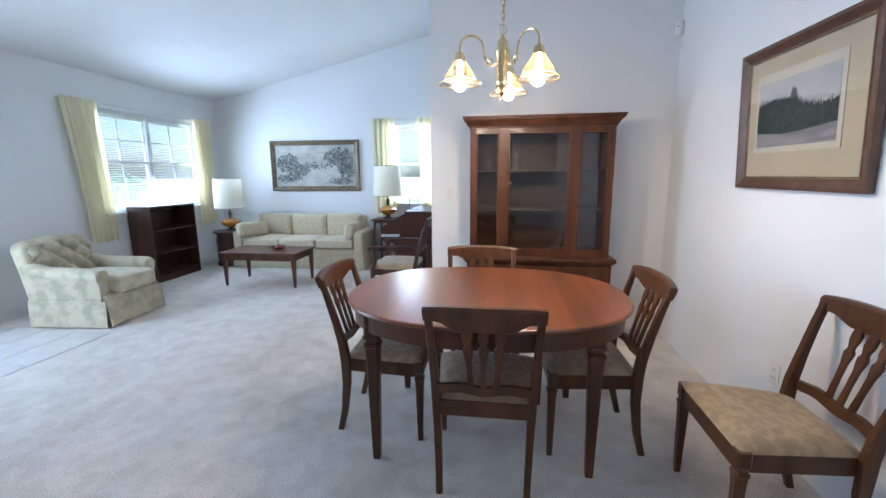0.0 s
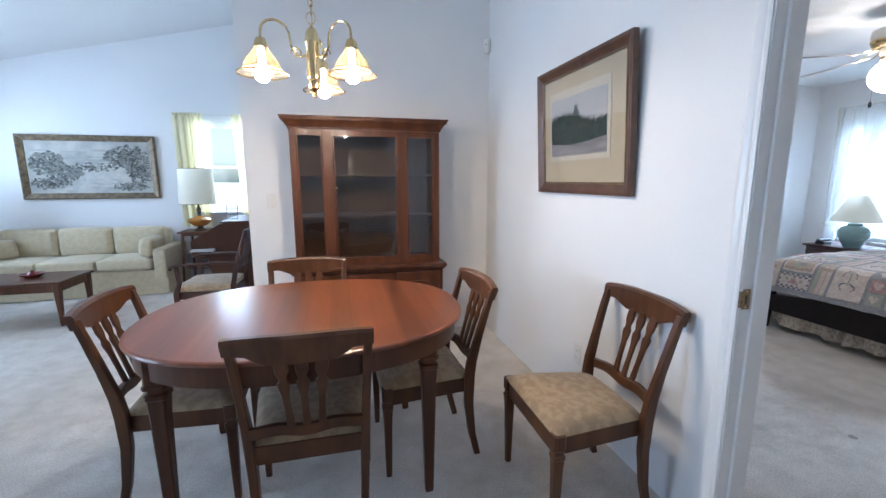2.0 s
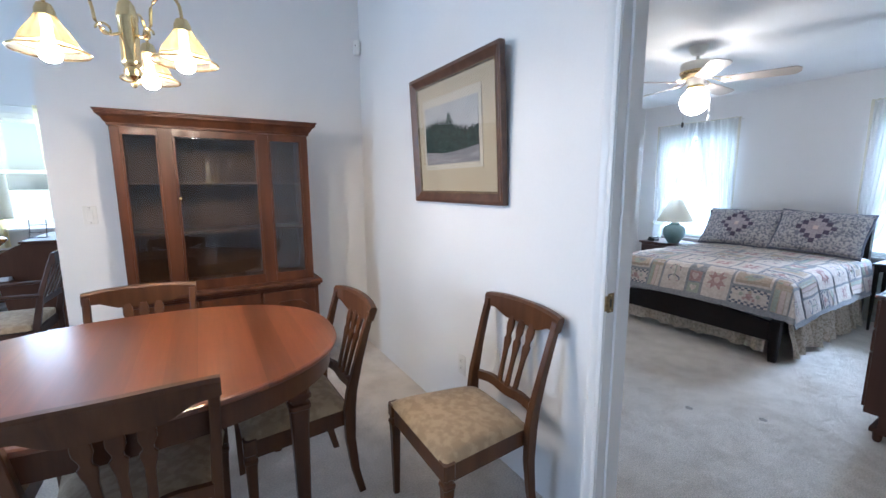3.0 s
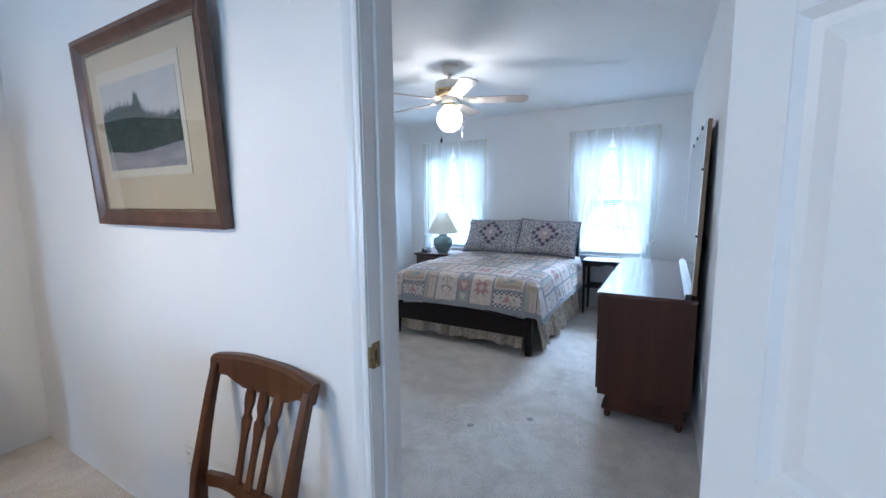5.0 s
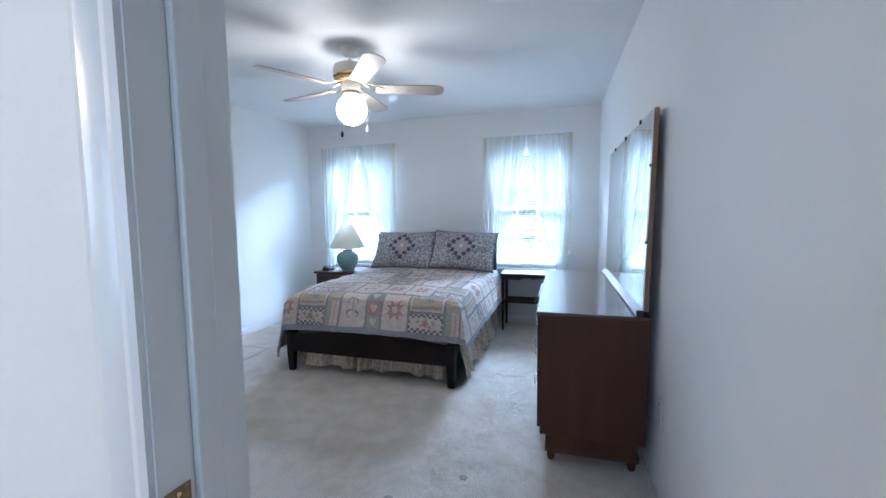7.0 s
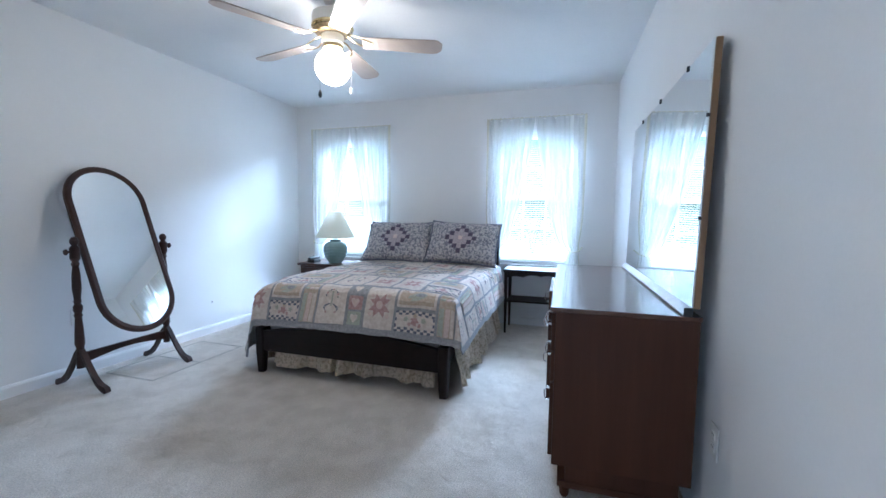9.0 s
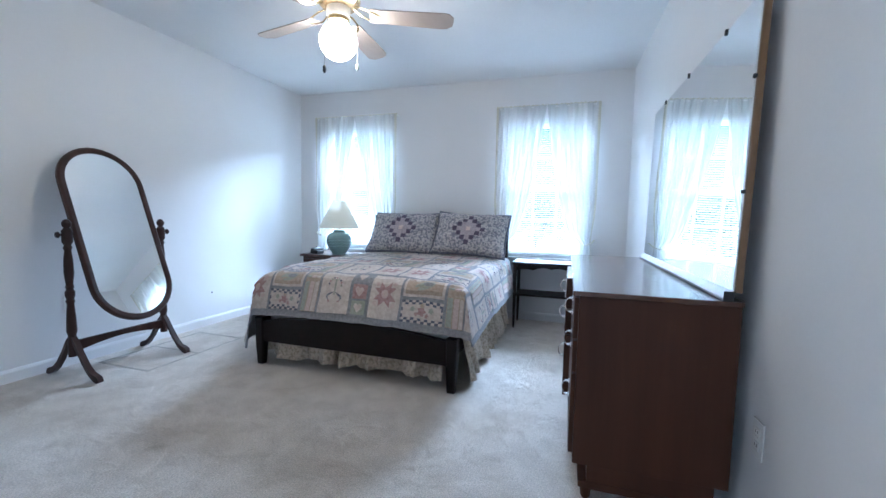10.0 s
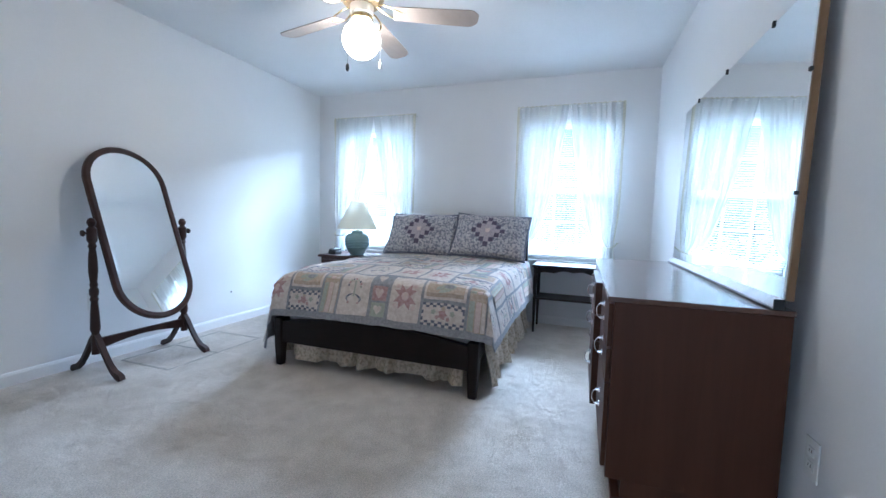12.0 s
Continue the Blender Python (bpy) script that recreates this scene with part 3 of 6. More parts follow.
    part("seat", bm, BROCADE, d, "tan brocade drop-in seat", angle=180)


first = thing("dining_chair", pose(0.145, 1.955, 0), "brown wooden spindle-back dining chair with tan brocade seat at the table", "chair", "dining chairs")
chair_parts(first)
for m in (pose(-0.388, 2.275, 0, 0, 0, -90), pose(0.650, 2.25, 0, 0, 0, 92), pose(0.08, 2.655, 0, 0, 0, 180)):
    copy_thing(first, m)
tagged(copy_thing(first, pose(1.227, 1.755, 0, 0, 0, 89.5)), "brown wooden dining chair with tan brocade seat against the wall")


def dining_table():
    cx, cy, a, b = 0.133, 2.235, 0.70, 0.555
    d = thing("dining_table", pose(cx, cy, 0), "oval polished cherry dining table on four tapered legs", "table")

    def oval(k, z, n=64, p=2.35):
        pts = []
        for i in range(n):
            t = 6.283185 * i / n
            c, s = math.cos(t), math.sin(t)
            pts.append((k[0] * math.copysign(abs(c) ** (2 / p), c), k[1] * math.copysign(abs(s) ** (2 / p), s), z))
        return pts

    bm = bmesh.new()
    loft(bm, [oval((a - 0.012, b - 0.012), 0.738), oval((a - 0.003, b - 0.003), 0.742), oval((a, b), 0.749), oval((a - 0.002, b - 0.002), 0.757), oval((a - 0.010, b - 0.010), 0.760)])
    part("tabletop", bm, CHERRY, d, "glossy red-brown cherry top", angle=12)
    bm = bmesh.new()
    o, i = (a - 0.03, b - 0.03), (a - 0.055, b - 0.055)
    loft(bm, [oval(i, 0.655), oval(o, 0.655), oval(o, 0.738), oval(i, 0.738), oval(i, 0.655)], cap=False)
    part("apron", bm, TABLEWOOD, d, angle=50)
    for x in (-0.505, 0.485):
        for y in (-0.345, 0.335):
            bm = bmesh.new()
            loft(bm, [ring(x, y, z, h, h) for z, h in ((0.0, 0.0165), (0.02, 0.018), (0.50, 0.029), (0.575, 0.033), (0.58, 0.037), (0.595, 0.037), (0.60, 0.028), (0.615, 0.028), (0.62, 0.040), (0.632, 0.040), (0.637, 0.035), (0.737, 0.035))])
            part("leg", bm, TABLEWOOD, d)


dining_table()


def china_cabinet():
    x0, x1, yf, yb = -0.035, 1.035, 3.405, 3.795
    d = thing("china_cabinet", pose(0, 0, 0), "tall cherry china cabinet with glass doors and empty shelves", "cabinet")
    # base
    part("base_body", B(x0 - 0.02, x1 + 0.02, 3.375, yb, 0.06, 0.665, bev=0.004), CABWOOD, d)
    part("plinth", B(x0 - 0.005, x1 + 0.005, 3.395, yb, 0.0, 0.06), CABWOOD, d)
    part("base_top", B(x0 - 0.045, x1 + 0.045, 3.335, yb, 0.680, 0.712, bev=0.010, seg=3), CABWOOD, d)
    part("base_moulding", B(x0 - 0.032, x1 + 0.032, 3.352, yb, 0.664, 0.681, bev=0.005), CABWOOD, d)
    w = (x1 - x0) / 3
    for k in range(3):
        a, b = x0 + k * w + 0.01, x0 + (k + 1) * w - 0.01
        dr = part("cupboard_door", B(a, b, 3.357, 3.375, 0.09, 0.65, bev=0.004), CABWOOD, d)
        cx, cz = (a + b) / 2, 0.37
        hw, hh = (b - a) / 2 - 0.05, 0.21
        pts = [(cx - hw + 0.05, cz + hh), (cx - hw, cz + hh - 0.05), (cx - hw, cz - hh + 0.05), (cx - hw + 0.05, cz - hh), (cx + hw - 0.05, cz - hh), (cx + hw, cz - hh + 0.05), (cx + hw, cz + hh - 0.05), (cx + hw - 0.05, cz + hh)]
        ins = [(cx + (x - cx) * 0.86, cz + (z - cz) * 0.92) for x, z in pts]
        bm = bmesh.new()
        loft(bm, [[(x, 3.357, z) for x, z in pts], [(x, 3.345, z) for x, z in pts], [(x, 3.345, z) for x, z in ins], [(x, 3.353, z) for x, z in ins]])
        part("raised_moulding", bm, CABWOOD, dr)
        bm = bmesh.new()
        lathe(bm, [(0.006, 0), (0.006, 0.012), (0.014, 0.018), (0.012, 0.026), (0, 0.028)], 12)
        bmesh.ops.transform(bm, matrix=Matrix.Translation((b - 0.03, 3.357, 0.40)) @ pose(0, 0, 0, 90), verts=bm.verts)
        part("knob", bm, BRASS, dr, "small brass knob")
    # upper case
    z0, z1 = 0.712, 1.70
    for a, b in ((x0, x0 + 0.02), (x1 - 0.02, x1)):
        part("side_panel", B(a, b, yf + 0.02, yb, z0, z1), CABWOOD, d)
    part("back_panel", B(x0 + 0.02, x1 - 0.02, yb - 0.012, yb - 0.002, z0, z1), CABBACK, d, "light brown back panel")
    part("floor_board", B(x0 + 0.02, x1 - 0.02, yf + 0.02, yb - 0.012, z0 + 0.0005, z0 + 0.016), CABWOOD, d)
    part("top_board", B(x0 + 0.02, x1 - 0.02, yf + 0.02, yb - 0.012, z1 - 0.016, z1 - 0.0005), CABWOOD, d)
    for z in (1.065, 1.375):
        part("shelf", B(x0 + 0.02, x1 - 0.02, yf + 0.075, yb - 0.012, z, z + 0.016, bev=0.002), CABBACK, d)
    # face: posts and rails
    posts = [(x0, x0 + 0.045), (0.185, 0.258), (0.715, 0.785), (x1 - 0.045, x1)]
    for a, b in posts:
        part("post", B(a, b, yf, yf + 0.022, z0 + 0.001, z1 - 0.001, bev=0.004), CABWOOD, d)
    for a, b in ((posts[0][1], posts[1][0]), (posts[1][1], posts[2][0]), (posts[2][1], posts[3][0])):
        part("top_rail", B(a, b, yf + 0.001, yf + 0.022, 1.655, z1 - 0.001), CABWOOD, d)
        part("bottom_rail", B(a, b, yf + 0.001, yf + 0.022, z0 + 0.001, 0.775), CABWOOD, d)
        g = part("glass_pane", B(a - 0.002, b + 0.002, yf + 0.010, yf + 0.013, 0.772, 1.658), CABGLASS, d, "clear glass pane")
        for p, q in ((a, a + 0.012), (b - 0.012, b)):
            part("glazing_bead", B(p, q, yf + 0.003, yf + 0.020, 0.775, 1.655, bev=0.002), CABWOOD, d)
    bm = bmesh.new()
    lathe(bm, [(0.004, 0), (0.004, 0.008), (0.009, 0.012), (0.007, 0.018), (0, 0.019)], 12)
    bmesh.ops.transform(bm, matrix=Matrix.Translation((0.272, yf, 1.29)) @ pose(0, 0, 0, 90), verts=bm.verts)
    part("door_knob", bm, BRASS, d, "small brass knob")
    # crown
    bm = bmesh.new()
    prof = [(0.0, 1.70), (-0.008, 1.70), (-0.010, 1.715), (-0.018, 1.722), (-0.030, 1.745), (-0.048, 1.757), (-0.050, 1.772), (-0.056, 1.775), (-0.056, 1.784), (0.0, 1.784)]
    path = [[(x0 + k[0], yb, k[1]) for k in prof], [(x0 + k[0], yf + k[0], k[1]) for k in prof], [(x1 - k[0], yf + k[0], k[1]) for k in prof], [(x1 - k[0], yb, k[1]) for k in prof]]
    loft(bm, path)
    part("crown_moulding", bm, CABWOOD, d, angle=25)
    part("crown_top", B(x0, x1, yf, yb, 1.701, 1.782), CABWOOD, d)


china_cabinet()


def chandelier():
    cx, cy = 0.197, 2.40
    d = thing("chandelier", pose(cx, cy, 0), "polished brass chandelier with three lit ribbed glass shades on a chain", "chandelier")
    bm = bmesh.new()
    lathe(bm, [(0.0, 1.722), (0.009, 1.727), (0.011, 1.737), (0.006, 1.745), (0.010, 1.752), (0.026, 1.762), (0.030, 1.78), (0.024, 1.795), (0.030, 1.803), (0.033, 1.815), (0.031, 1.822), (0.031, 1.955), (0.034, 1.960), (0.034, 1.975), (0.030, 1.985), (0.027, 2.005), (0.018, 2.022), (0.008, 2.03), (0.006, 2.045), (0.0, 2.046)], 28)
    part("column", bm, BRASS, d, angle=40)
    top = vault(cx)
    z, k = 2.045, 0
    while z < top - 0.07:
        h = 0.046 if k == 0 else 0.034
        bm = bmesh.new()
        r = 0.020 if k == 0 else 0.010
        pts = [(r * math.cos(t * 0.5236), 0, z + h / 2 + (h / 2 + 0.003) * math.sin(t * 0.5236)) for t in range(13)]
        tube(bm, pts, 0.0022, 6)
        if k % 2:
            bmesh.ops.rotate(bm, verts=bm.verts, cent=(0, 0, z), matrix=Matrix.Rotation(1.57, 3, "Z"))
        part("chain_link", bm, BRASS, d)
        z += h - 0.005
        k += 1
    bm = bmesh.new()
    tube(bm, [(0.004, 0.004, 2.05), (0.006, -0.004, 2.6), (0.004, 0.004, top - 0.05)], 0.0025, 6)
    part("cord", bm, BRASS, d)
    bm = bmesh.new()
    lathe(bm, [(0.0, top - 0.075), (0.012, top - 0.07), (0.03, top - 0.055), (0.06, top - 0.03), (0.065, top + 0.02)], 24)
    part("canopy", bm, BRASS, d)
    for ang in (80, 200, 320):
        m = pose(0, 0, 0, 0, 0, ang)
        arm = bmesh.new()
        path = [(0.030, 1.905), (0.055, 1.895), (0.08, 1.905), (0.095, 1.935), (0.098, 1.968)] + [(0.160 + 0.062 * math.cos(radians(180 - 20 * i)), 1.968 + 0.062 * math.sin(radians(180 - 20 * i))) for i in range(1, 9)] + [(0.222, 1.958), (0.222, 1.935)]
        tube(arm, [(x, 0, zz) for x, zz in path], 0.0055, 8)
        bmesh.ops.transform(arm, matrix=m, verts=arm.verts)
        a = part("arm", arm, BRASS, d)
        scroll = bmesh.new()
        pts = [(0.098 + 0.026 * (1 - t / 22) * math.cos(t * 0.42) - 0.026, 0.006, 1.905 + 0.026 * (1 - t / 22) * math.sin(t * 0.42)) for t in range(20)]
        tube(scroll, pts, 0.004, 6)
        bmesh.ops.transform(scroll, matrix=m, verts=scroll.verts)
        part("scroll", scroll, BRASS, a)
        cap = lathe(bmesh.new(), [(0.008, 1.950), (0.020, 1.943), (0.027, 1.925), (0.029, 1.905), (0.024, 1.902)], 20, (0.222, 0, 0))
        bmesh.ops.transform(cap, matrix=m, verts=cap.verts)
        part("shade_cap", cap, BRASS, a)
        sh = bmesh.new()
        rings = []
        for r, zz in ((0.027, 1.912), (0.032, 1.902), (0.036, 1.892), (0.047, 1.877), (0.061, 1.857), (0.072, 1.837), (0.079, 1.819), (0.090, 1.809), (0.103, 1.802), (0.1045, 1.799)):
            ripple = 0.02 if zz > 1.82 else 0.0
            rings.append([(0.222 + r * (1 + ripple * math.cos(14 * 6.28319 * i / 84)) * math.cos(6.28319 * i / 84), r * (1 + ripple * math.cos(14 * 6.28319 * i / 84)) * math.sin(6.28319 * i / 84), zz) for i in range(84)])
        loft(sh, rings[:7], cap=False)
        bmesh.ops.transform(sh, matrix=m, verts=sh.verts)
        part("glass_shade", sh, SHADEGLASS, a, "ribbed cream glass shade")
        flare = loft(bmesh.new(), rings[6:], cap=False)
        bmesh.ops.transform(flare, matrix=m, verts=flare.verts)
        part("flare", flare, FLAREGLASS, a, "clear flared glass edge")
        rim = bmesh.new()
        tube(rim, [(0.222 + 0.104 * math.cos(0.2618 * i), 0.104 * math.sin(0.2618 * i), 1.799) for i in range(25)], 0.0036, 6)
        bmesh.ops.transform(rim, matrix=m, verts=rim.verts)
        part("rim", rim, BRASS, a)
        band = bmesh.new()
        tube(band, [(0.222 + 0.0795 * math.cos(0.2618 * i), 0.0795 * math.sin(0.2618 * i), 1.818) for i in range(25)], 0.0022, 6)
        bmesh.ops.transform(band, matrix=m, verts=band.verts)
        part("band", band, BRASS, a)
        bulb = lathe(bmesh.new(), [(0.0, 1.764), (0.016, 1.767), (0.027, 1.777), (0.031, 1.792), (0.028, 1.808), (0.018, 1.826), (0.014, 1.85), (0.013, 1.90), (0.0, 1.905)], 20, (0.222, 0, 0))
        bmesh.ops.transform(bulb, matrix=m, verts=bulb.verts)
        part("bulb", bulb, BULB, a, "lit frosted bulb")


chandelier()


def frame_rect(d, name, mat, w, h, bar, depth, z=0.0, y0=0.0, prof=None):
    """Four mitred bars round a w x h opening outline in local x and z, standing out to -y."""
    prof = prof or [(0.0, 0.0), (0.0, depth), (bar * 0.3, depth), (bar * 0.75, depth * 0.6), (bar, depth * 0.5), (bar, 0.0)]
    c = [(-w / 2, -h / 2), (w / 2, -h / 2), (w / 2, h / 2), (-w / 2, h / 2)]
    sx = [(1, 1), (-1, 1), (-1, -1), (1, -1)]
    for i in range(4):
        j = (i + 1) % 4
        bm = bmesh.new()
        loft(bm, [[(c[k][0] + sx[k][0] * b, y0 - t, z + c[k][1] + sx[k][1] * b) for b, t in prof] for k in (i, j)])
        part(name, bm, mat, d, angle=25)


MATBOARD = material("cream_mat", (0.52, 0.45, 0.32), 0.8, second=(0.48, 0.41, 0.29), fine=0.02)
INNERMAT = material("pale_mat", (0.58, 0.54, 0.45), 0.8, second=(0.55, 0.51, 0.42), fine=0.02)
SKYGREY = material("print_sky", (0.46, 0.46, 0.46), 0.7, second=(0.38, 0.385, 0.40), scale=8, fine=0.03)
FOREST = material("print_forest", (0.030, 0.055, 0.045), 0.7, second=(0.014, 0.028, 0.024), scale=40, fine=0.2)
LAKE = material("print_water", (0.34, 0.33, 0.33), 0.7, second=(0.19, 0.185, 0.20), scale=9, fine=0.08, stretch=(0.4, 1, 3))
PICGLASS = clear_glass("picture_glass", (0.97, 0.97, 0.97))


def forest_print():
    # hangs on the east wall: local x runs to -y of the room, local -y faces the room
    yc, zc, w, h = 2.325, 1.621, 0.862, 0.70
    d = thing("framed_print", Matrix.Translation((EAST - 0.021, yc, zc)) @ pose(0, 0, 0, 0, 0, -90) @ pose(0, 0, 0, 3.0), "misty forest lake print in a brown wooden frame with cream mat", "picture")
    frame_rect(d, "frame_bar", FRAMEWOOD, w, h, 0.052, 0.030)
    frame_rect(d, "inner_lip", GILT, w - 0.104, h - 0.104, 0.010, 0.016)
    part("mat", B(-w / 2 + 0.05, w / 2 - 0.05, -0.008, -0.001, -h / 2 + 0.05, h / 2 - 0.05), MATBOARD, d, "cream mat board")
    part("inner_mat", B(-0.305, 0.265, -0.011, -0.0075, -0.17, 0.215), INNERMAT, d)
    x0, x1, z0, z1 = -0.285, 0.240, -0.142, 0.172
    part("print_sky", B(x0, x1, -0.0125, -0.0105, 0.0, z1), SKYGREY, d)
    part("print_water", B(x0, x1, -0.0127, -0.0106, z0, -0.02), LAKE, d)
    rng = random.Random(4)
    pts = [(x0, -0.070), (x0 + 0.2, -0.085), (x0 + 0.33, -0.080), (x1, -0.062)]
    x = x1
    top = []
    while x > x0:
        u = (x - x0) / (x1 - x0)
        hgt = 0.055 + 0.03 * math.sin(u * 5 + 0.4) + (0.055 * math.exp(-((u - 0.50) / 0.05) ** 2))
        top.append((x, hgt + rng.uniform(0, 0.022)))
        top.append((x - 0.006, hgt - rng.uniform(0.0, 0.02)))
        x -= 0.012
    pts += top + [(x0, top[-1][1])]
    part("print_forest", prism(bmesh.new(), pts, -0.0135, -0.0128), FOREST, d, smooth=False)
    part("glass_pane", B(-w / 2 + 0.055, w / 2 - 0.055, -0.0165, -0.0150, -h / 2 + 0.055, h / 2 - 0.055), PICGLASS, d, "clear picture glass")


forest_print()


def plate_switch(name, m, label, gangs=1):
    d = thing(name, m, label, "switch")
    w = 0.07 + 0.046 * (gangs - 1)
    part("plate", B(-w / 2, w / 2, -0.004, 0.0, -0.0575, 0.0575, bev=0.002), PLASTIC, d)
    for k in range(gangs):
        x = (k - (gangs - 1) / 2) * 0.046
        part("rocker", B(x - 0.0165, x + 0.0165, -0.0065, -0.003, -0.033, 0.033, bev=0.002), PLASTIC, d)
        for z in (-0.046, 0.046):
            part("screw", B(x - 0.003, x + 0.003, -0.0050, -0.0035, z - 0.003, z + 0.003, bev=0.001), CHROME, d)


def outlet(m, label):
    d = thing("wall_outlet", m, label, "outlet")
    part("plate", B(-0.035, 0.035, -0.005, 0.0, -0.0575, 0.0575, bev=0.003), PLASTIC, d)
    for z in (-0.021, 0.021):
        f = part("socket", B(-0.016, 0.016, -0.0075, -0.004, z - 0.014, z + 0.014, bev=0.003), PLASTIC, d)
        # Dark blocks on the socket face give the slots their shade by colour.
        for x in (-0.006, 0.006):
            part("slot", B(x - 0.001, x + 0.001, -0.0080, -0.0070, z - 0.002, z + 0.007), DARK, f)


plate_switch("light_switch", pose(-0.233, PART_Y, 1.185), "white rocker light switch on the partition wall")
outlet(pose(EAST, 2.27, 0.365, 0, 0, -90), "white double wall outlet low behind the chair")
plate_switch("light_switch", pose(1.865, BED_S + 0.0056, 1.195, 0, 0, 181.7), "white double rocker light switch on the bedroom wall", 2)
outlet(pose(3.24, BED_S + 0.0475, 0.40, 0, 0, 181.7), "white wall outlet beside the dresser")
outlet(pose(3.62, BED_N, 0.42), "white wall outlet behind the standing mirror")


def corner_sensor():
    d = thing("alarm_sensor", pose(EAST - 0.030, PART_Y - 0.030, 2.445, 0, 0, -45), "small white plastic alarm sensor in the wall corner", "sensor")
    bm = bmesh.new()
    loft(bm, [ring(0, 0.0, z, hx, hy, 0.5) for z, hx, hy in ((-0.055, 0.018, 0.014), (-0.045, 0.026, 0.022), (0.03, 0.028, 0.024), (0.055, 0.026, 0.018))])
    part("housing", bm, PLASTIC, d)
    part("lens", B(-0.014, 0.014, -0.0265, -0.020, -0.035, -0.005, bev=0.003), PLASTIC, d)
    part("eye", B(-0.004, 0.004, -0.0275, -0.023, 0.008, 0.016, bev=0.001), DARK, d)


corner_sensor()


# ---- living room ----
def pad(f, x0, x1, y0, y1, z0, z1, puff=0.02, r=0.04, n=10, axis="z"):
    """A soft cushion block: a box with rounded edges and swollen faces."""
    bm = bmesh.new()
    bmesh.ops.create_cube(bm, size=2.0)
    bmesh.ops.subdivide_edges(bm, edges=bm.edges[:], cuts=n, use_grid_fill=True)
    c = Vector(((x0 + x1) / 2, (y0 + y1) / 2, (z0 + z1) / 2))
    h = Vector(((x1 - x0) / 2, (y1 - y0) / 2, (z1 - z0) / 2))
    for v in bm.verts:
        p = v.co.copy()
        q = Vector([p[i] * h[i] for i in range(3)])
        core = Vector([max(-(h[i] - r), min(h[i] - r, q[i])) for i in range(3)])
        d = q - core
        if d.length > 1e-6:
            q = core + d.normalized() * min(r, d.length * 1.2)
        i = "xyz".index(axis)
        o = [k for k in range(3) if k != i]
        if puff:
            q[i] += puff * p[i] * (1 - p[o[0]] ** 2) * (1 - p[o[1]] ** 2)
        v.co = c + q
    return bm


def sofa():
    d = thing("sofa", pose(-2.765, 6.14, 0), "pale olive three-seat sofa with loose cushions and a pleated skirt", "sofa")
    w = 1.015
    part("base", B(-w + 0.02, w - 0.02, -0.36, 0.36, 0.05, 0.30, bev=0.02), SOFACLOTH, d)
    part("back", pad(0, -w + 0.15, w - 0.15, 0.18, 0.37, 0.30, 0.745, 0.0, 0.05), SOFACLOTH, d)
    for s in (-1, 1):
        x0, x1 = sorted((s * (w - 0.145), s * w))
        part("arm", pad(0, x0, x1, -0.375, 0.37, 0.10, 0.545, 0.004, 0.035), SOFACLOTH, d)
    for k in range(3):
        a = -0.865 + k * 0.577
        part("seat_cushion", pad(0, a + 0.004, a + 0.573, -0.39, 0.17, 0.30, 0.44, 0.018, 0.04), SOFACLOTH, d)
        part("back_cushion", pad(0, a + 0.004, a + 0.573, 0.06, 0.22, 0.43, 0.775, 0.025, 0.05, axis="y"), SOFACLOTH, d)

    def skirt(side):
        bm = bmesh.new()
        if side == 0:
            pts = [(-w + i * 2 * w / 120, -0.385) for i in range(121)]
        else:
            pts = [(side * (w + 0.005), -0.385 + i * 0.74 / 60) for i in range(61)]

        def f(u, v):
            x, y = pts[min(len(pts) - 1, int(round(u * (len(pts) - 1))))]
            flare = (1 - v) * 0.012
            fold = 0.012 * (1 - v) * math.exp(-((abs(x) - w * 0.33) / 0.02) ** 2)
            return (x + (side * flare if side else 0), y - (flare + fold if not side else 0), 0.012 + v * 0.185)

        sheet(bm, f, len(pts) - 1, 6, 0.006)
        part("skirt", bm, SOFACLOTH, d)

    for s in (0, -1, 1):
        skirt(s)


sofa()


def bolster(m):
    d = thing("sofa_cushion", m, "pale olive box cushion leaning on the sofa arm", "cushion", "sofa arm cushions")
    part("cover", pad(0, -0.07, 0.07, -0.23, 0.23, 0.0, 0.22, 0.02, 0.045, axis="x"), SOFACLOTH, d)


bolster(pose(-3.53, 5.93, 0.452, 0, -14, -32))
bolster(pose(-1.985, 5.99, 0.452, 0, 8, 4))


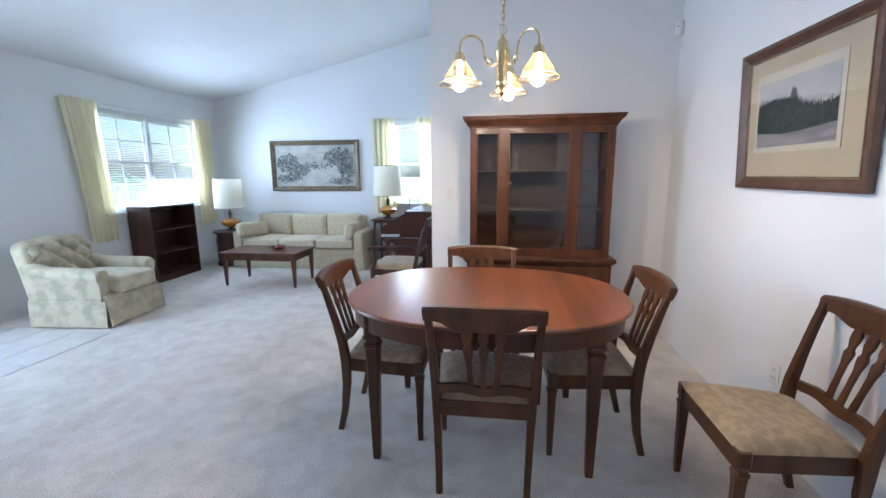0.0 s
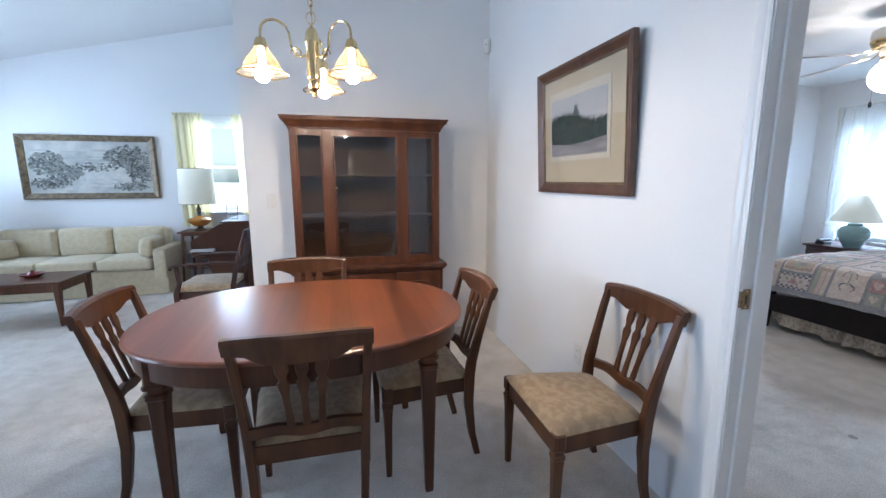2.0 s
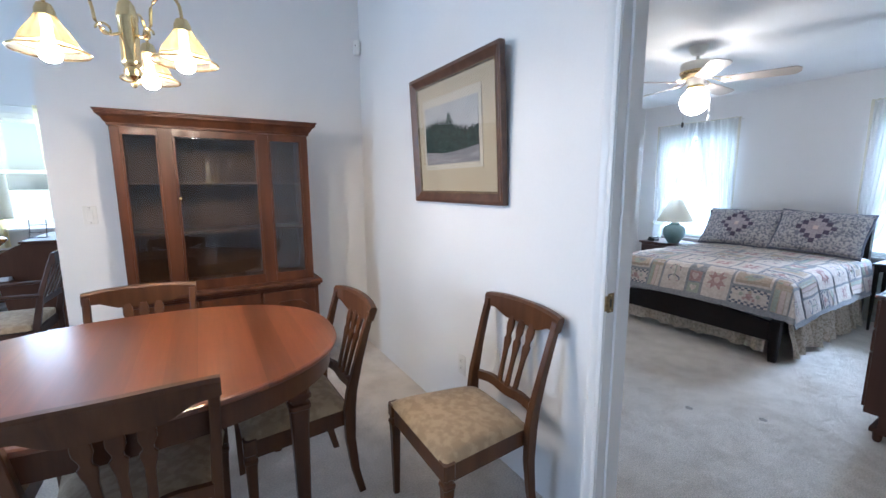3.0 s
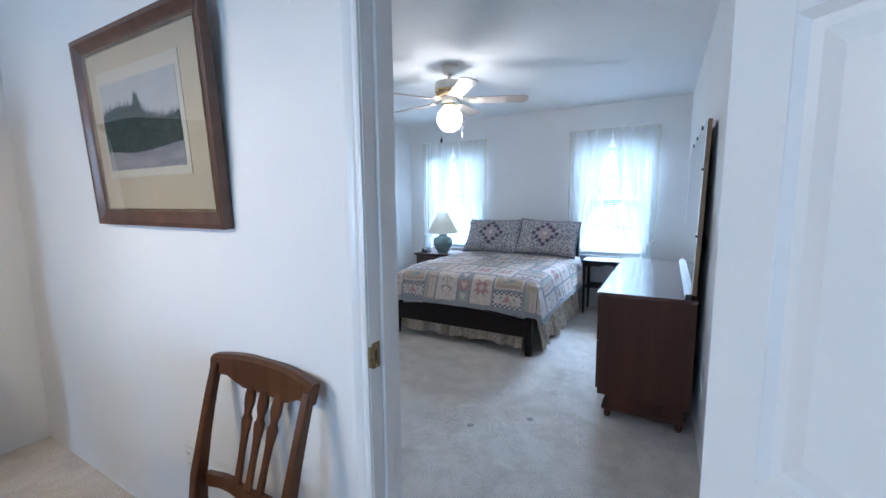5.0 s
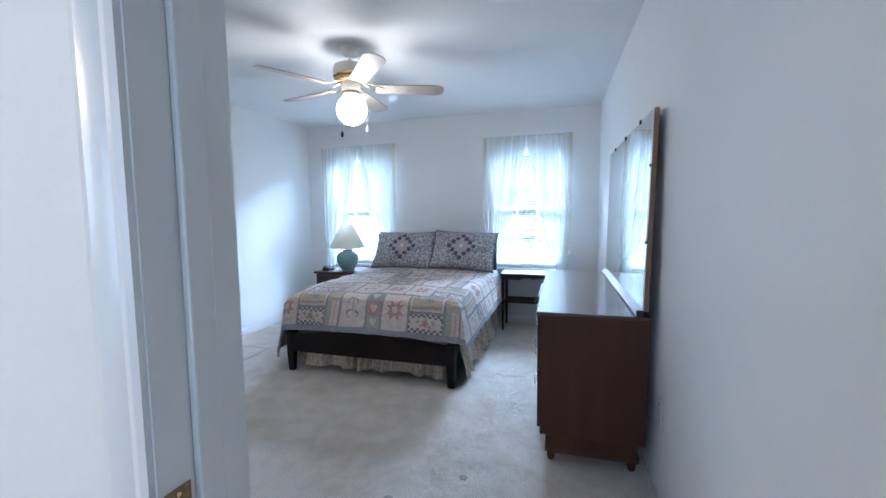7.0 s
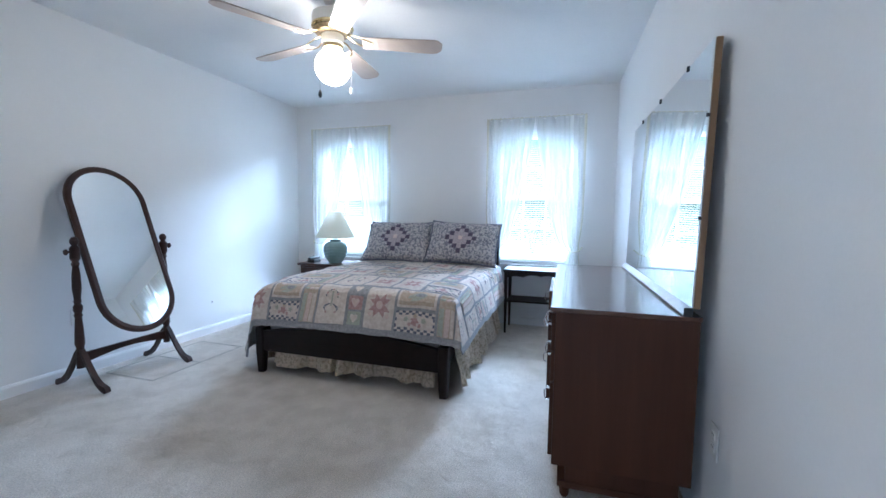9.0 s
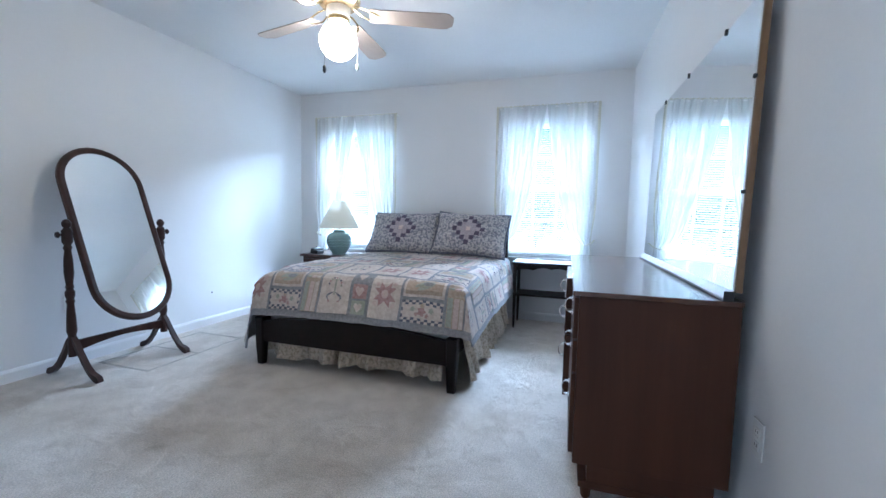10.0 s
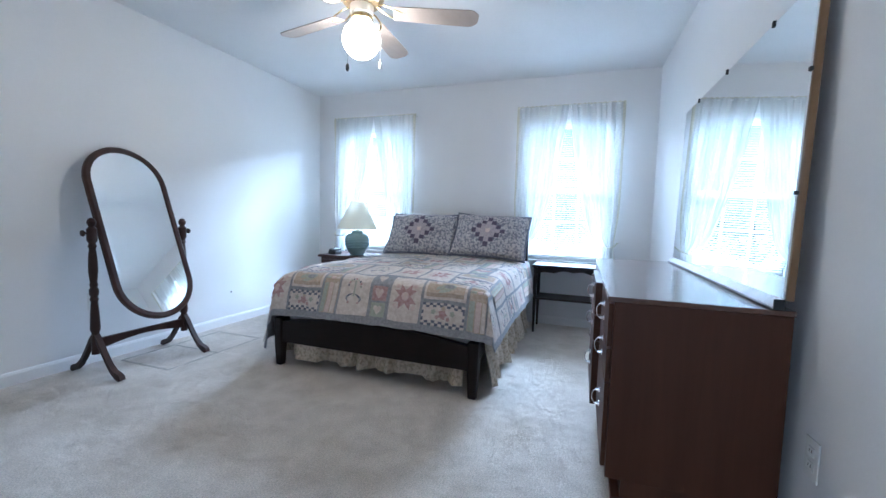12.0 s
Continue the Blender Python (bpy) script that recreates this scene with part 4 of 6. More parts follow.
def armchair():
    """Faces +x in local coordinates."""
    d = thing("armchair", pose(-3.685, 3.56, 0, 0, 0, 5), "tan floral upholstered armchair with a button-tufted back", "armchair")
    part("base", pad(0, -0.36, 0.36, -0.32, 0.32, 0.05, 0.30, 0.0, 0.03), FLORAL, d)
    part("seat_cushion", pad(0, -0.22, 0.42, -0.225, 0.225, 0.29, 0.45, 0.02, 0.045), FLORAL, d)
    for s in (-1, 1):
        bm = bmesh.new()
        rings = []
        for x, top in ((-0.36, 0.60), (-0.2, 0.56), (0.1, 0.545), (0.28, 0.54), (0.315, 0.525)):
            y0 = 0.285 * s
            rings.append([(x, y0 + 0.055 * k[0] * s, k[1]) for k in ((-1, 0.10), (-1, top - 0.10), (-1.25, top - 0.06), (-0.9, top - 0.015), (-0.2, top), (0.7, top - 0.005), (1.25, top - 0.035), (1.2, top - 0.09), (0.85, top - 0.12), (0.95, 0.10))])
        loft(bm, rings)
        part("arm", bm, FLORAL, d, angle=50)

    def back(u, v):
        a = u * 2 - 1
        arch = 0.44 - 0.06 * abs(a) ** 5
        tuft = 0.0
        if 0.12 < v < 0.97:
            tuft = 0.075 * (abs(math.sin((a * 3.2 + v * 5) * 1.57)) * abs(math.sin((a * 3.2 - v * 5) * 1.57))) ** 0.5
        roll = 0.085 * max(0.0, (v - 0.82) / 0.18) ** 2
        return (-0.225 - 0.13 * v + tuft - 0.05 * abs(a) ** 6 - roll, a * (0.285 + 0.02 * v), 0.36 + v * arch)

    part("tufted_back", sheet(bmesh.new(), back, 44, 40), FLORAL, d, "button-tufted tan back cushion", angle=70)
    for k in range(1, 5):
        for e in range(-3, 4):
            a, v = e * 0.3125, k / 5
            if (e + k) % 2 == 0 and abs(a) < 0.8:
                x, y, z = back((a + 1) / 2, v)
                bm = lathe(bmesh.new(), [(0.012, 0.0), (0.011, 0.006), (0.006, 0.010), (0.0, 0.011)], 10)
                bmesh.ops.transform(bm, matrix=Matrix.Translation((x - 0.002, y, z)) @ pose(0, 0, 0, 0, 70), verts=bm.verts)
                part("button", bm, FLORAL, d)
    bm = pad(0, -0.075, 0.075, -0.335, 0.335, 0.0, 0.76, 0.0, 0.05, n=14)
    for v in bm.verts:
        k = v.co.z / 0.76
        v.co.x += -0.305 - 0.125 * k ** 1.4
        v.co.z = 0.055 + k * (0.735 - 0.05 * abs(v.co.y / 0.335) ** 5)
    part("outer_back", bm, FLORAL, d, angle=60)
    for k, (p0, p1) in enumerate((((0.365, -0.335), (0.365, 0.335)), ((-0.38, -0.342), (0.36, -0.342)), ((-0.38, 0.342), (0.36, 0.342)))):
        def f(u, v):
            x, y = p0[0] + (p1[0] - p0[0]) * u, p0[1] + (p1[1] - p0[1]) * u
            e = (1 - v) * 0.016
            g = 0.010 * (1 - v) * math.exp(-((min(u, 1 - u)) / 0.03) ** 2)
            return (x + (e + g if k == 0 else 0), y + ((-e if k == 1 else e) if k else 0), 0.010 + v * 0.24)
        bm = sheet(bmesh.new(), f, 40, 6, 0.006)
        part("skirt", bm, FLORAL, d)


armchair()


def bookcase():
    d = thing("bookcase", pose(0, 0, 0), "empty dark walnut bookcase with two shelves under the window", "bookcase")
    x0, x1, y0, y1, h = -4.46, -4.13, 4.73, 5.49, 0.985
    for a, b in ((y0, y0 + 0.022), (y1 - 0.022, y1)):
        part("side_panel", B(x0, x1, a, b, 0, h, bev=0.002), WALNUT, d)
    part("top_board", B(x0, x1, y0 + 0.022, y1 - 0.022, h - 0.024, h - 0.001), WALNUT, d)
    part("back_panel", B(x0, x0 + 0.01, y0 + 0.022, y1 - 0.022, 0.06, h - 0.024), WALNUT, d)
    for z in (0.07, 0.36, 0.66):
        part("shelf", B(x0 + 0.01, x1 - 0.006, y0 + 0.022, y1 - 0.022, z, z + 0.02, bev=0.002), WALNUT, d)
    part("plinth", B(x1 - 0.03, x1 - 0.012, y0 + 0.022, y1 - 0.022, 0.0, 0.07), WALNUT, d)


bookcase()


def drum_table():
    d = thing("drum_table", pose(-3.95, 6.0, 0), "dark wooden drum side table beside the sofa", "side table")
    bm = bmesh.new()
    prof = [(0.235, 0.0), (0.24, 0.03), (0.225, 0.045), (0.215, 0.06), (0.215, 0.47), (0.225, 0.485), (0.225, 0.50)]
    lathe(bm, prof, 12)
    part("body", bm, WALNUT, d, angle=20)
    part("top", lathe(bmesh.new(), [(0.24, 0.50), (0.258, 0.506), (0.262, 0.518), (0.255, 0.528), (0.0, 0.530)], 36), WALNUT, d)
    for k in range(4):
        a = 0.2618 + 1.5708 * k + 3.8
        bm = bmesh.new()
        box(bm, -0.045, 0.045, 0.207, 0.217, 0.10, 0.43, bev=0.004)
        bmesh.ops.rotate(bm, verts=bm.verts, cent=(0, 0, 0), matrix=Matrix.Rotation(a, 3, "Z"))
        part("panel", bm, WALNUT, d)


drum_table()


BRONZE = material("dark_bronze", (0.10, 0.07, 0.045), 0.4, 0.7, second=(0.06, 0.042, 0.03), scale=20)


def amber_lamp(m, label, s=1.0):
    d = thing("table_lamp", m, label, "lamp", "amber glass lamps")
    k = s
    part("foot", lathe(bmesh.new(), [(0.0, 0.0), (0.075 * k, 0.0), (0.078 * k, 0.012), (0.05 * k, 0.022), (0.035 * k, 0.04 * k), (0.03 * k, 0.05 * k)], 24), BRONZE, d)
    part("amber_body", lathe(bmesh.new(), [(0.03 * k, 0.048 * k), (0.07 * k, 0.062 * k), (0.115 * k, 0.09 * k), (0.143 * k, 0.122 * k), (0.142 * k, 0.140 * k), (0.115 * k, 0.158 * k), (0.065 * k, 0.176 * k), (0.03 * k, 0.19 * k)], 14), AMBER, d, "faceted amber glass body")
    part("stem", lathe(bmesh.new(), [(0.032 * k, 0.188 * k), (0.016 * k, 0.21 * k), (0.024 * k, 0.235 * k), (0.030 * k, 0.275 * k), (0.014 * k, 0.305 * k), (0.008 * k, 0.35 * k), (0.008 * k, 0.79 * k), (0.012 * k, 0.80 * k), (0.0, 0.81 * k)], 16), BRONZE, d, "dark bronze stem")
    bm = bmesh.new()
    loft(bm, [[(r * k * math.cos(0.13090 * i), r * k * math.sin(0.13090 * i), z * k) for i in range(48)] for r, z in ((0.214, 0.345), (0.210, 0.45), (0.202, 0.62), (0.195, 0.79))], cap=False)
    sh = part("shade", bm, SHADE, d, "tall cream drum shade")
    for r, z in ((0.214, 0.345), (0.195, 0.79)):
        bm = bmesh.new()
        tube(bm, [(r * k * math.cos(0.2618 * i), r * k * math.sin(0.2618 * i), z * k) for i in range(25)], 0.004, 6)
        part("trim", bm, GILT, sh)
    bm = bmesh.new()
    for a in (0, 2.094, 4.189):
        tube(bm, [(0.006, 0, 0.785 * k), (0.194 * k * math.cos(a), 0.194 * k * math.sin(a), 0.788 * k)], 0.002, 6)
    part("spider", bm, BRASS, sh)


amber_lamp(pose(-3.93, 5.98, 0.530), "amber glass table lamp with tall cream shade on drum table")
amber_lamp(pose(-1.50, 6.28, 0.705), "amber glass table lamp with cream shade on end table")


def end_table():
    d = thing("end_table", pose(-1.50, 6.28, 0), "slender dark wooden end table with splayed legs", "side table")
    part("top", B(-0.21, 0.21, -0.22, 0.22, 0.685, 0.705, bev=0.005), TABLEWOOD, d)
    part("apron", B(-0.16, 0.16, -0.18, 0.18, 0.65, 0.685), TABLEWOOD, d)
    part("shelf", B(-0.155, 0.155, -0.175, 0.175, 0.22, 0.236, bev=0.003), TABLEWOOD, d)
    for sx in (-1, 1):
        for sy in (-1, 1):
            bm = bmesh.new()
            loft(bm, [ring(sx * x, sy * (x + 0.02), z, h, h) for z, x, h in ((0.0, 0.19, 0.009), (0.3, 0.176, 0.012), (0.69, 0.160, 0.015))])
            part("leg", bm, TABLEWOOD, d)


end_table()


def coffee_table():
    d = thing("coffee_table", pose(-2.735, 4.985, 0), "low rectangular brown wooden coffee table on tapered legs", "coffee table")
    part("tabletop", B(-0.50, 0.50, -0.275, 0.275, 0.405, 0.43, bev=0.006), TABLEWOOD, d)
    for y0, y1 in ((-0.25, -0.23), (0.23, 0.25)):
        part("apron", B(-0.44, 0.44, y0, y1, 0.33, 0.405), TABLEWOOD, d)
    for x0, x1 in ((-0.47, -0.45), (0.45, 0.47)):
        part("apron", B(x0, x1, -0.22, 0.22, 0.33, 0.405), TABLEWOOD, d)
    for x in (-0.455, 0.455):
        for y in (-0.235, 0.235):
            bm = bmesh.new()
            loft(bm, [ring(x, y, z, h, h) for z, h in ((0.0, 0.013), (0.32, 0.026), (0.405, 0.028))])
            part("leg", bm, TABLEWOOD, d)


coffee_table()
REDGLASS = material("red_glass", (0.22, 0.03, 0.03), 0.15, second=(0.12, 0.015, 0.015), coat=0.4)
dish = thing("glass_dish", pose(-2.62, 5.02, 0.43), "small dark red glass dish on the coffee table", "dish")
part("bowl", lathe(bmesh.new(), [(0.0, 0.0), (0.05, 0.0), (0.085, 0.018), (0.10, 0.034), (0.096, 0.036), (0.07, 0.022), (0.0, 0.012)], 24), REDGLASS, dish)
part("finial", lathe(bmesh.new(), [(0.03, 0.012), (0.034, 0.03), (0.02, 0.045), (0.014, 0.06), (0.0, 0.066)], 14), REDGLASS, dish)

CANVAS = material("canvas_ground", (0.54, 0.53, 0.48), 0.7, second=(0.40, 0.40, 0.375), scale=5, fine=0.05, contrast=(0.4, 0.6), bump=0.2, bump_scale=150)
FOLIAGE = material("painted_trees", (0.14, 0.145, 0.13), 0.7, second=(0.075, 0.08, 0.07), contrast=(0.42, 0.6), scale=22, fine=0.15, bump=0.3, bump_scale=120)
MIDPAINT = material("painted_half_tone", (0.25, 0.25, 0.225), 0.7, second=(0.19, 0.19, 0.17), scale=20, fine=0.1)
MISTPAINT = material("painted_mist", (0.42, 0.415, 0.38), 0.7, second=(0.34, 0.34, 0.315), scale=12, fine=0.06)
PALEPAINT = material("painted_water", (0.58, 0.57, 0.52), 0.7, second=(0.46, 0.46, 0.43), scale=14, fine=0.05)


def landscape_painting():
    w, h = 1.50, 0.80
    d = thing("landscape_painting", pose(-2.79, NORTH - 0.002, 1.515), "grey landscape painting of trees and water in a gilt frame", "painting")
    frame_rect(d, "frame_bar", GILT, w, h, 0.075, 0.045, prof=[(0.0, 0.0), (0.0, 0.040), (0.012, 0.048), (0.030, 0.042), (0.045, 0.030), (0.060, 0.026), (0.075, 0.018), (0.075, 0.0)])
    part("canvas", B(-w / 2 + 0.07, w / 2 - 0.07, -0.012, -0.001, -h / 2 + 0.07, h / 2 - 0.07), CANVAS, d, "grey-green painted canvas")
    rng = random.Random(7)

    def dabs(name, cx, cz, rx, rz, n, y, size=0.022):
        """Loose brush dabs of three tones, gathered in one painted clump."""
        bm = bmesh.new()
        for k in range(n):
            a, q = rng.uniform(0, 6.283), rng.uniform(0, 1) ** 0.6
            x, z = cx + rx * q * math.cos(a), cz + rz * q * math.sin(a) + 0.02 * math.sin(9 * x if k else 0)
            x, z = max(-0.64, min(0.64, x)), max(-0.30, min(0.30, z))
            w0, h0, t0 = size * rng.uniform(0.5, 1.5), size * rng.uniform(0.35, 0.9), rng.uniform(-0.6, 0.6)
            d0 = -y - 0.00001 * k
            vs = []
            for i in range(7):
                t = 6.283 * i / 7
                e, g = w0 * math.cos(t), h0 * math.sin(t) * rng.uniform(0.7, 1.2)
                vs.append(bm.verts.new((max(-0.675, min(0.675, x + e * math.cos(t0) - g * math.sin(t0))), d0, max(-0.325, min(0.325, z + e * math.sin(t0) + g * math.cos(t0))))))
            mid = rng.random() + 0.35 * q
            bm.faces.new(vs).material_index = 0 if mid < 0.62 else 1 if mid < 1.2 else 2
        tagged(part(name, bm, [FOLIAGE, MIDPAINT, MISTPAINT], d, smooth=False), kind="stuff")

    def wash(name, cx, cz, rx, rz, n, y, mat):
        bm = bmesh.new()
        for k in range(n):
            x, z, w0 = cx + rng.uniform(-rx, rx), cz + rng.uniform(-rz, rz), rng.uniform(0.06, 0.16)
            x0, x1, h0 = max(-0.675, x - w0), min(0.675, x + w0), rng.uniform(0.006, 0.014)
            z = max(-0.30, min(0.30, z))
            bm.faces.new([bm.verts.new((px, -y - 0.00001 * k, pz)) for px, pz in ((x0, z), (x0 + 0.03, z - h0), (x1 - 0.02, z - h0 * 0.8), (x1, z + 0.004), (x1 - 0.04, z + h0), (x0 + 0.02, z + h0 * 0.9))])
        tagged(part(name, bm, mat, d, smooth=False), kind="stuff")

    wash("painted_mist", 0.0, 0.10, 0.55, 0.12, 40, 0.0124, MISTPAINT)
    wash("painted_water", 0.10, -0.13, 0.45, 0.06, 36, 0.0130, PALEPAINT)
    wash("painted_water", -0.10, -0.23, 0.40, 0.05, 30, 0.0136, PALEPAINT)
    dabs("painted_hill", 0.0, 0.0, 0.30, 0.05, 70, 0.0142, 0.018)
    dabs("painted_tree", -0.46, 0.03, 0.19, 0.15, 330, 0.0150, 0.022)
    dabs("painted_tree", -0.24, -0.05, 0.16, 0.09, 200, 0.0185, 0.02)
    dabs("painted_tree", 0.42, 0.13, 0.25, 0.14, 380, 0.0207, 0.022)
    dabs("painted_tree", 0.54, -0.05, 0.14, 0.15, 200, 0.0247, 0.021)
    dabs("painted_bank", 0.44, -0.24, 0.20, 0.04, 110, 0.0268, 0.018)
    dabs("painted_bank", -0.44, -0.20, 0.22, 0.06, 140, 0.0280, 0.018)
    bm = prism(bmesh.new(), [(0.44, -0.14), (0.46, -0.14), (0.475, 0.02), (0.53, 0.12), (0.51, 0.12), (0.455, 0.04)], -0.0312, -0.0300)
    part("painted_trunk", bm, FOLIAGE, d, smooth=False)


landscape_painting()


def slant_desk():
    d = thing("slant_front_desk", pose(0, 0, 0), "dark red-brown slant-front desk, its side towards the room", "desk")
    MAHOG = DRESSER
    y0, y1 = 5.42, 6.32
    side = [(-0.62, 0.06), (-0.62, 0.865), (-1.02, 0.865), (-1.06, 0.85), (-1.34, 0.685), (-1.36, 0.66), (-1.36, 0.50), (-1.20, 0.46), (-1.14, 0.06)]
    for a, b in ((y0, y0 + 0.03), (y1 - 0.03, y1)):
        part("side_panel", prism(bmesh.new(), side, a, b), MAHOG, d, smooth=False)
    body = [(-0.64, 0.07), (-0.64, 0.845), (-1.00, 0.845), (-1.32, 0.665), (-1.33, 0.52), (-1.12, 0.48), (-1.10, 0.07)]
    part("body", prism(bmesh.new(), body, y0 + 0.03, y1 - 0.03), MAHOG, d, smooth=False)
    part("top_board", B(-1.04, -0.60, y0 - 0.015, y1 + 0.015, 0.866, 0.888, bev=0.005), MAHOG, d)
    for x in (-1.30, -0.66):
        for y in (y0 + 0.02, y1 - 0.06):
            part("foot", B(x - 0.025, x + 0.025, y, y + 0.04, 0.0, 0.5 if x < -1 else 0.07, bev=0.004), MAHOG, d)
    part("writing_shelf", B(-1.35, -1.10, y0 - 0.10, y0 - 0.001, 0.545, 0.56, bev=0.003), MAHOG, d)


slant_desk()
PAPER = material("paper", (0.62, 0.62, 0.62), 0.8, second=(0.55, 0.55, 0.56), fine=0.02)
pp = thing("papers", pose(-1.225, 5.37, 0.56), "small stack of white papers on the desk", "papers")
for k in range(3):
    bm = B(-0.115, 0.115, -0.04, 0.045, 0.008 * k, 0.008 * k + 0.007, bev=0.001)
    bmesh.ops.rotate(bm, verts=bm.verts, cent=(0, 0, 0), matrix=Matrix.Rotation(0.06 * (k - 1), 3, "Z"))
    part("sheet", bm, PAPER, pp)


def wire_stand():
    d = thing("wire_stand", pose(-0.98, 5.75, 0.888), "small dark wire stand on top of the desk", "stand")
    for x in (-0.06, 0.06):
        bm = bmesh.new()
        tube(bm, [(x, -0.03, 0.0), (x, 0.0, 0.10), (x, 0.01, 0.17)], 0.004, 6)
        part("upright", bm, DARK, d)
    for z, y in ((0.05, -0.015), (0.12, 0.004)):
        bm = bmesh.new()
        tube(bm, [(-0.07, y, z), (0.07, y, z)], 0.003, 6)
        part("crossbar", bm, DARK, d)
    bm = bmesh.new()
    tube(bm, [(-0.07, -0.05, 0.004), (0.07, -0.05, 0.004)], 0.004, 6)
    part("base_bar", bm, DARK, d)
    for x in (-0.06, 0.06):
        bm = bmesh.new()
        tube(bm, [(x, -0.05, 0.004), (x, 0.06, 0.004)], 0.004, 6)
        part("foot", bm, DARK, d)


wire_stand()


def open_armchair():
    """A wooden chair with open arms; local +y is its front."""
    d = thing("open_armchair", pose(-0.83, 4.29, 0, 0, 0, 88), "dark wooden open armchair with a beige padded seat", "chair")
    for s in (-1, 1):
        bm = bmesh.new()
        loft(bm, [ring(s * 0.25, y, z, 0.014, h) for z, y, h in ((0.0, 0.235, 0.012), (0.2, 0.225, 0.016), (0.42, 0.22, 0.02), (0.50, 0.19, 0.015), (0.60, 0.20, 0.014), (0.645, 0.205, 0.014))])
        part("front_leg", bm, WALNUT, d)
        bm = bmesh.new()
        loft(bm, [ring(s * 0.22, y, z, 0.014, h) for z, y, h in ((0.0, -0.27, 0.013), (0.25, -0.215, 0.018), (0.45, -0.21, 0.02), (0.65, -0.25, 0.016), (0.92, -0.34, 0.013))])
        part("rear_leg", bm, WALNUT, d)
        bm = bmesh.new()
        tube(bm, [(s * 0.225, -0.25, 0.655), (s * 0.25, -0.1, 0.665), (s * 0.262, 0.08, 0.66), (s * 0.262, 0.2, 0.655), (s * 0.26, 0.245, 0.64), (s * 0.26, 0.25, 0.62)], 0.019, 8, 0.65)
        part("arm", bm, WALNUT, d)
    part("crest_rail", B(-0.235, 0.235, -0.352, -0.328, 0.85, 0.935, bev=0.008), WALNUT, d)
    part("lower_rail", B(-0.21, 0.21, -0.245, -0.225, 0.58, 0.62, bev=0.004), WALNUT, d)
    for x in (-0.12, -0.04, 0.04, 0.12):
        bm = bmesh.new()
        loft(bm, [ring(x, y, z, 0.011, 0.006) for z, y in ((0.61, -0.236), (0.73, -0.285), (0.86, -0.338))])
        part("slat", bm, WALNUT, d)
    part("seat_frame", B(-0.245, 0.245, -0.20, 0.22, 0.36, 0.42, bev=0.004), WALNUT, d)
    part("seat", pad(0, -0.245, 0.245, -0.195, 0.24, 0.415, 0.475, 0.015, 0.028), BROCADE, d, "beige padded seat")


open_armchair()


def curtain(name, axis, a0, a1, b0, b1, z0, z1, face, out, mat, label, folds=6, amp=0.018, group=""):
    """One hanging panel: from a0..a1 at the rod to b0..b1 at the hem; out: from the wall into the room."""
    d = thing(name, Matrix(), label, "curtain", group)

    def f(u, v):
        z = z0 + (z1 - z0) * v
        k = v ** 1.5
        lo, hi = b0 + (a0 - b0) * k, b1 + (a1 - b1) * k
        a = lo + (hi - lo) * u
        w = math.sin(u * folds * 6.283 + 0.6 * math.sin(v * 3)) + 0.35 * math.sin(u * folds * 2.3 * 6.283 + 1 + v)
        t = face + out * (0.055 + amp * w * (0.55 + 0.45 * (1 - v)))
        return (a, t, z) if axis == "x" else (t, a, z)

    part("panel", sheet(bmesh.new(), f, folds * 14, 20, 0.0016), mat, d, angle=80)
    # pleated heading
    def g(u, v):
        a = a0 + (a1 - a0) * u
        t = face + out * (0.055 + 0.010 * math.cos(u * folds * 2 * 6.283))
        z = z1 - 0.005 + 0.04 * v
        return (a, t, z) if axis == "x" else (t, a, z)
    part("heading", sheet(bmesh.new(), g, folds * 14, 2, 0.003), mat, d)


def rod(axis, a0, a1, z, t, label, r=0.006, mat=None):
    d = thing("curtain_rod", Matrix(), label, "curtain rod")
    bm = bmesh.new()
    pts = [(a0, t, z), ((a0 + a1) / 2, t, z), (a1, t, z)]
    tube(bm, pts if axis == "x" else [(q, p, z) for p, q, z in pts], r, 8)
    part("bar", bm, mat or PLASTIC, d)
    return d


rod("x", -1.80, -0.55, 2.205, NORTH - 0.05, "thin white curtain rod over the living room window")
rod("y", 4.10, 6.52, 2.205, WEST + 0.05, "thin white curtain rod over the wide window")
for axis, a0, a1, b0, b1, z0, face, out in (("y", 4.10, 4.52, 4.22, 4.56, 0.60, WEST, 1), ("y", 6.02, 6.42, 5.98, 6.36, 0.62, WEST, 1), ("x", -1.79, -1.44, -1.78, -1.42, 0.72, NORTH, -1), ("x", -1.09, -0.62, -1.02, -0.58, 0.72, NORTH, -1)):
    curtain("curtain", axis, a0, a1, b0, b1, z0, 2.19, face, out, YELLOWCURTAIN, "pale yellow pleated curtain hanging beside the window", 4, 0.027, "yellow living room curtains")

# entry floor tiles beside the carpet
tile_bed = thing("tile_floor", Matrix(), "square beige entry tiles set level with the carpet", "floor", kind="structure")
me = None
for i in range(4):
    for j in range(8):
        x, y = -4.48 + 0.325 * i, 3.16 - 0.325 * (j + 1)
        if me is None:
            t0 = part("tile", B(-0.159, 0.159, -0.159, 0.159, -0.004, 0.004, bev=0.002), TILE, tile_bed)
            me = t0.data
        else:
            t0 = new("tile", me)
            t0.parent = tile_bed
        t0.location = (x + 0.1625, y + 0.1625, 0)


# ---- bedroom ----
BX0, BX1, BY0, BY1 = 4.10, 5.90, 1.715, 3.165   # bed: foot, head, and its two sides


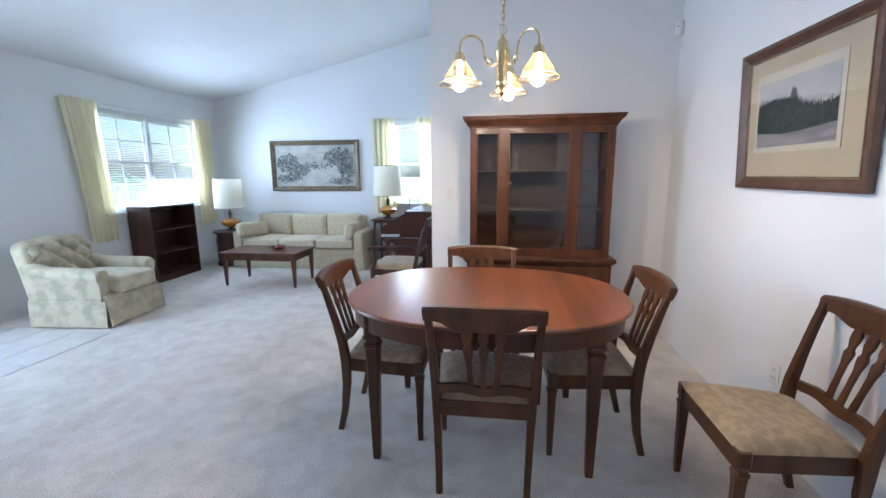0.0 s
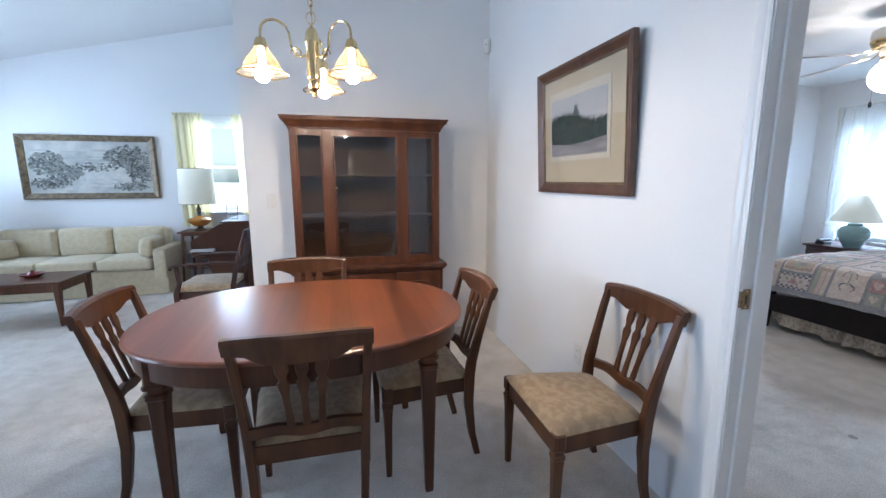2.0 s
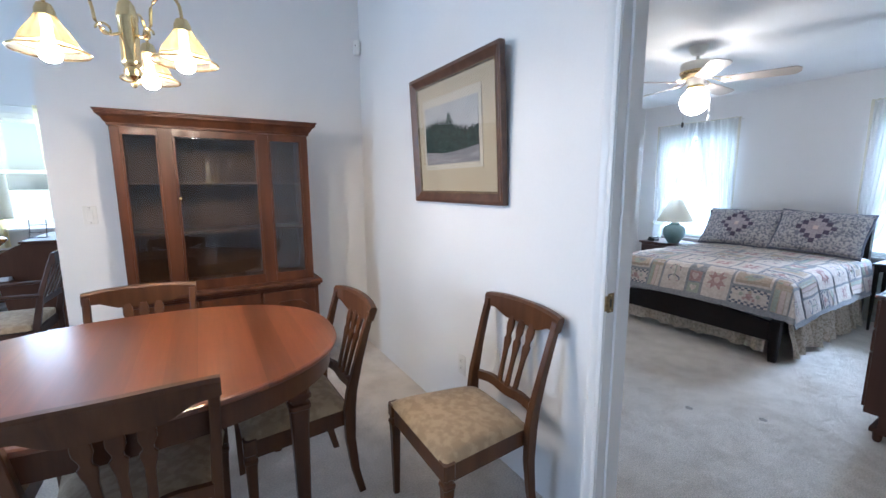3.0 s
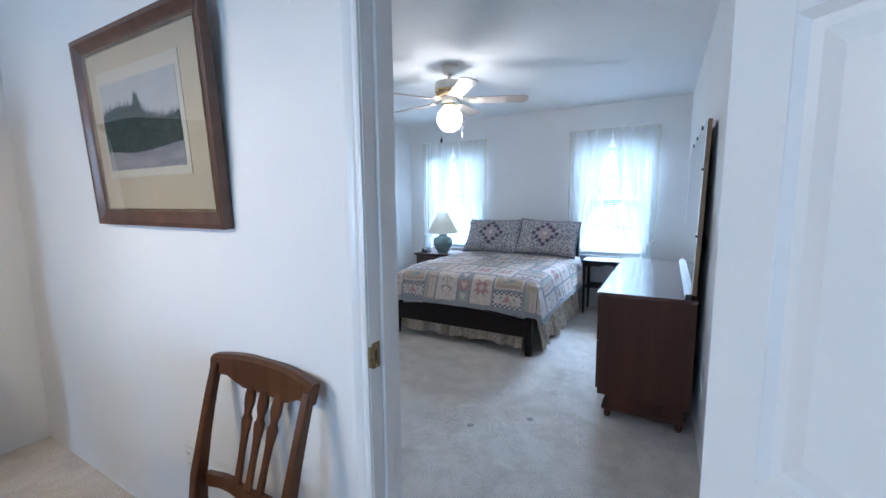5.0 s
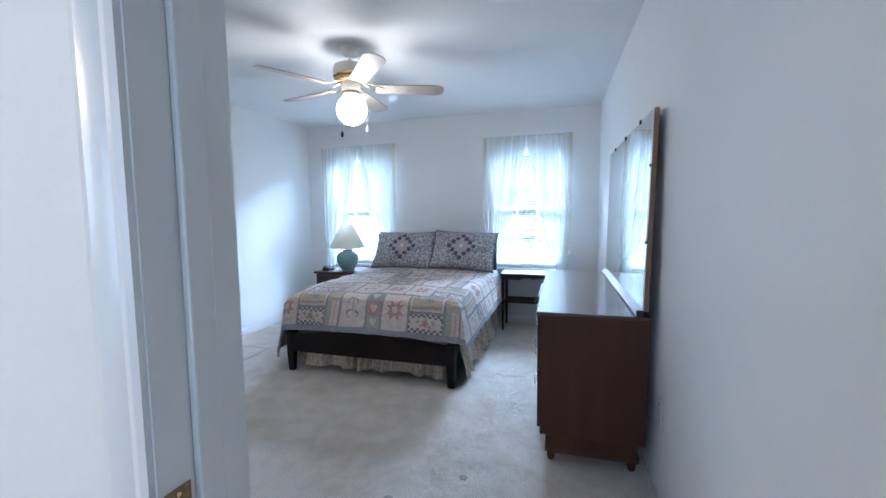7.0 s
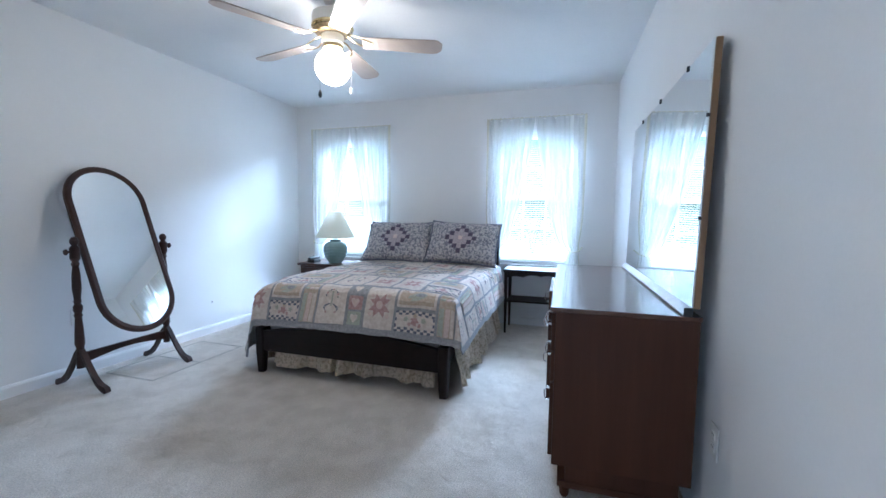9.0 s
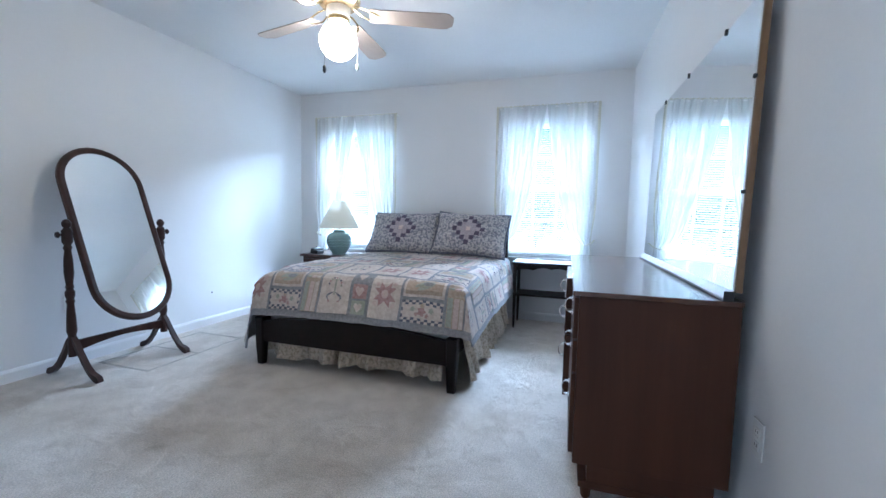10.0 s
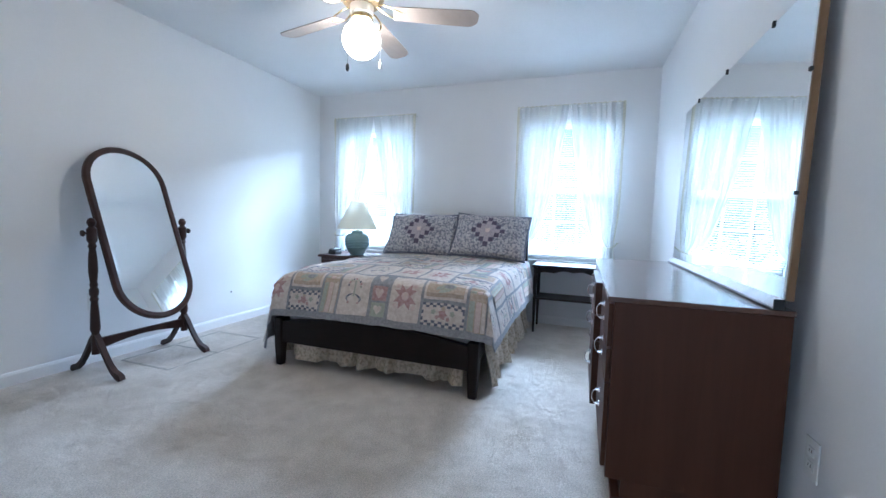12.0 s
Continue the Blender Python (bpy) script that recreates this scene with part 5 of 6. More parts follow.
def bed():
    d = thing("bed", Matrix(), "full-size bed with dark espresso wooden frame and gathered skirt", "bed")
    hb = [(BY0, 0.0), (BY0, 1.03), (BY0 + 0.06, 1.045), ((BY0 + BY1) / 2, 1.065), (BY1 - 0.06, 1.045), (BY1, 1.03), (BY1, 0.0), (BY1 - 0.06, 0.0), (BY1 - 0.06, 0.30), (BY0 + 0.06, 0.30), (BY0 + 0.06, 0.0)]
    part("headboard", prism(bmesh.new(), hb, BX1, BX1 + 0.045, "x"), ESPRESSO, d, smooth=False)
    for y in (BY0 + 0.03, BY1 - 0.03):
        bm = bmesh.new()
        loft(bm, [ring(BX0, y, z, h, h) for z, h in ((0.0, 0.024), (0.14, 0.032), (0.33, 0.034))])
        part("foot_post", bm, ESPRESSO, d)
        part("head_post", B(BX1 - 0.03, BX1 + 0.05, y - 0.035, y + 0.035, 0.0, 1.055, bev=0.006), ESPRESSO, d)
    n = 24
    bm = bmesh.new()
    loft(bm, [[(BX0 - 0.022, y, lo), (BX0 + 0.022, y, lo), (BX0 + 0.022, y, hi), (BX0 - 0.022, y, hi)] for y, lo, hi in [(BY0 + 0.06 + (BY1 - BY0 - 0.12) * i / n, 0.165 + 0.0 * i, 0.31 + 0.055 * math.sin(math.pi * i / n)) for i in range(n + 1)]])
    part("footboard", bm, ESPRESSO, d)
    for y in (BY0 + 0.02, BY1 - 0.045):
        part("side_rail", B(BX0 + 0.03, BX1, y, y + 0.025, 0.20, 0.33), ESPRESSO, d)
    part("box_spring", B(BX0 + 0.05, BX1 - 0.005, BY0 + 0.05, BY1 - 0.05, 0.20, 0.40, bev=0.03), PLASTIC, d)
    part("mattress", pad(0, BX0 + 0.05, BX1 - 0.005, BY0 + 0.03, BY1 - 0.03, 0.40, 0.62, 0.0, 0.05), PLASTIC, d)


bed()
SKIRT = material("bed_skirt_print", (0.64, 0.56, 0.45), 0.9, second=(0.42, 0.355, 0.26), scale=55, fine=0.08, fine_scale=200, contrast=(0.40, 0.55), bump=0.2, bump_scale=200)


def bed_skirt():
    d = thing("bed_skirt", Matrix(), "gathered beige floral bed skirt hanging to the carpet", "bed skirt")
    runs = [((BX0 + 0.09, BY0 + 0.10), (BX0 + 0.09, BY1 - 0.08)), ((BX0 + 0.12, BY0 + 0.01), (BX1 - 0.06, BY0 + 0.01)), ((BX0 + 0.12, BY1 - 0.01), (BX1 - 0.06, BY1 - 0.01))]
    for k, (p, q) in enumerate(runs):
        L = math.hypot(q[0] - p[0], q[1] - p[1])
        nx, ny = (q[1] - p[1]) / L, -(q[0] - p[0]) / L
        s = (-1, 1, -1)[k]
        if k == 0:
            nx, ny, s = -1, 0, 1
        if k == 1:
            nx, ny, s = 0, -1, 1
        if k == 2:
            nx, ny, s = 0, 1, 1

        def f(u, v):
            ph = u * L * 40 + 2.2 * math.sin(u * L * 9) + 0.9 * math.sin(u * L * 23 + 2)
            a = (0.030 * math.sin(0.75 * ph) + 0.012 * math.sin(2.1 * ph + 1)) * (1.0 - 0.7 * v) + 0.05 * (1 - v) + 0.03 * (1 - v) * noise.noise((u * L * 5, k, v * 2))
            z = 0.012 + v * 0.33 + 0.075 * (1 - v) * (0.5 + 0.5 * noise.noise((u * L * 3.2, k + 7, 0))) * (1 if k == 0 else 0.4)
            return (p[0] + (q[0] - p[0]) * u + nx * a, p[1] + (q[1] - p[1]) * u + ny * a, z)

        part("skirt_side", sheet(bmesh.new(), f, int(L * 130), 8, 0.002), SKIRT, d)


bed_skirt()

# quilt: one draped sheet, its patches laid on it
ZT = 0.655
CREAM = material("quilt_cream", (0.70, 0.63, 0.57), 0.9, second=(0.58, 0.50, 0.44), scale=40, fine=0.05, fine_scale=250, bump=0.3, bump_scale=60)
SASH = material("quilt_blue_grey", (0.27, 0.27, 0.285), 0.9, second=(0.36, 0.36, 0.37), scale=60, fine=0.06, fine_scale=250, bump=0.3, bump_scale=60)
ROSE = material("quilt_rose", (0.40, 0.23, 0.225), 0.9, second=(0.50, 0.35, 0.33), scale=60, fine=0.06, bump=0.3, bump_scale=60)
TANPATCH = material("quilt_tan", (0.45, 0.355, 0.27), 0.9, second=(0.53, 0.44, 0.35), scale=60, fine=0.06, bump=0.3, bump_scale=60)
NAVY = material("quilt_navy", (0.11, 0.12, 0.17), 0.9, second=(0.18, 0.19, 0.24), scale=60, fine=0.06, bump=0.3, bump_scale=60)
SAGE = material("quilt_sage", (0.38, 0.38, 0.31), 0.9, second=(0.42, 0.45, 0.38), scale=60, fine=0.06, bump=0.3, bump_scale=60)
PINK = material("quilt_pink", (0.60, 0.46, 0.42), 0.9, second=(0.66, 0.55, 0.50), scale=60, fine=0.06, bump=0.3, bump_scale=60)
QM = [CREAM, SASH, ROSE, TANPATCH, NAVY, SAGE, PINK]


def fall(d, k, r=0.07):
    if d <= 0:
        return 0.0, 0.0
    q = r * 1.5708
    if d < q:
        return r * math.sin(d / r), r * (1 - math.cos(d / r))
    return r + (d - q) * k, r + (d - q) * math.sqrt(1 - k * k)


def Q(a, b, lift=0.0):
    """Place on the quilt: a metres across from the mattress edge at BY1 towards BY0, b metres from the foot edge towards the head."""
    W = BY1 - BY0 - 0.06
    if a < 0 and b < 0:
        p, q = a / A0, b / B0
        a, b = a * math.sqrt(1 - 0.22 * q * q), b * math.sqrt(1 - 0.22 * p * p)
    of, df = fall(-b, 0.33 - 0.18 * min(1.0, max(0.0, -a / 0.3)))
    ol, dl = fall(-a, 0.30 - 0.12 * min(1.0, max(0.0, -b / 0.3)))
    orr, dr = fall(a - W, 0.26)
    ds = max(dl, dr)
    drop = max(df, ds) + (0.40 if dl > dr else 0.03) * min(df, ds)
    aa, bb = max(0, min(W, a)), max(0, b)
    puff = 0.022 * math.sin(math.pi * aa / W) ** 0.5 + 0.010 * noise.noise((a * 7, b * 7, 0)) + 0.004 * noise.noise((a * 22, b * 22, 3))
    wave = 0.018 * noise.noise((a * 5, b * 5, 9)) * min(1, drop / 0.2)
    sag = 0.03 * max(0.0, 1 - bb / 0.35) if b >= 0 else 0.03
    x = BX0 + 0.10 + bb - of - wave * (1 if df >= ds else 0) - lift * (1 if df > 0.05 else 0)
    y = BY1 - 0.03 - aa + (ol - orr) + (wave if dl > 0.03 else 0) + lift * ((1 if dl > 0.05 else 0) - (1 if dr > 0.05 else 0))
    z = ZT + puff - sag - drop + lift * (1 if max(df, ds) < 0.10 else 0.3)
    return (x, y, max(0.02, z))


A0, A1, B0, B1 = -0.55, BY1 - BY0 - 0.06 + 0.36, -0.33, 1.66


def quilt():
    d = thing("patchwork_quilt", Matrix(), "patchwork quilt of cream, rose and blue-grey blocks on bed", "quilt")
    part("backing", sheet(bmesh.new(), lambda u, v: Q(A0 + (A1 - A0) * u, B0 + (B1 - B0) * v), 110, 100, 0.008), SASH, d, "blue-grey quilt sashing")

    def block(a0, a1, b0, b1, kind):
        bm = bmesh.new()

        def quad(x0, x1, y0, y1, mi, lift, n=1):
            g = [[bm.verts.new(Q(x0 + (x1 - x0) * i / n, y0 + (y1 - y0) * j / n, lift)) for j in range(n + 1)] for i in range(n + 1)]
            for i in range(n):
                for j in range(n):
                    bm.faces.new((g[i][j], g[i + 1][j], g[i + 1][j + 1], g[i][j + 1])).material_index = mi

        def poly(pts, mi, lift):
            c = (sum(p[0] for p in pts) / len(pts), sum(p[1] for p in pts) / len(pts))
            vc = bm.verts.new(Q(*c, lift))
            vs = [bm.verts.new(Q(*p, lift)) for p in pts]
            for i in range(len(vs)):
                bm.faces.new((vc, vs[i], vs[(i + 1) % len(vs)])).material_index = mi

        w, h = a1 - a0, b1 - b0
        cx, cy = (a0 + a1) / 2, (b0 + b1) / 2
        quad(a0, a1, b0, b1, {"stripe": 3, "heart": 1}.get(kind, 0), 0.005, 7)
        L = 0.0085
        if kind == "star":
            s = min(w, h) / 2 * 0.74
            k = s / 2
            quad(cx - k, cx + k, cy - k, cy + k, 2, L, 2)
            for dx, dy in ((1, 0), (-1, 0), (0, 1), (0, -1)):
                px, py = -dy, dx
                for e in (1, -1):
                    poly([(cx + dx * k + px * k * e, cy + dy * k + py * k * e), (cx + dx * k, cy + dy * k), (cx + dx * s + px * k * e, cy + dy * s + py * k * e)], 2, L)
            for ex in (1, -1):
                for ey in (1, -1):
                    poly([(cx + ex * s * 0.80 + 0.016 * math.cos(t), cy + ey * s * 0.80 + 0.016 * math.sin(t)) for t in (0, 1.05, 2.1, 3.14, 4.19, 5.24)], 6, L)
            poly([(cx + 0.025 * math.cos(t), cy + 0.025 * math.sin(t)) for t in (0, 0.8, 1.6, 2.4, 3.14, 3.9, 4.7, 5.5)], 6, L + 0.002)
        elif kind == "flower":
            n = max(6, int(w / 0.022))
            for i in range(n):
                for e in (0, 1):
                    x0 = a0 + w * i / n
                    for r in (0, 1):
                        if (i + r + e) % 2 == 0:
                            y0 = (b0 if e == 0 else b1 - 0.028) + 0.014 * r
                            quad(x0, x0 + w / n, y0, y0 + 0.014, 4, L)
            m = max(4, int((h - 0.056) / 0.022))
            for i in range(m):
                y0 = b0 + 0.028 + (h - 0.056) * i / m
                for e in (0, 1):
                    if (i + e) % 2 == 0:
                        x0 = a0 if e == 0 else a1 - 0.012
                        quad(x0, x0 + 0.012, y0, y0 + (h - 0.056) / m, 4, L)
            for dx, dy, mi, r in ((0, 0.0, 2, 0.026), (-0.06, 0.012, 5, 0.016), (0.06, 0.012, 5, 0.016), (-0.035, -0.02, 2, 0.012), (0.035, -0.02, 2, 0.012), (0, 0.034, 3, 0.014)):
                poly([(cx + dx + r * (1 + 0.3 * math.cos(5 * t)) * math.cos(t), cy + dy + r * (1 + 0.3 * math.cos(5 * t)) * math.sin(t)) for t in [k * 0.5236 for k in range(12)]], mi, L)
        elif kind == "duck":
            quad(a0 + 0.015, a1 - 0.015, b0 + 0.015, b1 - 0.015, 3 if w > 0.2 else 6, 0.007, 5)
            poly([(cx + 0.065 * math.cos(t), cy - 0.005 + 0.030 * math.sin(t) + 0.012 * math.cos(t)) for t in [k * 0.5236 for k in range(12)]], 5, L + 0.001)
            poly([(cx + 0.02 + 0.035 * math.cos(t), cy + 0.002 + 0.016 * math.sin(t)) for t in [k * 0.6283 for k in range(10)]], 1, L + 0.003)
            poly([(cx - 0.055 + 0.020 * math.cos(t), cy + 0.036 + 0.017 * math.sin(t)) for t in [k * 0.7854 for k in range(8)]], 0, L + 0.003)
            poly([(cx - 0.07, cy + 0.042), (cx - 0.07, cy + 0.030), (cx - 0.092, cy + 0.034)], 2, L + 0.003)
        elif kind == "birds":
            for s in (1, -1):
                for k in range(8):
                    pq = []
                    for j in (k, k + 1):
                        t, hw = j / 8, 0.0075 * math.sin(math.pi * (0.12 + 0.8 * j / 8))
                        px, py = 0.010 + 0.040 * math.sin(t * 2.6), -0.015 - 0.055 * t
                        pq.append(((cx + s * (px - hw), cy + py), (cx + s * (px + hw), cy + py + hw)))
                    poly([pq[0][0], pq[0][1], pq[1][1], pq[1][0]], 1 if k in (3, 4) else 4, L)
                poly([(cx + s * (0.034 + 0.010 * math.cos(q)), cy - 0.070 + 0.009 * math.sin(q)) for q in (0, 1.26, 2.5, 3.77, 5.0)], 2, L)
            for i in range(9):
                t = math.pi * i / 8
                r = 0.0075
                poly([(cx + 0.045 * math.cos(t) + r * math.cos(q), cy + 0.030 + 0.040 * math.sin(t) + r * math.sin(q)) for q in (0, 1.26, 2.5, 3.77, 5.0)], (5, 2, 4)[i % 3], L)
            poly([(cx - 0.006, cy - 0.03), (cx + 0.006, cy - 0.03), (cx + 0.006, cy + 0.06), (cx - 0.006, cy + 0.06)], 5, L)
        elif kind == "heart":
            n = 3
            for i in range(n):
                y0, y1 = b0 + h * i / n + 0.006, b0 + h * (i + 1) / n - 0.006
                quad(a0 + 0.006, a1 - 0.006, y0, y1, (5, 2, 1)[i], 0.007, 3)
                my, s = (y0 + y1) / 2, min(w, h / n) * 0.30
                poly([(cx + s * x, my + s * y) for x, y in ((0, -1.1), (0.6, -0.4), (1.0, 0.2), (0.85, 0.75), (0.4, 0.85), (0, 0.5), (-0.4, 0.85), (-0.85, 0.75), (-1.0, 0.2), (-0.6, -0.4))], (0, 6, 0)[i], L + 0.002)
        elif kind == "stripe":
            n = 3
            for i in range(n):
                quad(a0 + w * i / n + 0.004, a0 + w * (i + 1) / n - 0.004, b0 + 0.004, b1 - 0.004, (5, 6, 0)[i], 0.0075, 4)
        part("quilt_block", bm, QM, d)

    cols = [("star", 0.20), ("pair", 0.25), ("stripe", 0.11), ("birds", 0.215), ("heart", 0.115), ("star", 0.205), ("pair", 0.27), ("stripe", 0.12), ("birds", 0.22), ("star", 0.20)]
    rows = [(-0.285, 0.02), (0.05, 0.33), (0.36, 0.66), (0.69, 0.99), (1.02, 1.32), (1.35, 1.60)]
    gap = 0.018
    for r, (b0, b1) in enumerate(rows):
        order = cols[2:4] + cols if r == 0 else (cols[r * 3 % len(cols):] + cols[:r * 3 % len(cols)]) * 2
        x = A0 + 0.045
        for kind, w in order:
            e = min(x + w, A1 - 0.04)
            if e - x > 0.08:
                if kind == "pair":
                    m = b0 + (b1 - b0) * 0.48
                    block(x, e, b0, m - gap / 2, "flower")
                    block(x, e, m + gap / 2, b1, "duck")
                else:
                    block(x, e, b0, b1, kind)
            x = e + gap


quilt()


def pillow(m, name_label, tone):
    """A quilted sham standing on its long edge: local x across, z up, its face to -y."""
    d = thing("pillow", m, name_label, "pillow", "patchwork pillows")
    hw, hh, t = 0.372, 0.242, 0.105

    def face(s):
        def f(u, v):
            a, b = u * 2 - 1, v * 2 - 1
            k = max(0.0, (1 - abs(a) ** 3.0) * (1 - abs(b) ** 3.0)) ** 0.55
            lump = 0.016 * noise.noise((a * 2.3 + tone, b * 2.3, s)) + 0.006 * noise.noise((a * 6, b * 6 + tone, s))
            return (a * hw * (1 - 0.055 * (1 - b * b)) + 0.012 * noise.noise((b * 1.7, tone, 2)) * abs(a), s * t * k + lump * (0.3 + 0.7 * k), hh + b * hh * (1 - 0.085 * (1 - a * a)) + 0.014 * noise.noise((a * 1.8, tone, 5)) * (b + 1) / 2)
        return f

    part("front_cover", sheet(bmesh.new(), face(-1), 30, 24), PILLOWPRINT, d)
    part("back_cover", sheet(bmesh.new(), face(1), 30, 24), NAVY, d)
    bm = bmesh.new()
    pts = [(-1, -1), (1, -1), (1, 1), (-1, 1)]
    loop = []
    for i in range(4):
        p, q = pts[i], pts[(i + 1) % 4]
        for k in range(8):
            a, b = p[0] + (q[0] - p[0]) * k / 8, p[1] + (q[1] - p[1]) * k / 8
            x, y, z = face(-1)((a + 1) / 2, (b + 1) / 2)
            loop.append((x, 0.0, z))
    tube(bm, loop + loop[:1], 0.011, 6)
    part("piping", bm, NAVY, d, "dark navy piping")
    f = face(-1)
    for i in range(-4, 5):
        for j in range(-4, 5):
            k = abs(i) + abs(j)
            if k > 3:
                continue
            mat = {3: PLUM, 2: LILAC, 1: LILAC, 0: PINK}[k]
            u, v = 0.5 + i * 0.066, 0.5 + j * 0.104
            bm = bmesh.new()

            def g(p, q):
                x, y, z = f(u + (p - 0.5) * 0.064, v + (q - 0.5) * 0.101)
                return (x, y - 0.0035, z)

            sheet(bm, g, 2, 2)
            part("patch", bm, mat, d)


PILLOWPRINT = material("pillow_print", (0.50, 0.47, 0.46), 0.9, second=(0.20, 0.20, 0.245), scale=48, fine=0.2, fine_scale=70, contrast=(0.42, 0.56), bump=0.2, bump_scale=80)
PLUM = material("patch_plum", (0.075, 0.062, 0.095), 0.9, second=(0.12, 0.10, 0.15), scale=60, fine=0.05)
LILAC = material("patch_lilac", (0.36, 0.30, 0.33), 0.9, second=(0.46, 0.40, 0.41), scale=60, fine=0.05)
pillow(pose(5.60, 2.770, 0.675, -34, 0, -90), "quilted patchwork pillow with plum squares leaning on headboard", 0.0)
pillow(pose(5.58, 2.065, 0.680, -33, 2, -92), "quilted patchwork pillow with plum squares leaning on headboard", 6.3)


def nightstand():
    d = thing("nightstand", pose(5.62, 3.50, 0), "dark wooden nightstand beside the bed", "nightstand")
    part("top", B(-0.235, 0.235, -0.29, 0.29, 0.61, 0.635, bev=0.005), WALNUT, d)
    part("body", B(-0.21, 0.21, -0.265, 0.265, 0.14, 0.61), WALNUT, d)
    for z0, z1 in ((0.17, 0.37), (0.39, 0.59)):
        dr = part("drawer", B(-0.225, -0.208, -0.25, 0.25, z0, z1, bev=0.004), WALNUT, d)
        bm = lathe(bmesh.new(), [(0.006, 0), (0.006, 0.012), (0.015, 0.02), (0.011, 0.028), (0, 0.03)], 12)
        bmesh.ops.transform(bm, matrix=Matrix.Translation((-0.225, 0, (z0 + z1) / 2)) @ pose(0, 0, 0, 0, -90), verts=bm.verts)
        part("knob", bm, BRASS, dr)
    for x in (-0.18, 0.18):
        for y in (-0.235, 0.235):
            bm = bmesh.new()
            loft(bm, [ring(x, y, z, h, h) for z, h in ((0.0, 0.013), (0.145, 0.022))])
            part("leg", bm, WALNUT, d)


nightstand()


def teal_lamp():
    d = thing("bedside_lamp", pose(5.56, 3.43, 0.635), "teal ribbed ceramic lamp with white cone shade on nightstand", "lamp")
    prof = [(0.0, 0.0), (0.070, 0.0), (0.074, 0.008)]
    for i in range(41):
        v = i / 40
        r = 0.072 + 0.056 * math.sin(1.5708 * v / 0.62) ** 0.9 if v < 0.62 else 0.060 + 0.068 * math.sqrt(max(0.0, 1 - ((v - 0.62) / 0.385) ** 2))
        prof.append((r + (0.0028 * math.sin(i * 2.1) if 0.25 < v < 0.85 else 0.0), 0.012 + 0.215 * v))
    prof += [(0.058, 0.232), (0.060, 0.238), (0.057, 0.250), (0.034, 0.256), (0.0, 0.257)]
    part("ceramic_body", lathe(bmesh.new(), prof, 36), TEAL, d, "teal ribbed ceramic base", angle=60)
    part("neck", lathe(bmesh.new(), [(0.016, 0.252), (0.016, 0.272), (0.009, 0.28), (0.006, 0.540), (0.012, 0.545), (0.008, 0.562), (0.0, 0.566)], 14), BRASS, d)
    bm = bmesh.new()
    loft(bm, [[(r * math.cos(0.1309 * i), r * math.sin(0.1309 * i), z) for i in range(48)] for r, z in ((0.206, 0.272), (0.140, 0.409), (0.068, 0.550))], cap=False)
    part("shade", bm, SHADE, d, "off-white cone shade")


teal_lamp()
ph = thing("telephone", pose(5.50, 3.66, 0.635), "small dark telephone on the nightstand", "telephone")
part("body", B(-0.06, 0.06, -0.045, 0.045, 0.0, 0.035, bev=0.008), DARK, ph)
part("handset", pad(0, -0.09, 0.09, -0.025, 0.02, 0.034, 0.062, 0.004, 0.012, n=4), DARK, ph)


def window_table():
    d = thing("console_table", pose(5.86, 1.27, 0), "small dark wooden table with scalloped apron and lower shelf", "side table")
    hx, hy = 0.175, 0.365
    part("tabletop", B(-hx, hx, -hy, hy, 0.615, 0.637, bev=0.005), ESPRESSO, d)
    pts = [(-hy + 0.03, 0.615)] + [(-hy + 0.03 + (2 * hy - 0.06) * i / 40, 0.565 + 0.014 * abs(math.sin(math.pi * 4 * i / 40)) - 0.012 * math.cos(math.pi * 2 * i / 40)) for i in range(41)] + [(hy - 0.03, 0.615)]
    for x in (-hx + 0.02, hx - 0.035):
        part("apron", prism(bmesh.new(), pts, x, x + 0.015, "x"), ESPRESSO, d, smooth=False)
    for y in (-hy + 0.025, hy - 0.04):
        part("side_apron", B(-hx + 0.035, hx - 0.035, y, y + 0.015, 0.56, 0.615), ESPRESSO, d)
    part("shelf", B(-hx + 0.03, hx - 0.03, -hy + 0.035, hy - 0.035, 0.31, 0.328, bev=0.003), ESPRESSO, d)
    for x in (-hx + 0.028, hx - 0.028):
        for y in (-hy + 0.03, hy - 0.03):
            bm = bmesh.new()
            loft(bm, [ring(x, y, z, h, h) for z, h in ((0.0, 0.009), (0.3, 0.014), (0.56, 0.016), (0.615, 0.018))])
            part("leg", bm, ESPRESSO, d)


window_table()


SKEW = Matrix.Translation((3.325, 0.560, 0)) @ pose(0, 0, 0, 0, 0, 0.83) @ Matrix.Translation((-3.325, -0.585, 0))


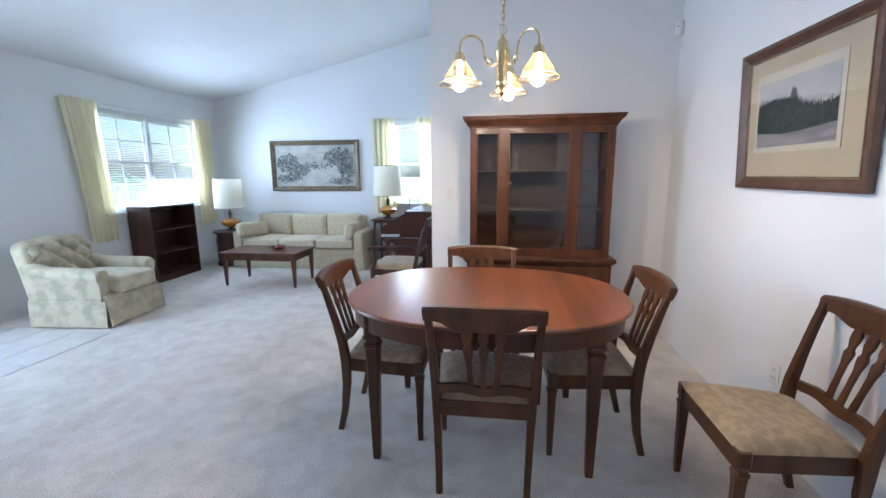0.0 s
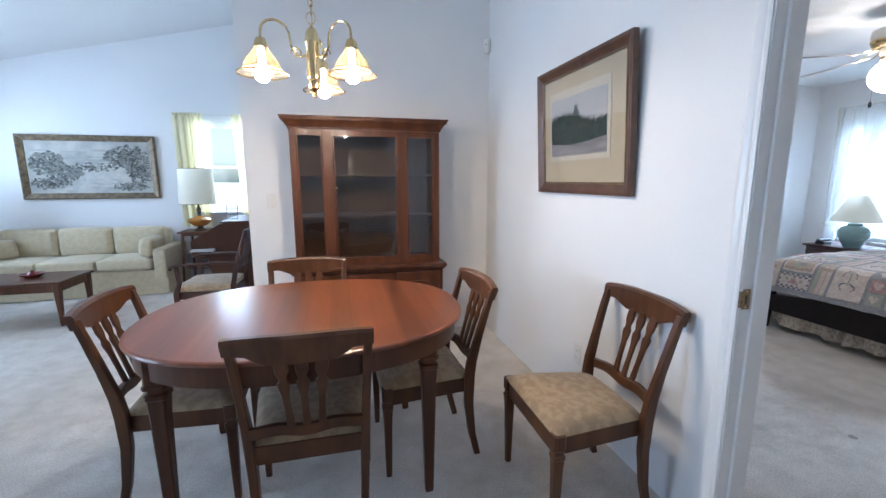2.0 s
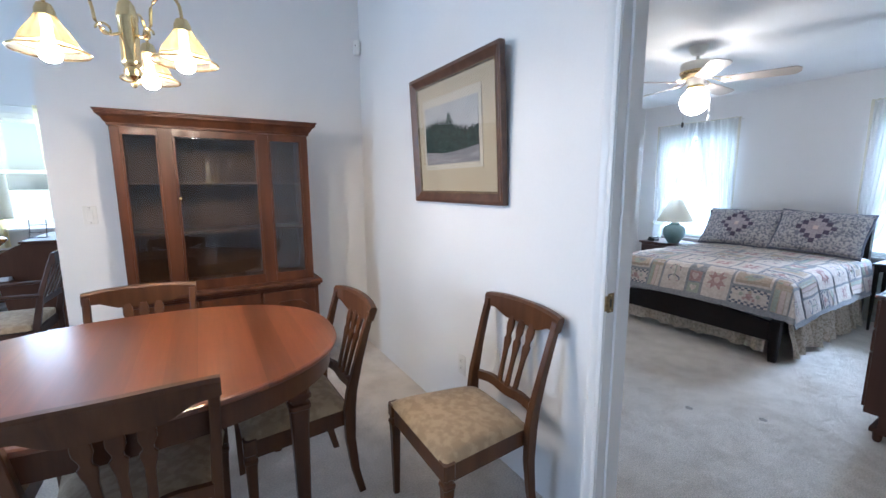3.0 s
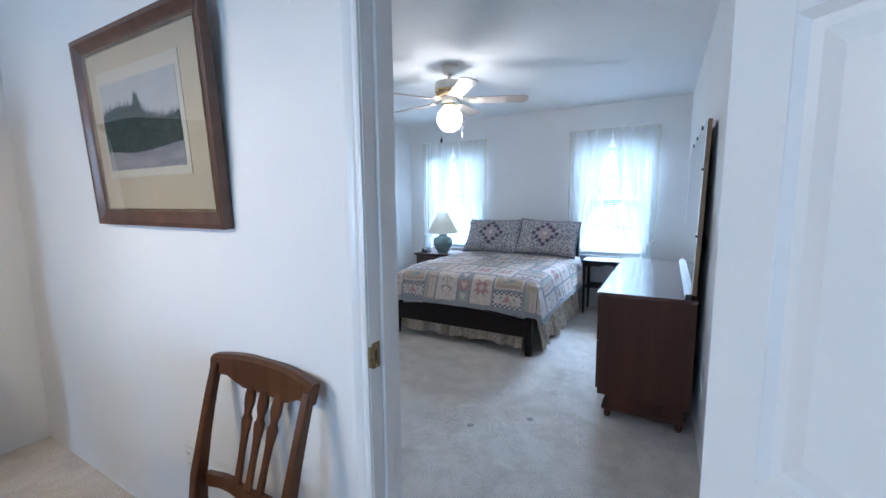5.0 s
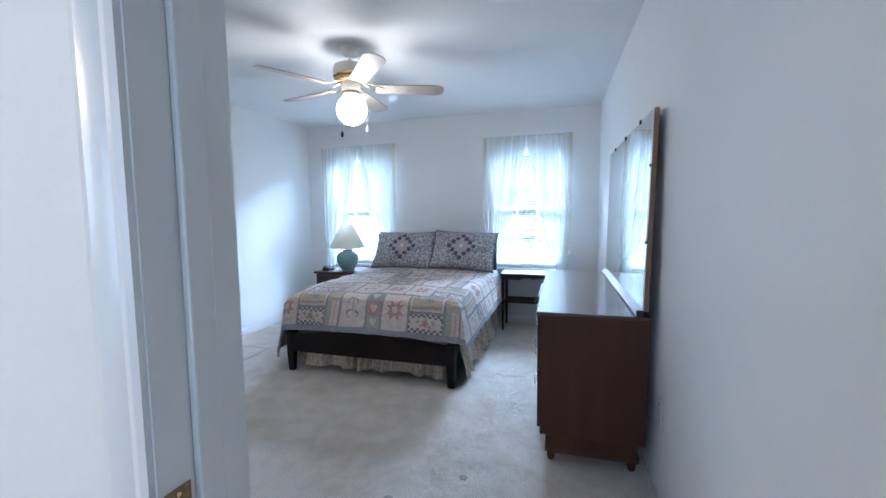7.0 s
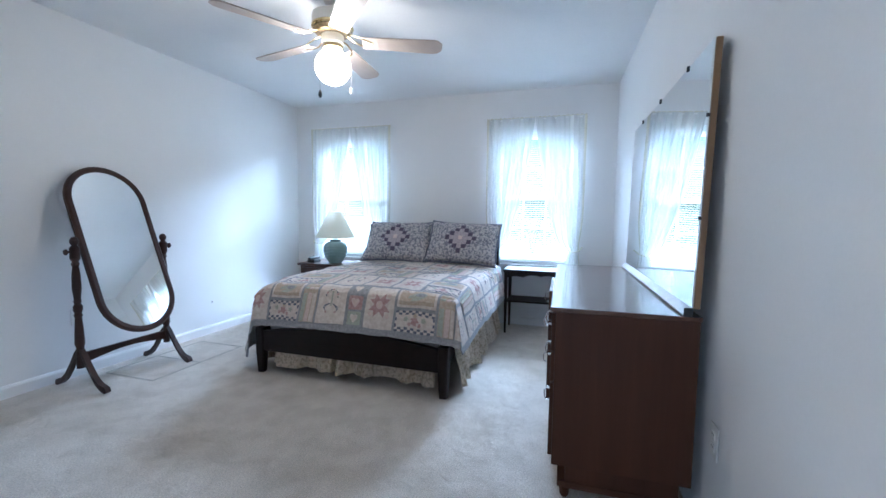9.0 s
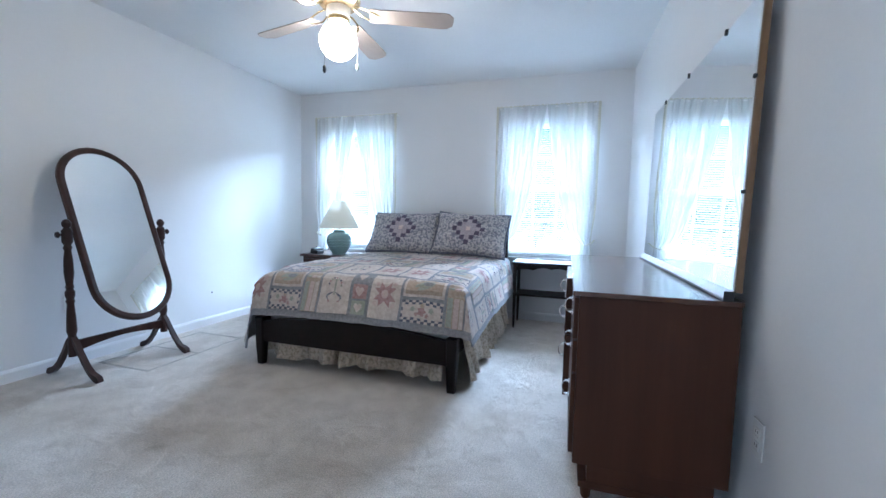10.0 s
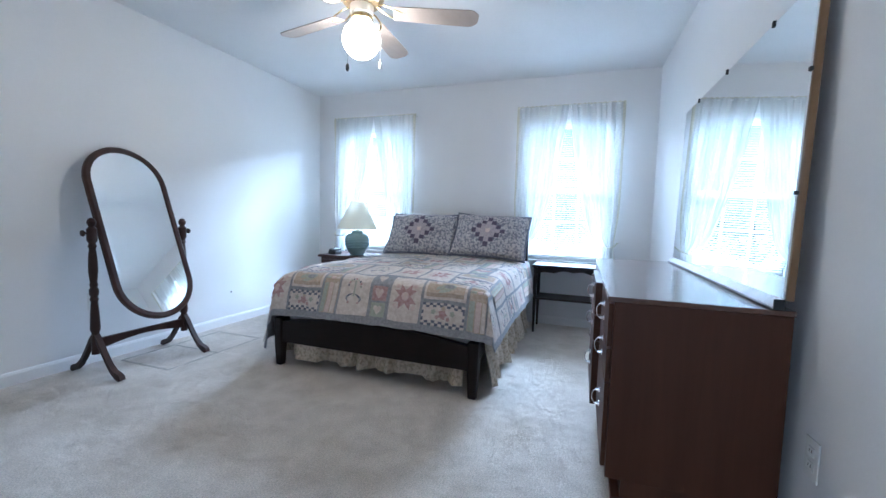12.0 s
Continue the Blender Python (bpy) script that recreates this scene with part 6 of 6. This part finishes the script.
def dresser():
    x0, x1, y0, y1 = 3.325, 4.90, 0.585, 1.100
    d = thing("dresser", SKEW, "long low dark mahogany dresser with chrome handles", "dresser")
    part("body", B(x0, x1, y0, y1 - 0.02, 0.165, 0.782, bev=0.003), DRESSER, d)
    part("top", B(x0 - 0.002, x1 + 0.002, y0 - 0.004, y1 + 0.002, 0.782, 0.80, bev=0.003), DRESSTOP, d, "polished dresser top")
    part("plinth", B(x0 + 0.035, x1 - 0.035, y0 + 0.03, y1 - 0.075, 0.055, 0.165), DRESSER, d, "dark recessed plinth")
    part("base_rail", B(x0 + 0.03, x1 - 0.03, y0 + 0.02, y1 - 0.045, 0.06, 0.085, bev=0.003), DRESSER, d)
    for x in (x0 + 0.07, (x0 + x1) / 2, x1 - 0.07):
        for y in (y0 + 0.05, y1 - 0.075):
            part("foot", lathe(bmesh.new(), [(0.012, 0.0), (0.018, 0.01), (0.022, 0.055), (0.02, 0.06)], 12, (x, y, 0)), DRESSER, d)
    cw = (x1 - x0 - 0.04) / 3
    for c in range(3):
        a = x0 + 0.02 + c * cw
        out = 0.028 if c == 1 else 0.0
        for r in range(3):
            z0, zh = ((0.185, 0.305), (0.492, 0.122), (0.616, 0.156))[r]
            dr = part("drawer", B(a + 0.006, a + cw - 0.006, y1 - 0.02, y1 - 0.004 + out, z0 + 0.004, z0 + zh - 0.002, bev=0.003), DRESSER, d)
            for hx in (0.5,):
                cx, cz = a + cw * hx, z0 + zh / 2
                bm = bmesh.new()
                tube(bm, [(cx, y1 + out + 0.008 + 0.017 * math.sin(t), cz + 0.029 * math.cos(t)) for t in [math.pi * k / 10 for k in range(11)]], 0.003, 8)
                h = part("handle", bm, CHROME, dr, "bright chrome pull")
                for s in (-1, 1):
                    bm = lathe(bmesh.new(), [(0.012, 0), (0.011, 0.004), (0.006, 0.007), (0.005, 0.018)], 14)
                    bmesh.ops.transform(bm, matrix=Matrix.Translation((cx, y1 + out - 0.005, cz + s * 0.029)) @ pose(0, 0, 0, -90), verts=bm.verts)
                    part("rosette", bm, CHROME, h)


dresser()


LEDGE = material("pale_ledge", (0.40, 0.39, 0.41), 0.35, second=(0.32, 0.31, 0.33), scale=20, fine=0.04)


def dresser_mirror():
    """Leans back a little on the wall above the dresser."""
    d = thing("dresser_mirror", Matrix.Translation((3.325, 0.0, 0)) @ pose(0, 0.590, 0.80, 0, 0, 1.2) @ pose(-3.325, 0, 0) @ pose(0, 0, 0, 1.2), "wide frameless dresser mirror with wooden edge and clips", "mirror")
    x0, x1, h = 3.315, 4.86, 0.955
    part("backing_board", B(x0, x1, -0.021, 0.0, 0.03, h, bev=0.003), MIRRORBACK, d)
    part("mirror_glass", B(x0 + 0.006, x1 - 0.006, 0.0005, 0.006, 0.035, h - 0.004), MIRROR, d, "clear silvered glass", smooth=False)
    part("ledge", prism(bmesh.new(), [(0.0065, 0.004), (0.030, 0.002), (0.032, 0.010), (0.022, 0.018), (0.0065, 0.034)], x0, x1, "x"), LEDGE, d, "pale bevelled lower ledge")
    part("end_cap", B(x0 - 0.005, x0 - 0.0005, 0.002, 0.032, 0.002, 0.034, bev=0.002), DARK, d)
    for x in (x0 + 0.30, x0 + 0.78, x0 + 1.25):
        part("clip", B(x - 0.006, x + 0.006, 0.0, 0.011, h - 0.016, h + 0.006, bev=0.002), DARK, d)
    for z in (0.35, 0.70):
        part("clip", B(x0 - 0.003, x0 + 0.010, 0.0, 0.010, z - 0.006, z + 0.006, bev=0.002), DARK, d)


dresser_mirror()


def cheval_mirror():
    d = thing("cheval_mirror", pose(3.765, 4.01, 0), "dark wooden oval standing mirror tilted back on turned posts", "mirror")
    px = 0.295
    for s in (-1, 1):
        prof = [(0.0, 0.14), (0.022, 0.14), (0.023, 0.24), (0.016, 0.26), (0.020, 0.275), (0.026, 0.30), (0.022, 0.40), (0.017, 0.47), (0.023, 0.485), (0.017, 0.50), (0.024, 0.52), (0.024, 0.545), (0.016, 0.56), (0.021, 0.575), (0.017, 0.59), (0.024, 0.66), (0.022, 0.74), (0.016, 0.80), (0.022, 0.815), (0.016, 0.83), (0.026, 0.85), (0.026, 0.92), (0.014, 0.935), (0.022, 0.95), (0.024, 0.965), (0.014, 0.985), (0.0, 0.99)]
        part("post", lathe(bmesh.new(), [(r * 1.04, z) for r, z in prof], 16, (s * px, 0, 0)), CHEVALWOOD, d)
        for e in (-1, 1):
            bm = bmesh.new()
            path = [(0.02, 0.24, 0.028), (0.05, 0.20, 0.036), (0.09, 0.135, 0.032), (0.14, 0.068, 0.026), (0.18, 0.034, 0.022), (0.212, 0.024, 0.024), (0.235, 0.022, 0.014)]
            loft(bm, [[(s * px - 0.016, e * (y - 0.3 * h), z + h), (s * px + 0.016, e * (y - 0.3 * h), z + h), (s * px + 0.016, e * (y + 0.3 * h), max(0.0, z - h)), (s * px - 0.016, e * (y + 0.3 * h), max(0.0, z - h))] for y, z, h in path])
            part("foot", bm, CHEVALWOOD, d, angle=50)
        bm = lathe(bmesh.new(), [(0.0, 0.0), (0.018, 0.004), (0.020, 0.012), (0.008, 0.02), (0.008, 0.06)], 12)
        bmesh.ops.transform(bm, matrix=Matrix.Translation((s * (px + 0.058), 0, 0.895)) @ pose(0, 0, 0, 0, -90 * s), verts=bm.verts)
        part("knob", bm, CHEVALWOOD, d)
    n = 20
    bm = bmesh.new()
    loft(bm, [[(x, -0.010, 0.165 + k), (x, 0.010, 0.165 + k), (x, 0.010, 0.235), (x, -0.010, 0.235)] for x, k in [(-px + 0.01 + (2 * px - 0.02) * i / n, 0.035 * math.sin(math.pi * i / n)) for i in range(n + 1)]])
    part("stretcher", bm, CHEVALWOOD, d)
    tilt = Matrix.Translation((0, 0, 0.895)) @ pose(0, 0, 0, -20.5)

    def stadium(hw, hh, y, m=24):
        r = hw
        pts = [(r * math.cos(math.pi * i / m), (hh - r) + r * math.sin(math.pi * i / m)) for i in range(m + 1)]
        pts += [(-r * math.cos(math.pi * i / m), -(hh - r) - r * math.sin(math.pi * i / m)) for i in range(m + 1)]
        return [tilt @ Vector((x, y, z)) for x, z in pts]

    bm = bmesh.new()
    loft(bm, [stadium(0.222, 0.565, -0.010), stadium(0.228, 0.571, -0.016), stadium(0.250, 0.593, -0.018), stadium(0.262, 0.605, -0.008), stadium(0.262, 0.605, 0.010), stadium(0.222, 0.565, 0.012), stadium(0.222, 0.565, -0.010)], cap=False)
    part("oval_frame", bm, CHEVALWOOD, d, "dark oval wooden rim")
    bm = bmesh.new()
    loft(bm, [stadium(0.2225, 0.5655, -0.006), stadium(0.2225, 0.5655, 0.004)])
    part("mirror_glass", bm, MIRROR, d, "clear oval mirror glass", smooth=False)


cheval_mirror()


def ceiling_fan():
    d = thing("ceiling_fan", pose(3.92, 2.41, 0), "white five-blade ceiling fan with brass trim and lit globe", "ceiling fan")
    part("canopy", lathe(bmesh.new(), [(0.070, BED_H), (0.070, 2.447), (0.062, 2.43), (0.046, 2.40), (0.024, 2.388), (0.0, 2.386)], 28), WHITEPAINT, d)
    part("downrod", lathe(bmesh.new(), [(0.0135, 2.39), (0.0135, 2.342), (0.03, 2.337)], 14), WHITEPAINT, d)
    part("motor", lathe(bmesh.new(), [(0.02, 2.342), (0.10, 2.338), (0.116, 2.33), (0.120, 2.31), (0.120, 2.262), (0.112, 2.248), (0.07, 2.246)], 36), WHITEPAINT, d)
    part("brass_band", lathe(bmesh.new(), [(0.1205, 2.268), (0.123, 2.264), (0.123, 2.256), (0.1145, 2.248)], 36), BRASS, d)
    part("vent_ring", lathe(bmesh.new(), [(0.112, 2.249), (0.115, 2.240), (0.100, 2.224), (0.066, 2.214)], 36), OLDBRASS, d, "pierced brass vent ring")
    # The ring is uncut; dark plates on it colour in the shaded openings.
    for k in range(14):
        bm = prism(bmesh.new(), [(0.074, -0.005), (0.106, -0.012), (0.110, 0.0), (0.106, 0.012), (0.074, 0.005)], -0.003, 0.003, "z")
        bmesh.ops.transform(bm, matrix=pose(0, 0, 0, 0, 0, 360 / 14 * k) @ pose(0, 0, 2.192, 0, -20.5), verts=bm.verts)
        part("vent_slot", bm, DARK, d)
    part("switch_housing", lathe(bmesh.new(), [(0.064, 2.220), (0.066, 2.20), (0.062, 2.166), (0.050, 2.158), (0.0, 2.157)], 28), WHITEPAINT, d)
    part("globe_fitter", lathe(bmesh.new(), [(0.050, 2.160), (0.060, 2.156), (0.061, 2.136), (0.055, 2.132)], 28), BRASS, d)
    prof = [(0.055, 2.134)] + [(0.105 * math.sin(radians(a)), 2.033 + 0.105 * math.cos(radians(a))) for a in range(32, 181, 8)]
    part("globe", lathe(bmesh.new(), prof, 36), GLOBE, d, "lit white glass globe", angle=60)
    for k in range(5):
        m = pose(0, 0, 0, 0, 0, 6.0 + 72 * k)
        outline = [(0.175, -0.050), (0.185, -0.055), (0.60, -0.068), (0.628, -0.062), (0.656, -0.034), (0.658, 0.0), (0.656, 0.034), (0.628, 0.062), (0.60, 0.068), (0.185, 0.055), (0.175, 0.050)]
        bm = prism(bmesh.new(), outline, -0.003, 0.003, "z")
        bmesh.ops.transform(bm, matrix=m @ pose(0, 0, 2.184, -11), verts=bm.verts)
        b = part("blade", bm, BLADE, d, "pale wood-grain blade", smooth=False)
        for s in (-1, 1):
            bm = bmesh.new()
            tube(bm, [(0.085, s * 0.010, 2.222), (0.12, s * 0.036, 2.206), (0.165, s * 0.044, 2.188), (0.205, s * 0.030, 2.182), (0.235, s * 0.004, 2.181)], 0.006, 8, 0.6)
            bmesh.ops.transform(bm, matrix=m @ Matrix.Translation((0, 0, 2.19)) @ pose(0, 0, 0, -7) @ Matrix.Translation((0, 0, -2.19)), verts=bm.verts)
            part("bracket", bm, BRASS, b)
    for x, y, z, mat in ((-0.078, 0.012, 1.868, DARK), (0.043, -0.062, 1.925, PLASTIC)):
        bm = bmesh.new()
        tube(bm, [(x * 0.8, y * 0.8, 2.17), (x, y, 2.155), (x * 1.3, y * 1.3, 2.10), (x * 1.42, y * 1.42, 2.03), (x * 1.42, y * 1.42, z)], 0.0008, 6)
        c = part("pull_chain", bm, PLASTIC if mat is PLASTIC else BRONZE, d)
        part("fob", lathe(bmesh.new(), [(0.003, 0.0), (0.009, -0.012), (0.010, -0.03), (0.006, -0.042), (0.0, -0.044)], 12, (x * 1.42, y * 1.42, z)), mat, c)


ceiling_fan()


def blinds(y0, y1, z0, z1, x, group, cloth):
    d = thing("window_blind", Matrix(), "white horizontal mini blind with open slats in the window", "blind", group)
    part("head_rail", B(x - 0.014, x + 0.014, y0 + 0.008, y1 - 0.008, z1 - 0.03, z1 - 0.003, bev=0.003), cloth, d)
    part("bottom_rail", B(x - 0.011, x + 0.011, y0 + 0.01, y1 - 0.01, z0 + 0.006, z0 + 0.018, bev=0.003), cloth, d)
    verts, faces = [], []
    z = z0 + 0.035
    while z < z1 - 0.035:
        i = len(verts)
        for t, h in ((-0.010, -0.0035), (-0.004, -0.0003), (0.004, 0.0012), (0.010, 0.0015)):
            verts += [(x + t, y0 + 0.01, z + h), (x + t, y1 - 0.01, z + h)]
        for k in range(3):
            faces.append((i + 2 * k, i + 2 * k + 1, i + 2 * k + 3, i + 2 * k + 2))
        z += 0.0215
    me = bpy.data.meshes.new("slats")
    me.from_pydata(verts, [], faces)
    me.materials.append(cloth)
    s = new("slats", me)
    s.parent = d
    tagged(s, "thin white slats", kind="stuff")
    for y in (y0 + 0.15, y1 - 0.15):
        bm = bmesh.new()
        tube(bm, [(x - 0.012, y, z0 + 0.01), (x - 0.012, y, z1 - 0.02)], 0.001, 5)
        part("ladder_cord", bm, cloth, d)


blinds(*WIN_B1, BED_E + 0.022, "bedroom blinds", BLIND)
blinds(*WIN_B2, BED_E + 0.022, "bedroom blinds", BLIND)
blinds(*WIN_W, WEST - 0.022, "living room blinds", BRIGHTBLIND)


def sheer_pair(y0, y1, zt, label):
    """Two tied-back sheer panels gathered on one rod, y0 < y1."""
    xf = BED_E - 0.055
    r = thing("curtain_rod", Matrix(), "white curtain rod with gathered sheer heading above it", "curtain rod")
    bm = bmesh.new()
    tube(bm, [(BED_E - 0.002, y0, zt), (xf, y0, zt), (xf, y1, zt), (BED_E - 0.002, y1, zt)], 0.006, 8)
    part("bar", bm, PLASTIC, r)
    tie, mid = 0.82, (y0 + y1) / 2
    for s in (1, -1):
        outer = y1 if s > 0 else y0
        d = thing("sheer_curtain", Matrix(), label, "curtain", "bedroom sheers")
        W = (y1 - y0) / 2 - 0.004

        def edge(z):
            if z >= tie:
                k = (z - tie) / (zt - tie)
                return 0.115 + (W - 0.115) * (k ** 0.44)
            k = (tie - z) / (tie - 0.62)
            return 0.115 + 0.03 * min(1, k * 1.6) ** 0.7

        def f(u, v, lift=0.0):
            z = 0.62 + (zt + 0.012 - 0.62) * v
            w = edge(z)
            start = 0.035 * math.exp(-((z - tie) / 0.22) ** 2)
            w -= start * 0.5
            folds = 0.013 * math.sin(u * 6.283 * 4.3 + 1.2 * math.sin(v * 4) + s) + 0.007 * math.sin(u * 6.283 * 9.7 + 2 * v) + 0.003 * math.sin(u * 6.283 * 21 + 3 * v)
            folds *= 0.5 + 0.7 * min(1, W / w / 3)
            return (xf - 0.012 + folds - lift, outer - s * (start + w * u), z)

        part("panel", sheet(bmesh.new(), f, 70, 44), SHEER, d, "thin white sheer panel")

        def edge_strip(u, v):
            return f(0.975 + 0.025 * u, v, 0.002)

        part("hem", sheet(bmesh.new(), edge_strip, 2, 44), SHEER, d)

        def side(u, v):
            return f(-0.005 + 0.05 * u, v, 0.002)

        part("side_hem", sheet(bmesh.new(), side, 3, 44), SHEERHEM, d, "cream folded side edge")

        def head(u, v):
            return (xf + (0.008 if v < 0.5 else -0.008) * math.cos((v - 0.5) * 2) + 0.006 * math.sin(u * 6.283 * 16), outer - s * W * u, zt + 0.004 + 0.022 * v * (0.85 + 0.15 * math.sin(u * 6.283 * 11 + 1) + 0.1 * math.sin(u * 6.283 * 29)))

        part("heading", sheet(bmesh.new(), head, 90, 3), SHEERHEM, d)
        bm = bmesh.new()
        tube(bm, [(BED_E - 0.004, outer - s * 0.0, tie + 0.03), (xf - 0.035, outer - s * 0.03, tie), (xf - 0.035, outer - s * 0.09, tie - 0.02), (xf + 0.02, outer - s * 0.10, tie - 0.005)], 0.010, 8, 0.5)
        part("tie_back", bm, SHEERHEM, d, "cream tie-back")


sheer_pair(2.995, 4.035, 2.15, "white sheer curtain tied back beside the bedside lamp")
sheer_pair(0.895, 1.885, 2.145, "white sheer curtain tied back beside the bed")

# carpet dents and the imprint of a piece of furniture that has been moved
# Darker copies of the carpet colour carry the shade of the pressed hollows.
FLATPILE = material("flattened_pile_shade", (0.56, 0.52, 0.47), 0.95, second=(0.44, 0.405, 0.36), scale=9, fine=0.2, fine_scale=260, bump=0.6, bump_scale=230, contrast=(0.42, 0.58))
DENT = material("pressed_carpet_shade", (0.45, 0.42, 0.38), 0.95, second=(0.34, 0.31, 0.28), scale=20, fine=0.15, fine_scale=260, bump=0.6, bump_scale=230)
for x, y, a in ((3.11, 1.405, 0.3), (2.87, 1.70, 1.1)):
    d = thing("carpet_dent", pose(x, y, 0.0, 0, 0, 57 * a), "small dent pressed into the carpet", "carpet dent", "carpet dents")
    part("dent", lathe(bmesh.new(), [(0.0, 0.0012), (0.010, 0.0016), (0.015, 0.003), (0.019, 0.0015), (0.021, 0.0)], 14), DENT, d)
imprint = thing("carpet_imprint", pose(4.10, 3.93, 0), "rectangular imprint of moved furniture in the carpet", "carpet imprint")
for x0, x1, y0, y1 in ((-0.40, 0.40, -0.23, -0.215), (-0.40, 0.40, 0.215, 0.23), (-0.40, -0.385, -0.215, 0.215), (0.385, 0.40, -0.215, 0.215), (-0.02, -0.008, -0.215, 0.215)):
    part("pressed_line", B(x0, x1, y0, y1, -0.002, 0.0025, bev=0.001), FLATPILE, imprint)
nail = thing("wall_nail", pose(4.75, BED_N, 0.30), "tiny dark nail in the white wall", "nail")
part("head", lathe(bmesh.new(), [(0.006, -0.006), (0.007, 0.0), (0.005, 0.004), (0.0, 0.005)], 10), DARK, nail)
for v in nail.children[0].data.vertices:
    v.co = (v.co.x, -v.co.z - 0.006 + 0.005, v.co.y)

# ---- outdoors, seen dimly through the windows ----
LAWN = material("lawn", (0.32, 0.34, 0.24), 0.9, second=(0.24, 0.27, 0.17), scale=2, fine=0.2, fine_scale=60)
LEAF = material("shrub_leaf", (0.16, 0.21, 0.13), 0.5, second=(0.12, 0.16, 0.09), scale=12, fine=0.15)
bm = bmesh.new()
for x0, x1, y0, y1 in ((-400, WEST - WALL, -400, 400), (BED_E + WALL, 400, -400, 400), (WEST - WALL, BED_E + WALL, NORTH + WALL, 400), (WEST - WALL, BED_E + WALL, -400, SOUTH - WALL)):
    vs = [bm.verts.new(p) for p in ((x0, y0, -0.25), (x1, y0, -0.25), (x1, y1, -0.25), (x0, y1, -0.25))]
    bm.faces.new(vs)
tagged(part("ground", bm, LAWN, smooth=False), "mown lawn round the house", "ground", kind="structure")


def shrub(x, y, h, r, seed):
    d = thing("shrub", pose(x, y, -0.25), "leafy green shrub on the lawn outside", "shrub", "garden shrubs")
    rng = random.Random(seed)
    bm = bmesh.new()
    for k in range(5):
        a = 6.283 * k / 5 + rng.uniform(-0.3, 0.3)
        tube(bm, [(0, 0, 0), (0.2 * r * math.cos(a), 0.2 * r * math.sin(a), h * 0.4), (0.55 * r * math.cos(a), 0.55 * r * math.sin(a), h * 0.8)], 0.03, 6)
    part("stems", bm, WALNUT, d)
    verts, faces = [], []
    for k in range(4600):
        a, u, q = rng.uniform(0, 6.283), rng.uniform(-1, 1), rng.uniform(0.45, 1.05) ** 0.6
        s = math.sqrt(1 - u * u)
        c = Vector((r * q * s * math.cos(a), r * q * s * math.sin(a), h * 0.58 + h * 0.42 * u * q))
        e1 = Vector((rng.uniform(-1, 1), rng.uniform(-1, 1), rng.uniform(-1, 1))).normalized() * 0.065
        e2 = e1.cross(Vector((rng.uniform(-1, 1), rng.uniform(-1, 1), 1))).normalized() * 0.03
        i = len(verts)
        verts += [c - e1, c + e2, c + e1, c - e2]
        faces.append((i, i + 1, i + 2, i + 3))
    me = bpy.data.meshes.new("leaves")
    me.from_pydata([tuple(v) for v in verts], [], faces)
    me.materials.append(LEAF)
    o = new("leaves", me)
    o.parent = d
    tagged(o, "small green leaves", kind="stuff")


for k, (x, y, h, r) in enumerate(((BED_E + 11.0, 5.6, 2.2, 2.0), (BED_E + 12.0, 2.4, 2.0, 1.9), (BED_E + 11.0, -0.6, 2.3, 2.0), (WEST - 12.0, 8.5, 1.9, 1.6), (WEST - 15.0, 12.5, 2.2, 2.0), (WEST - 13.0, 16.5, 1.9, 1.8))):
    shrub(x, y, h, r, k)
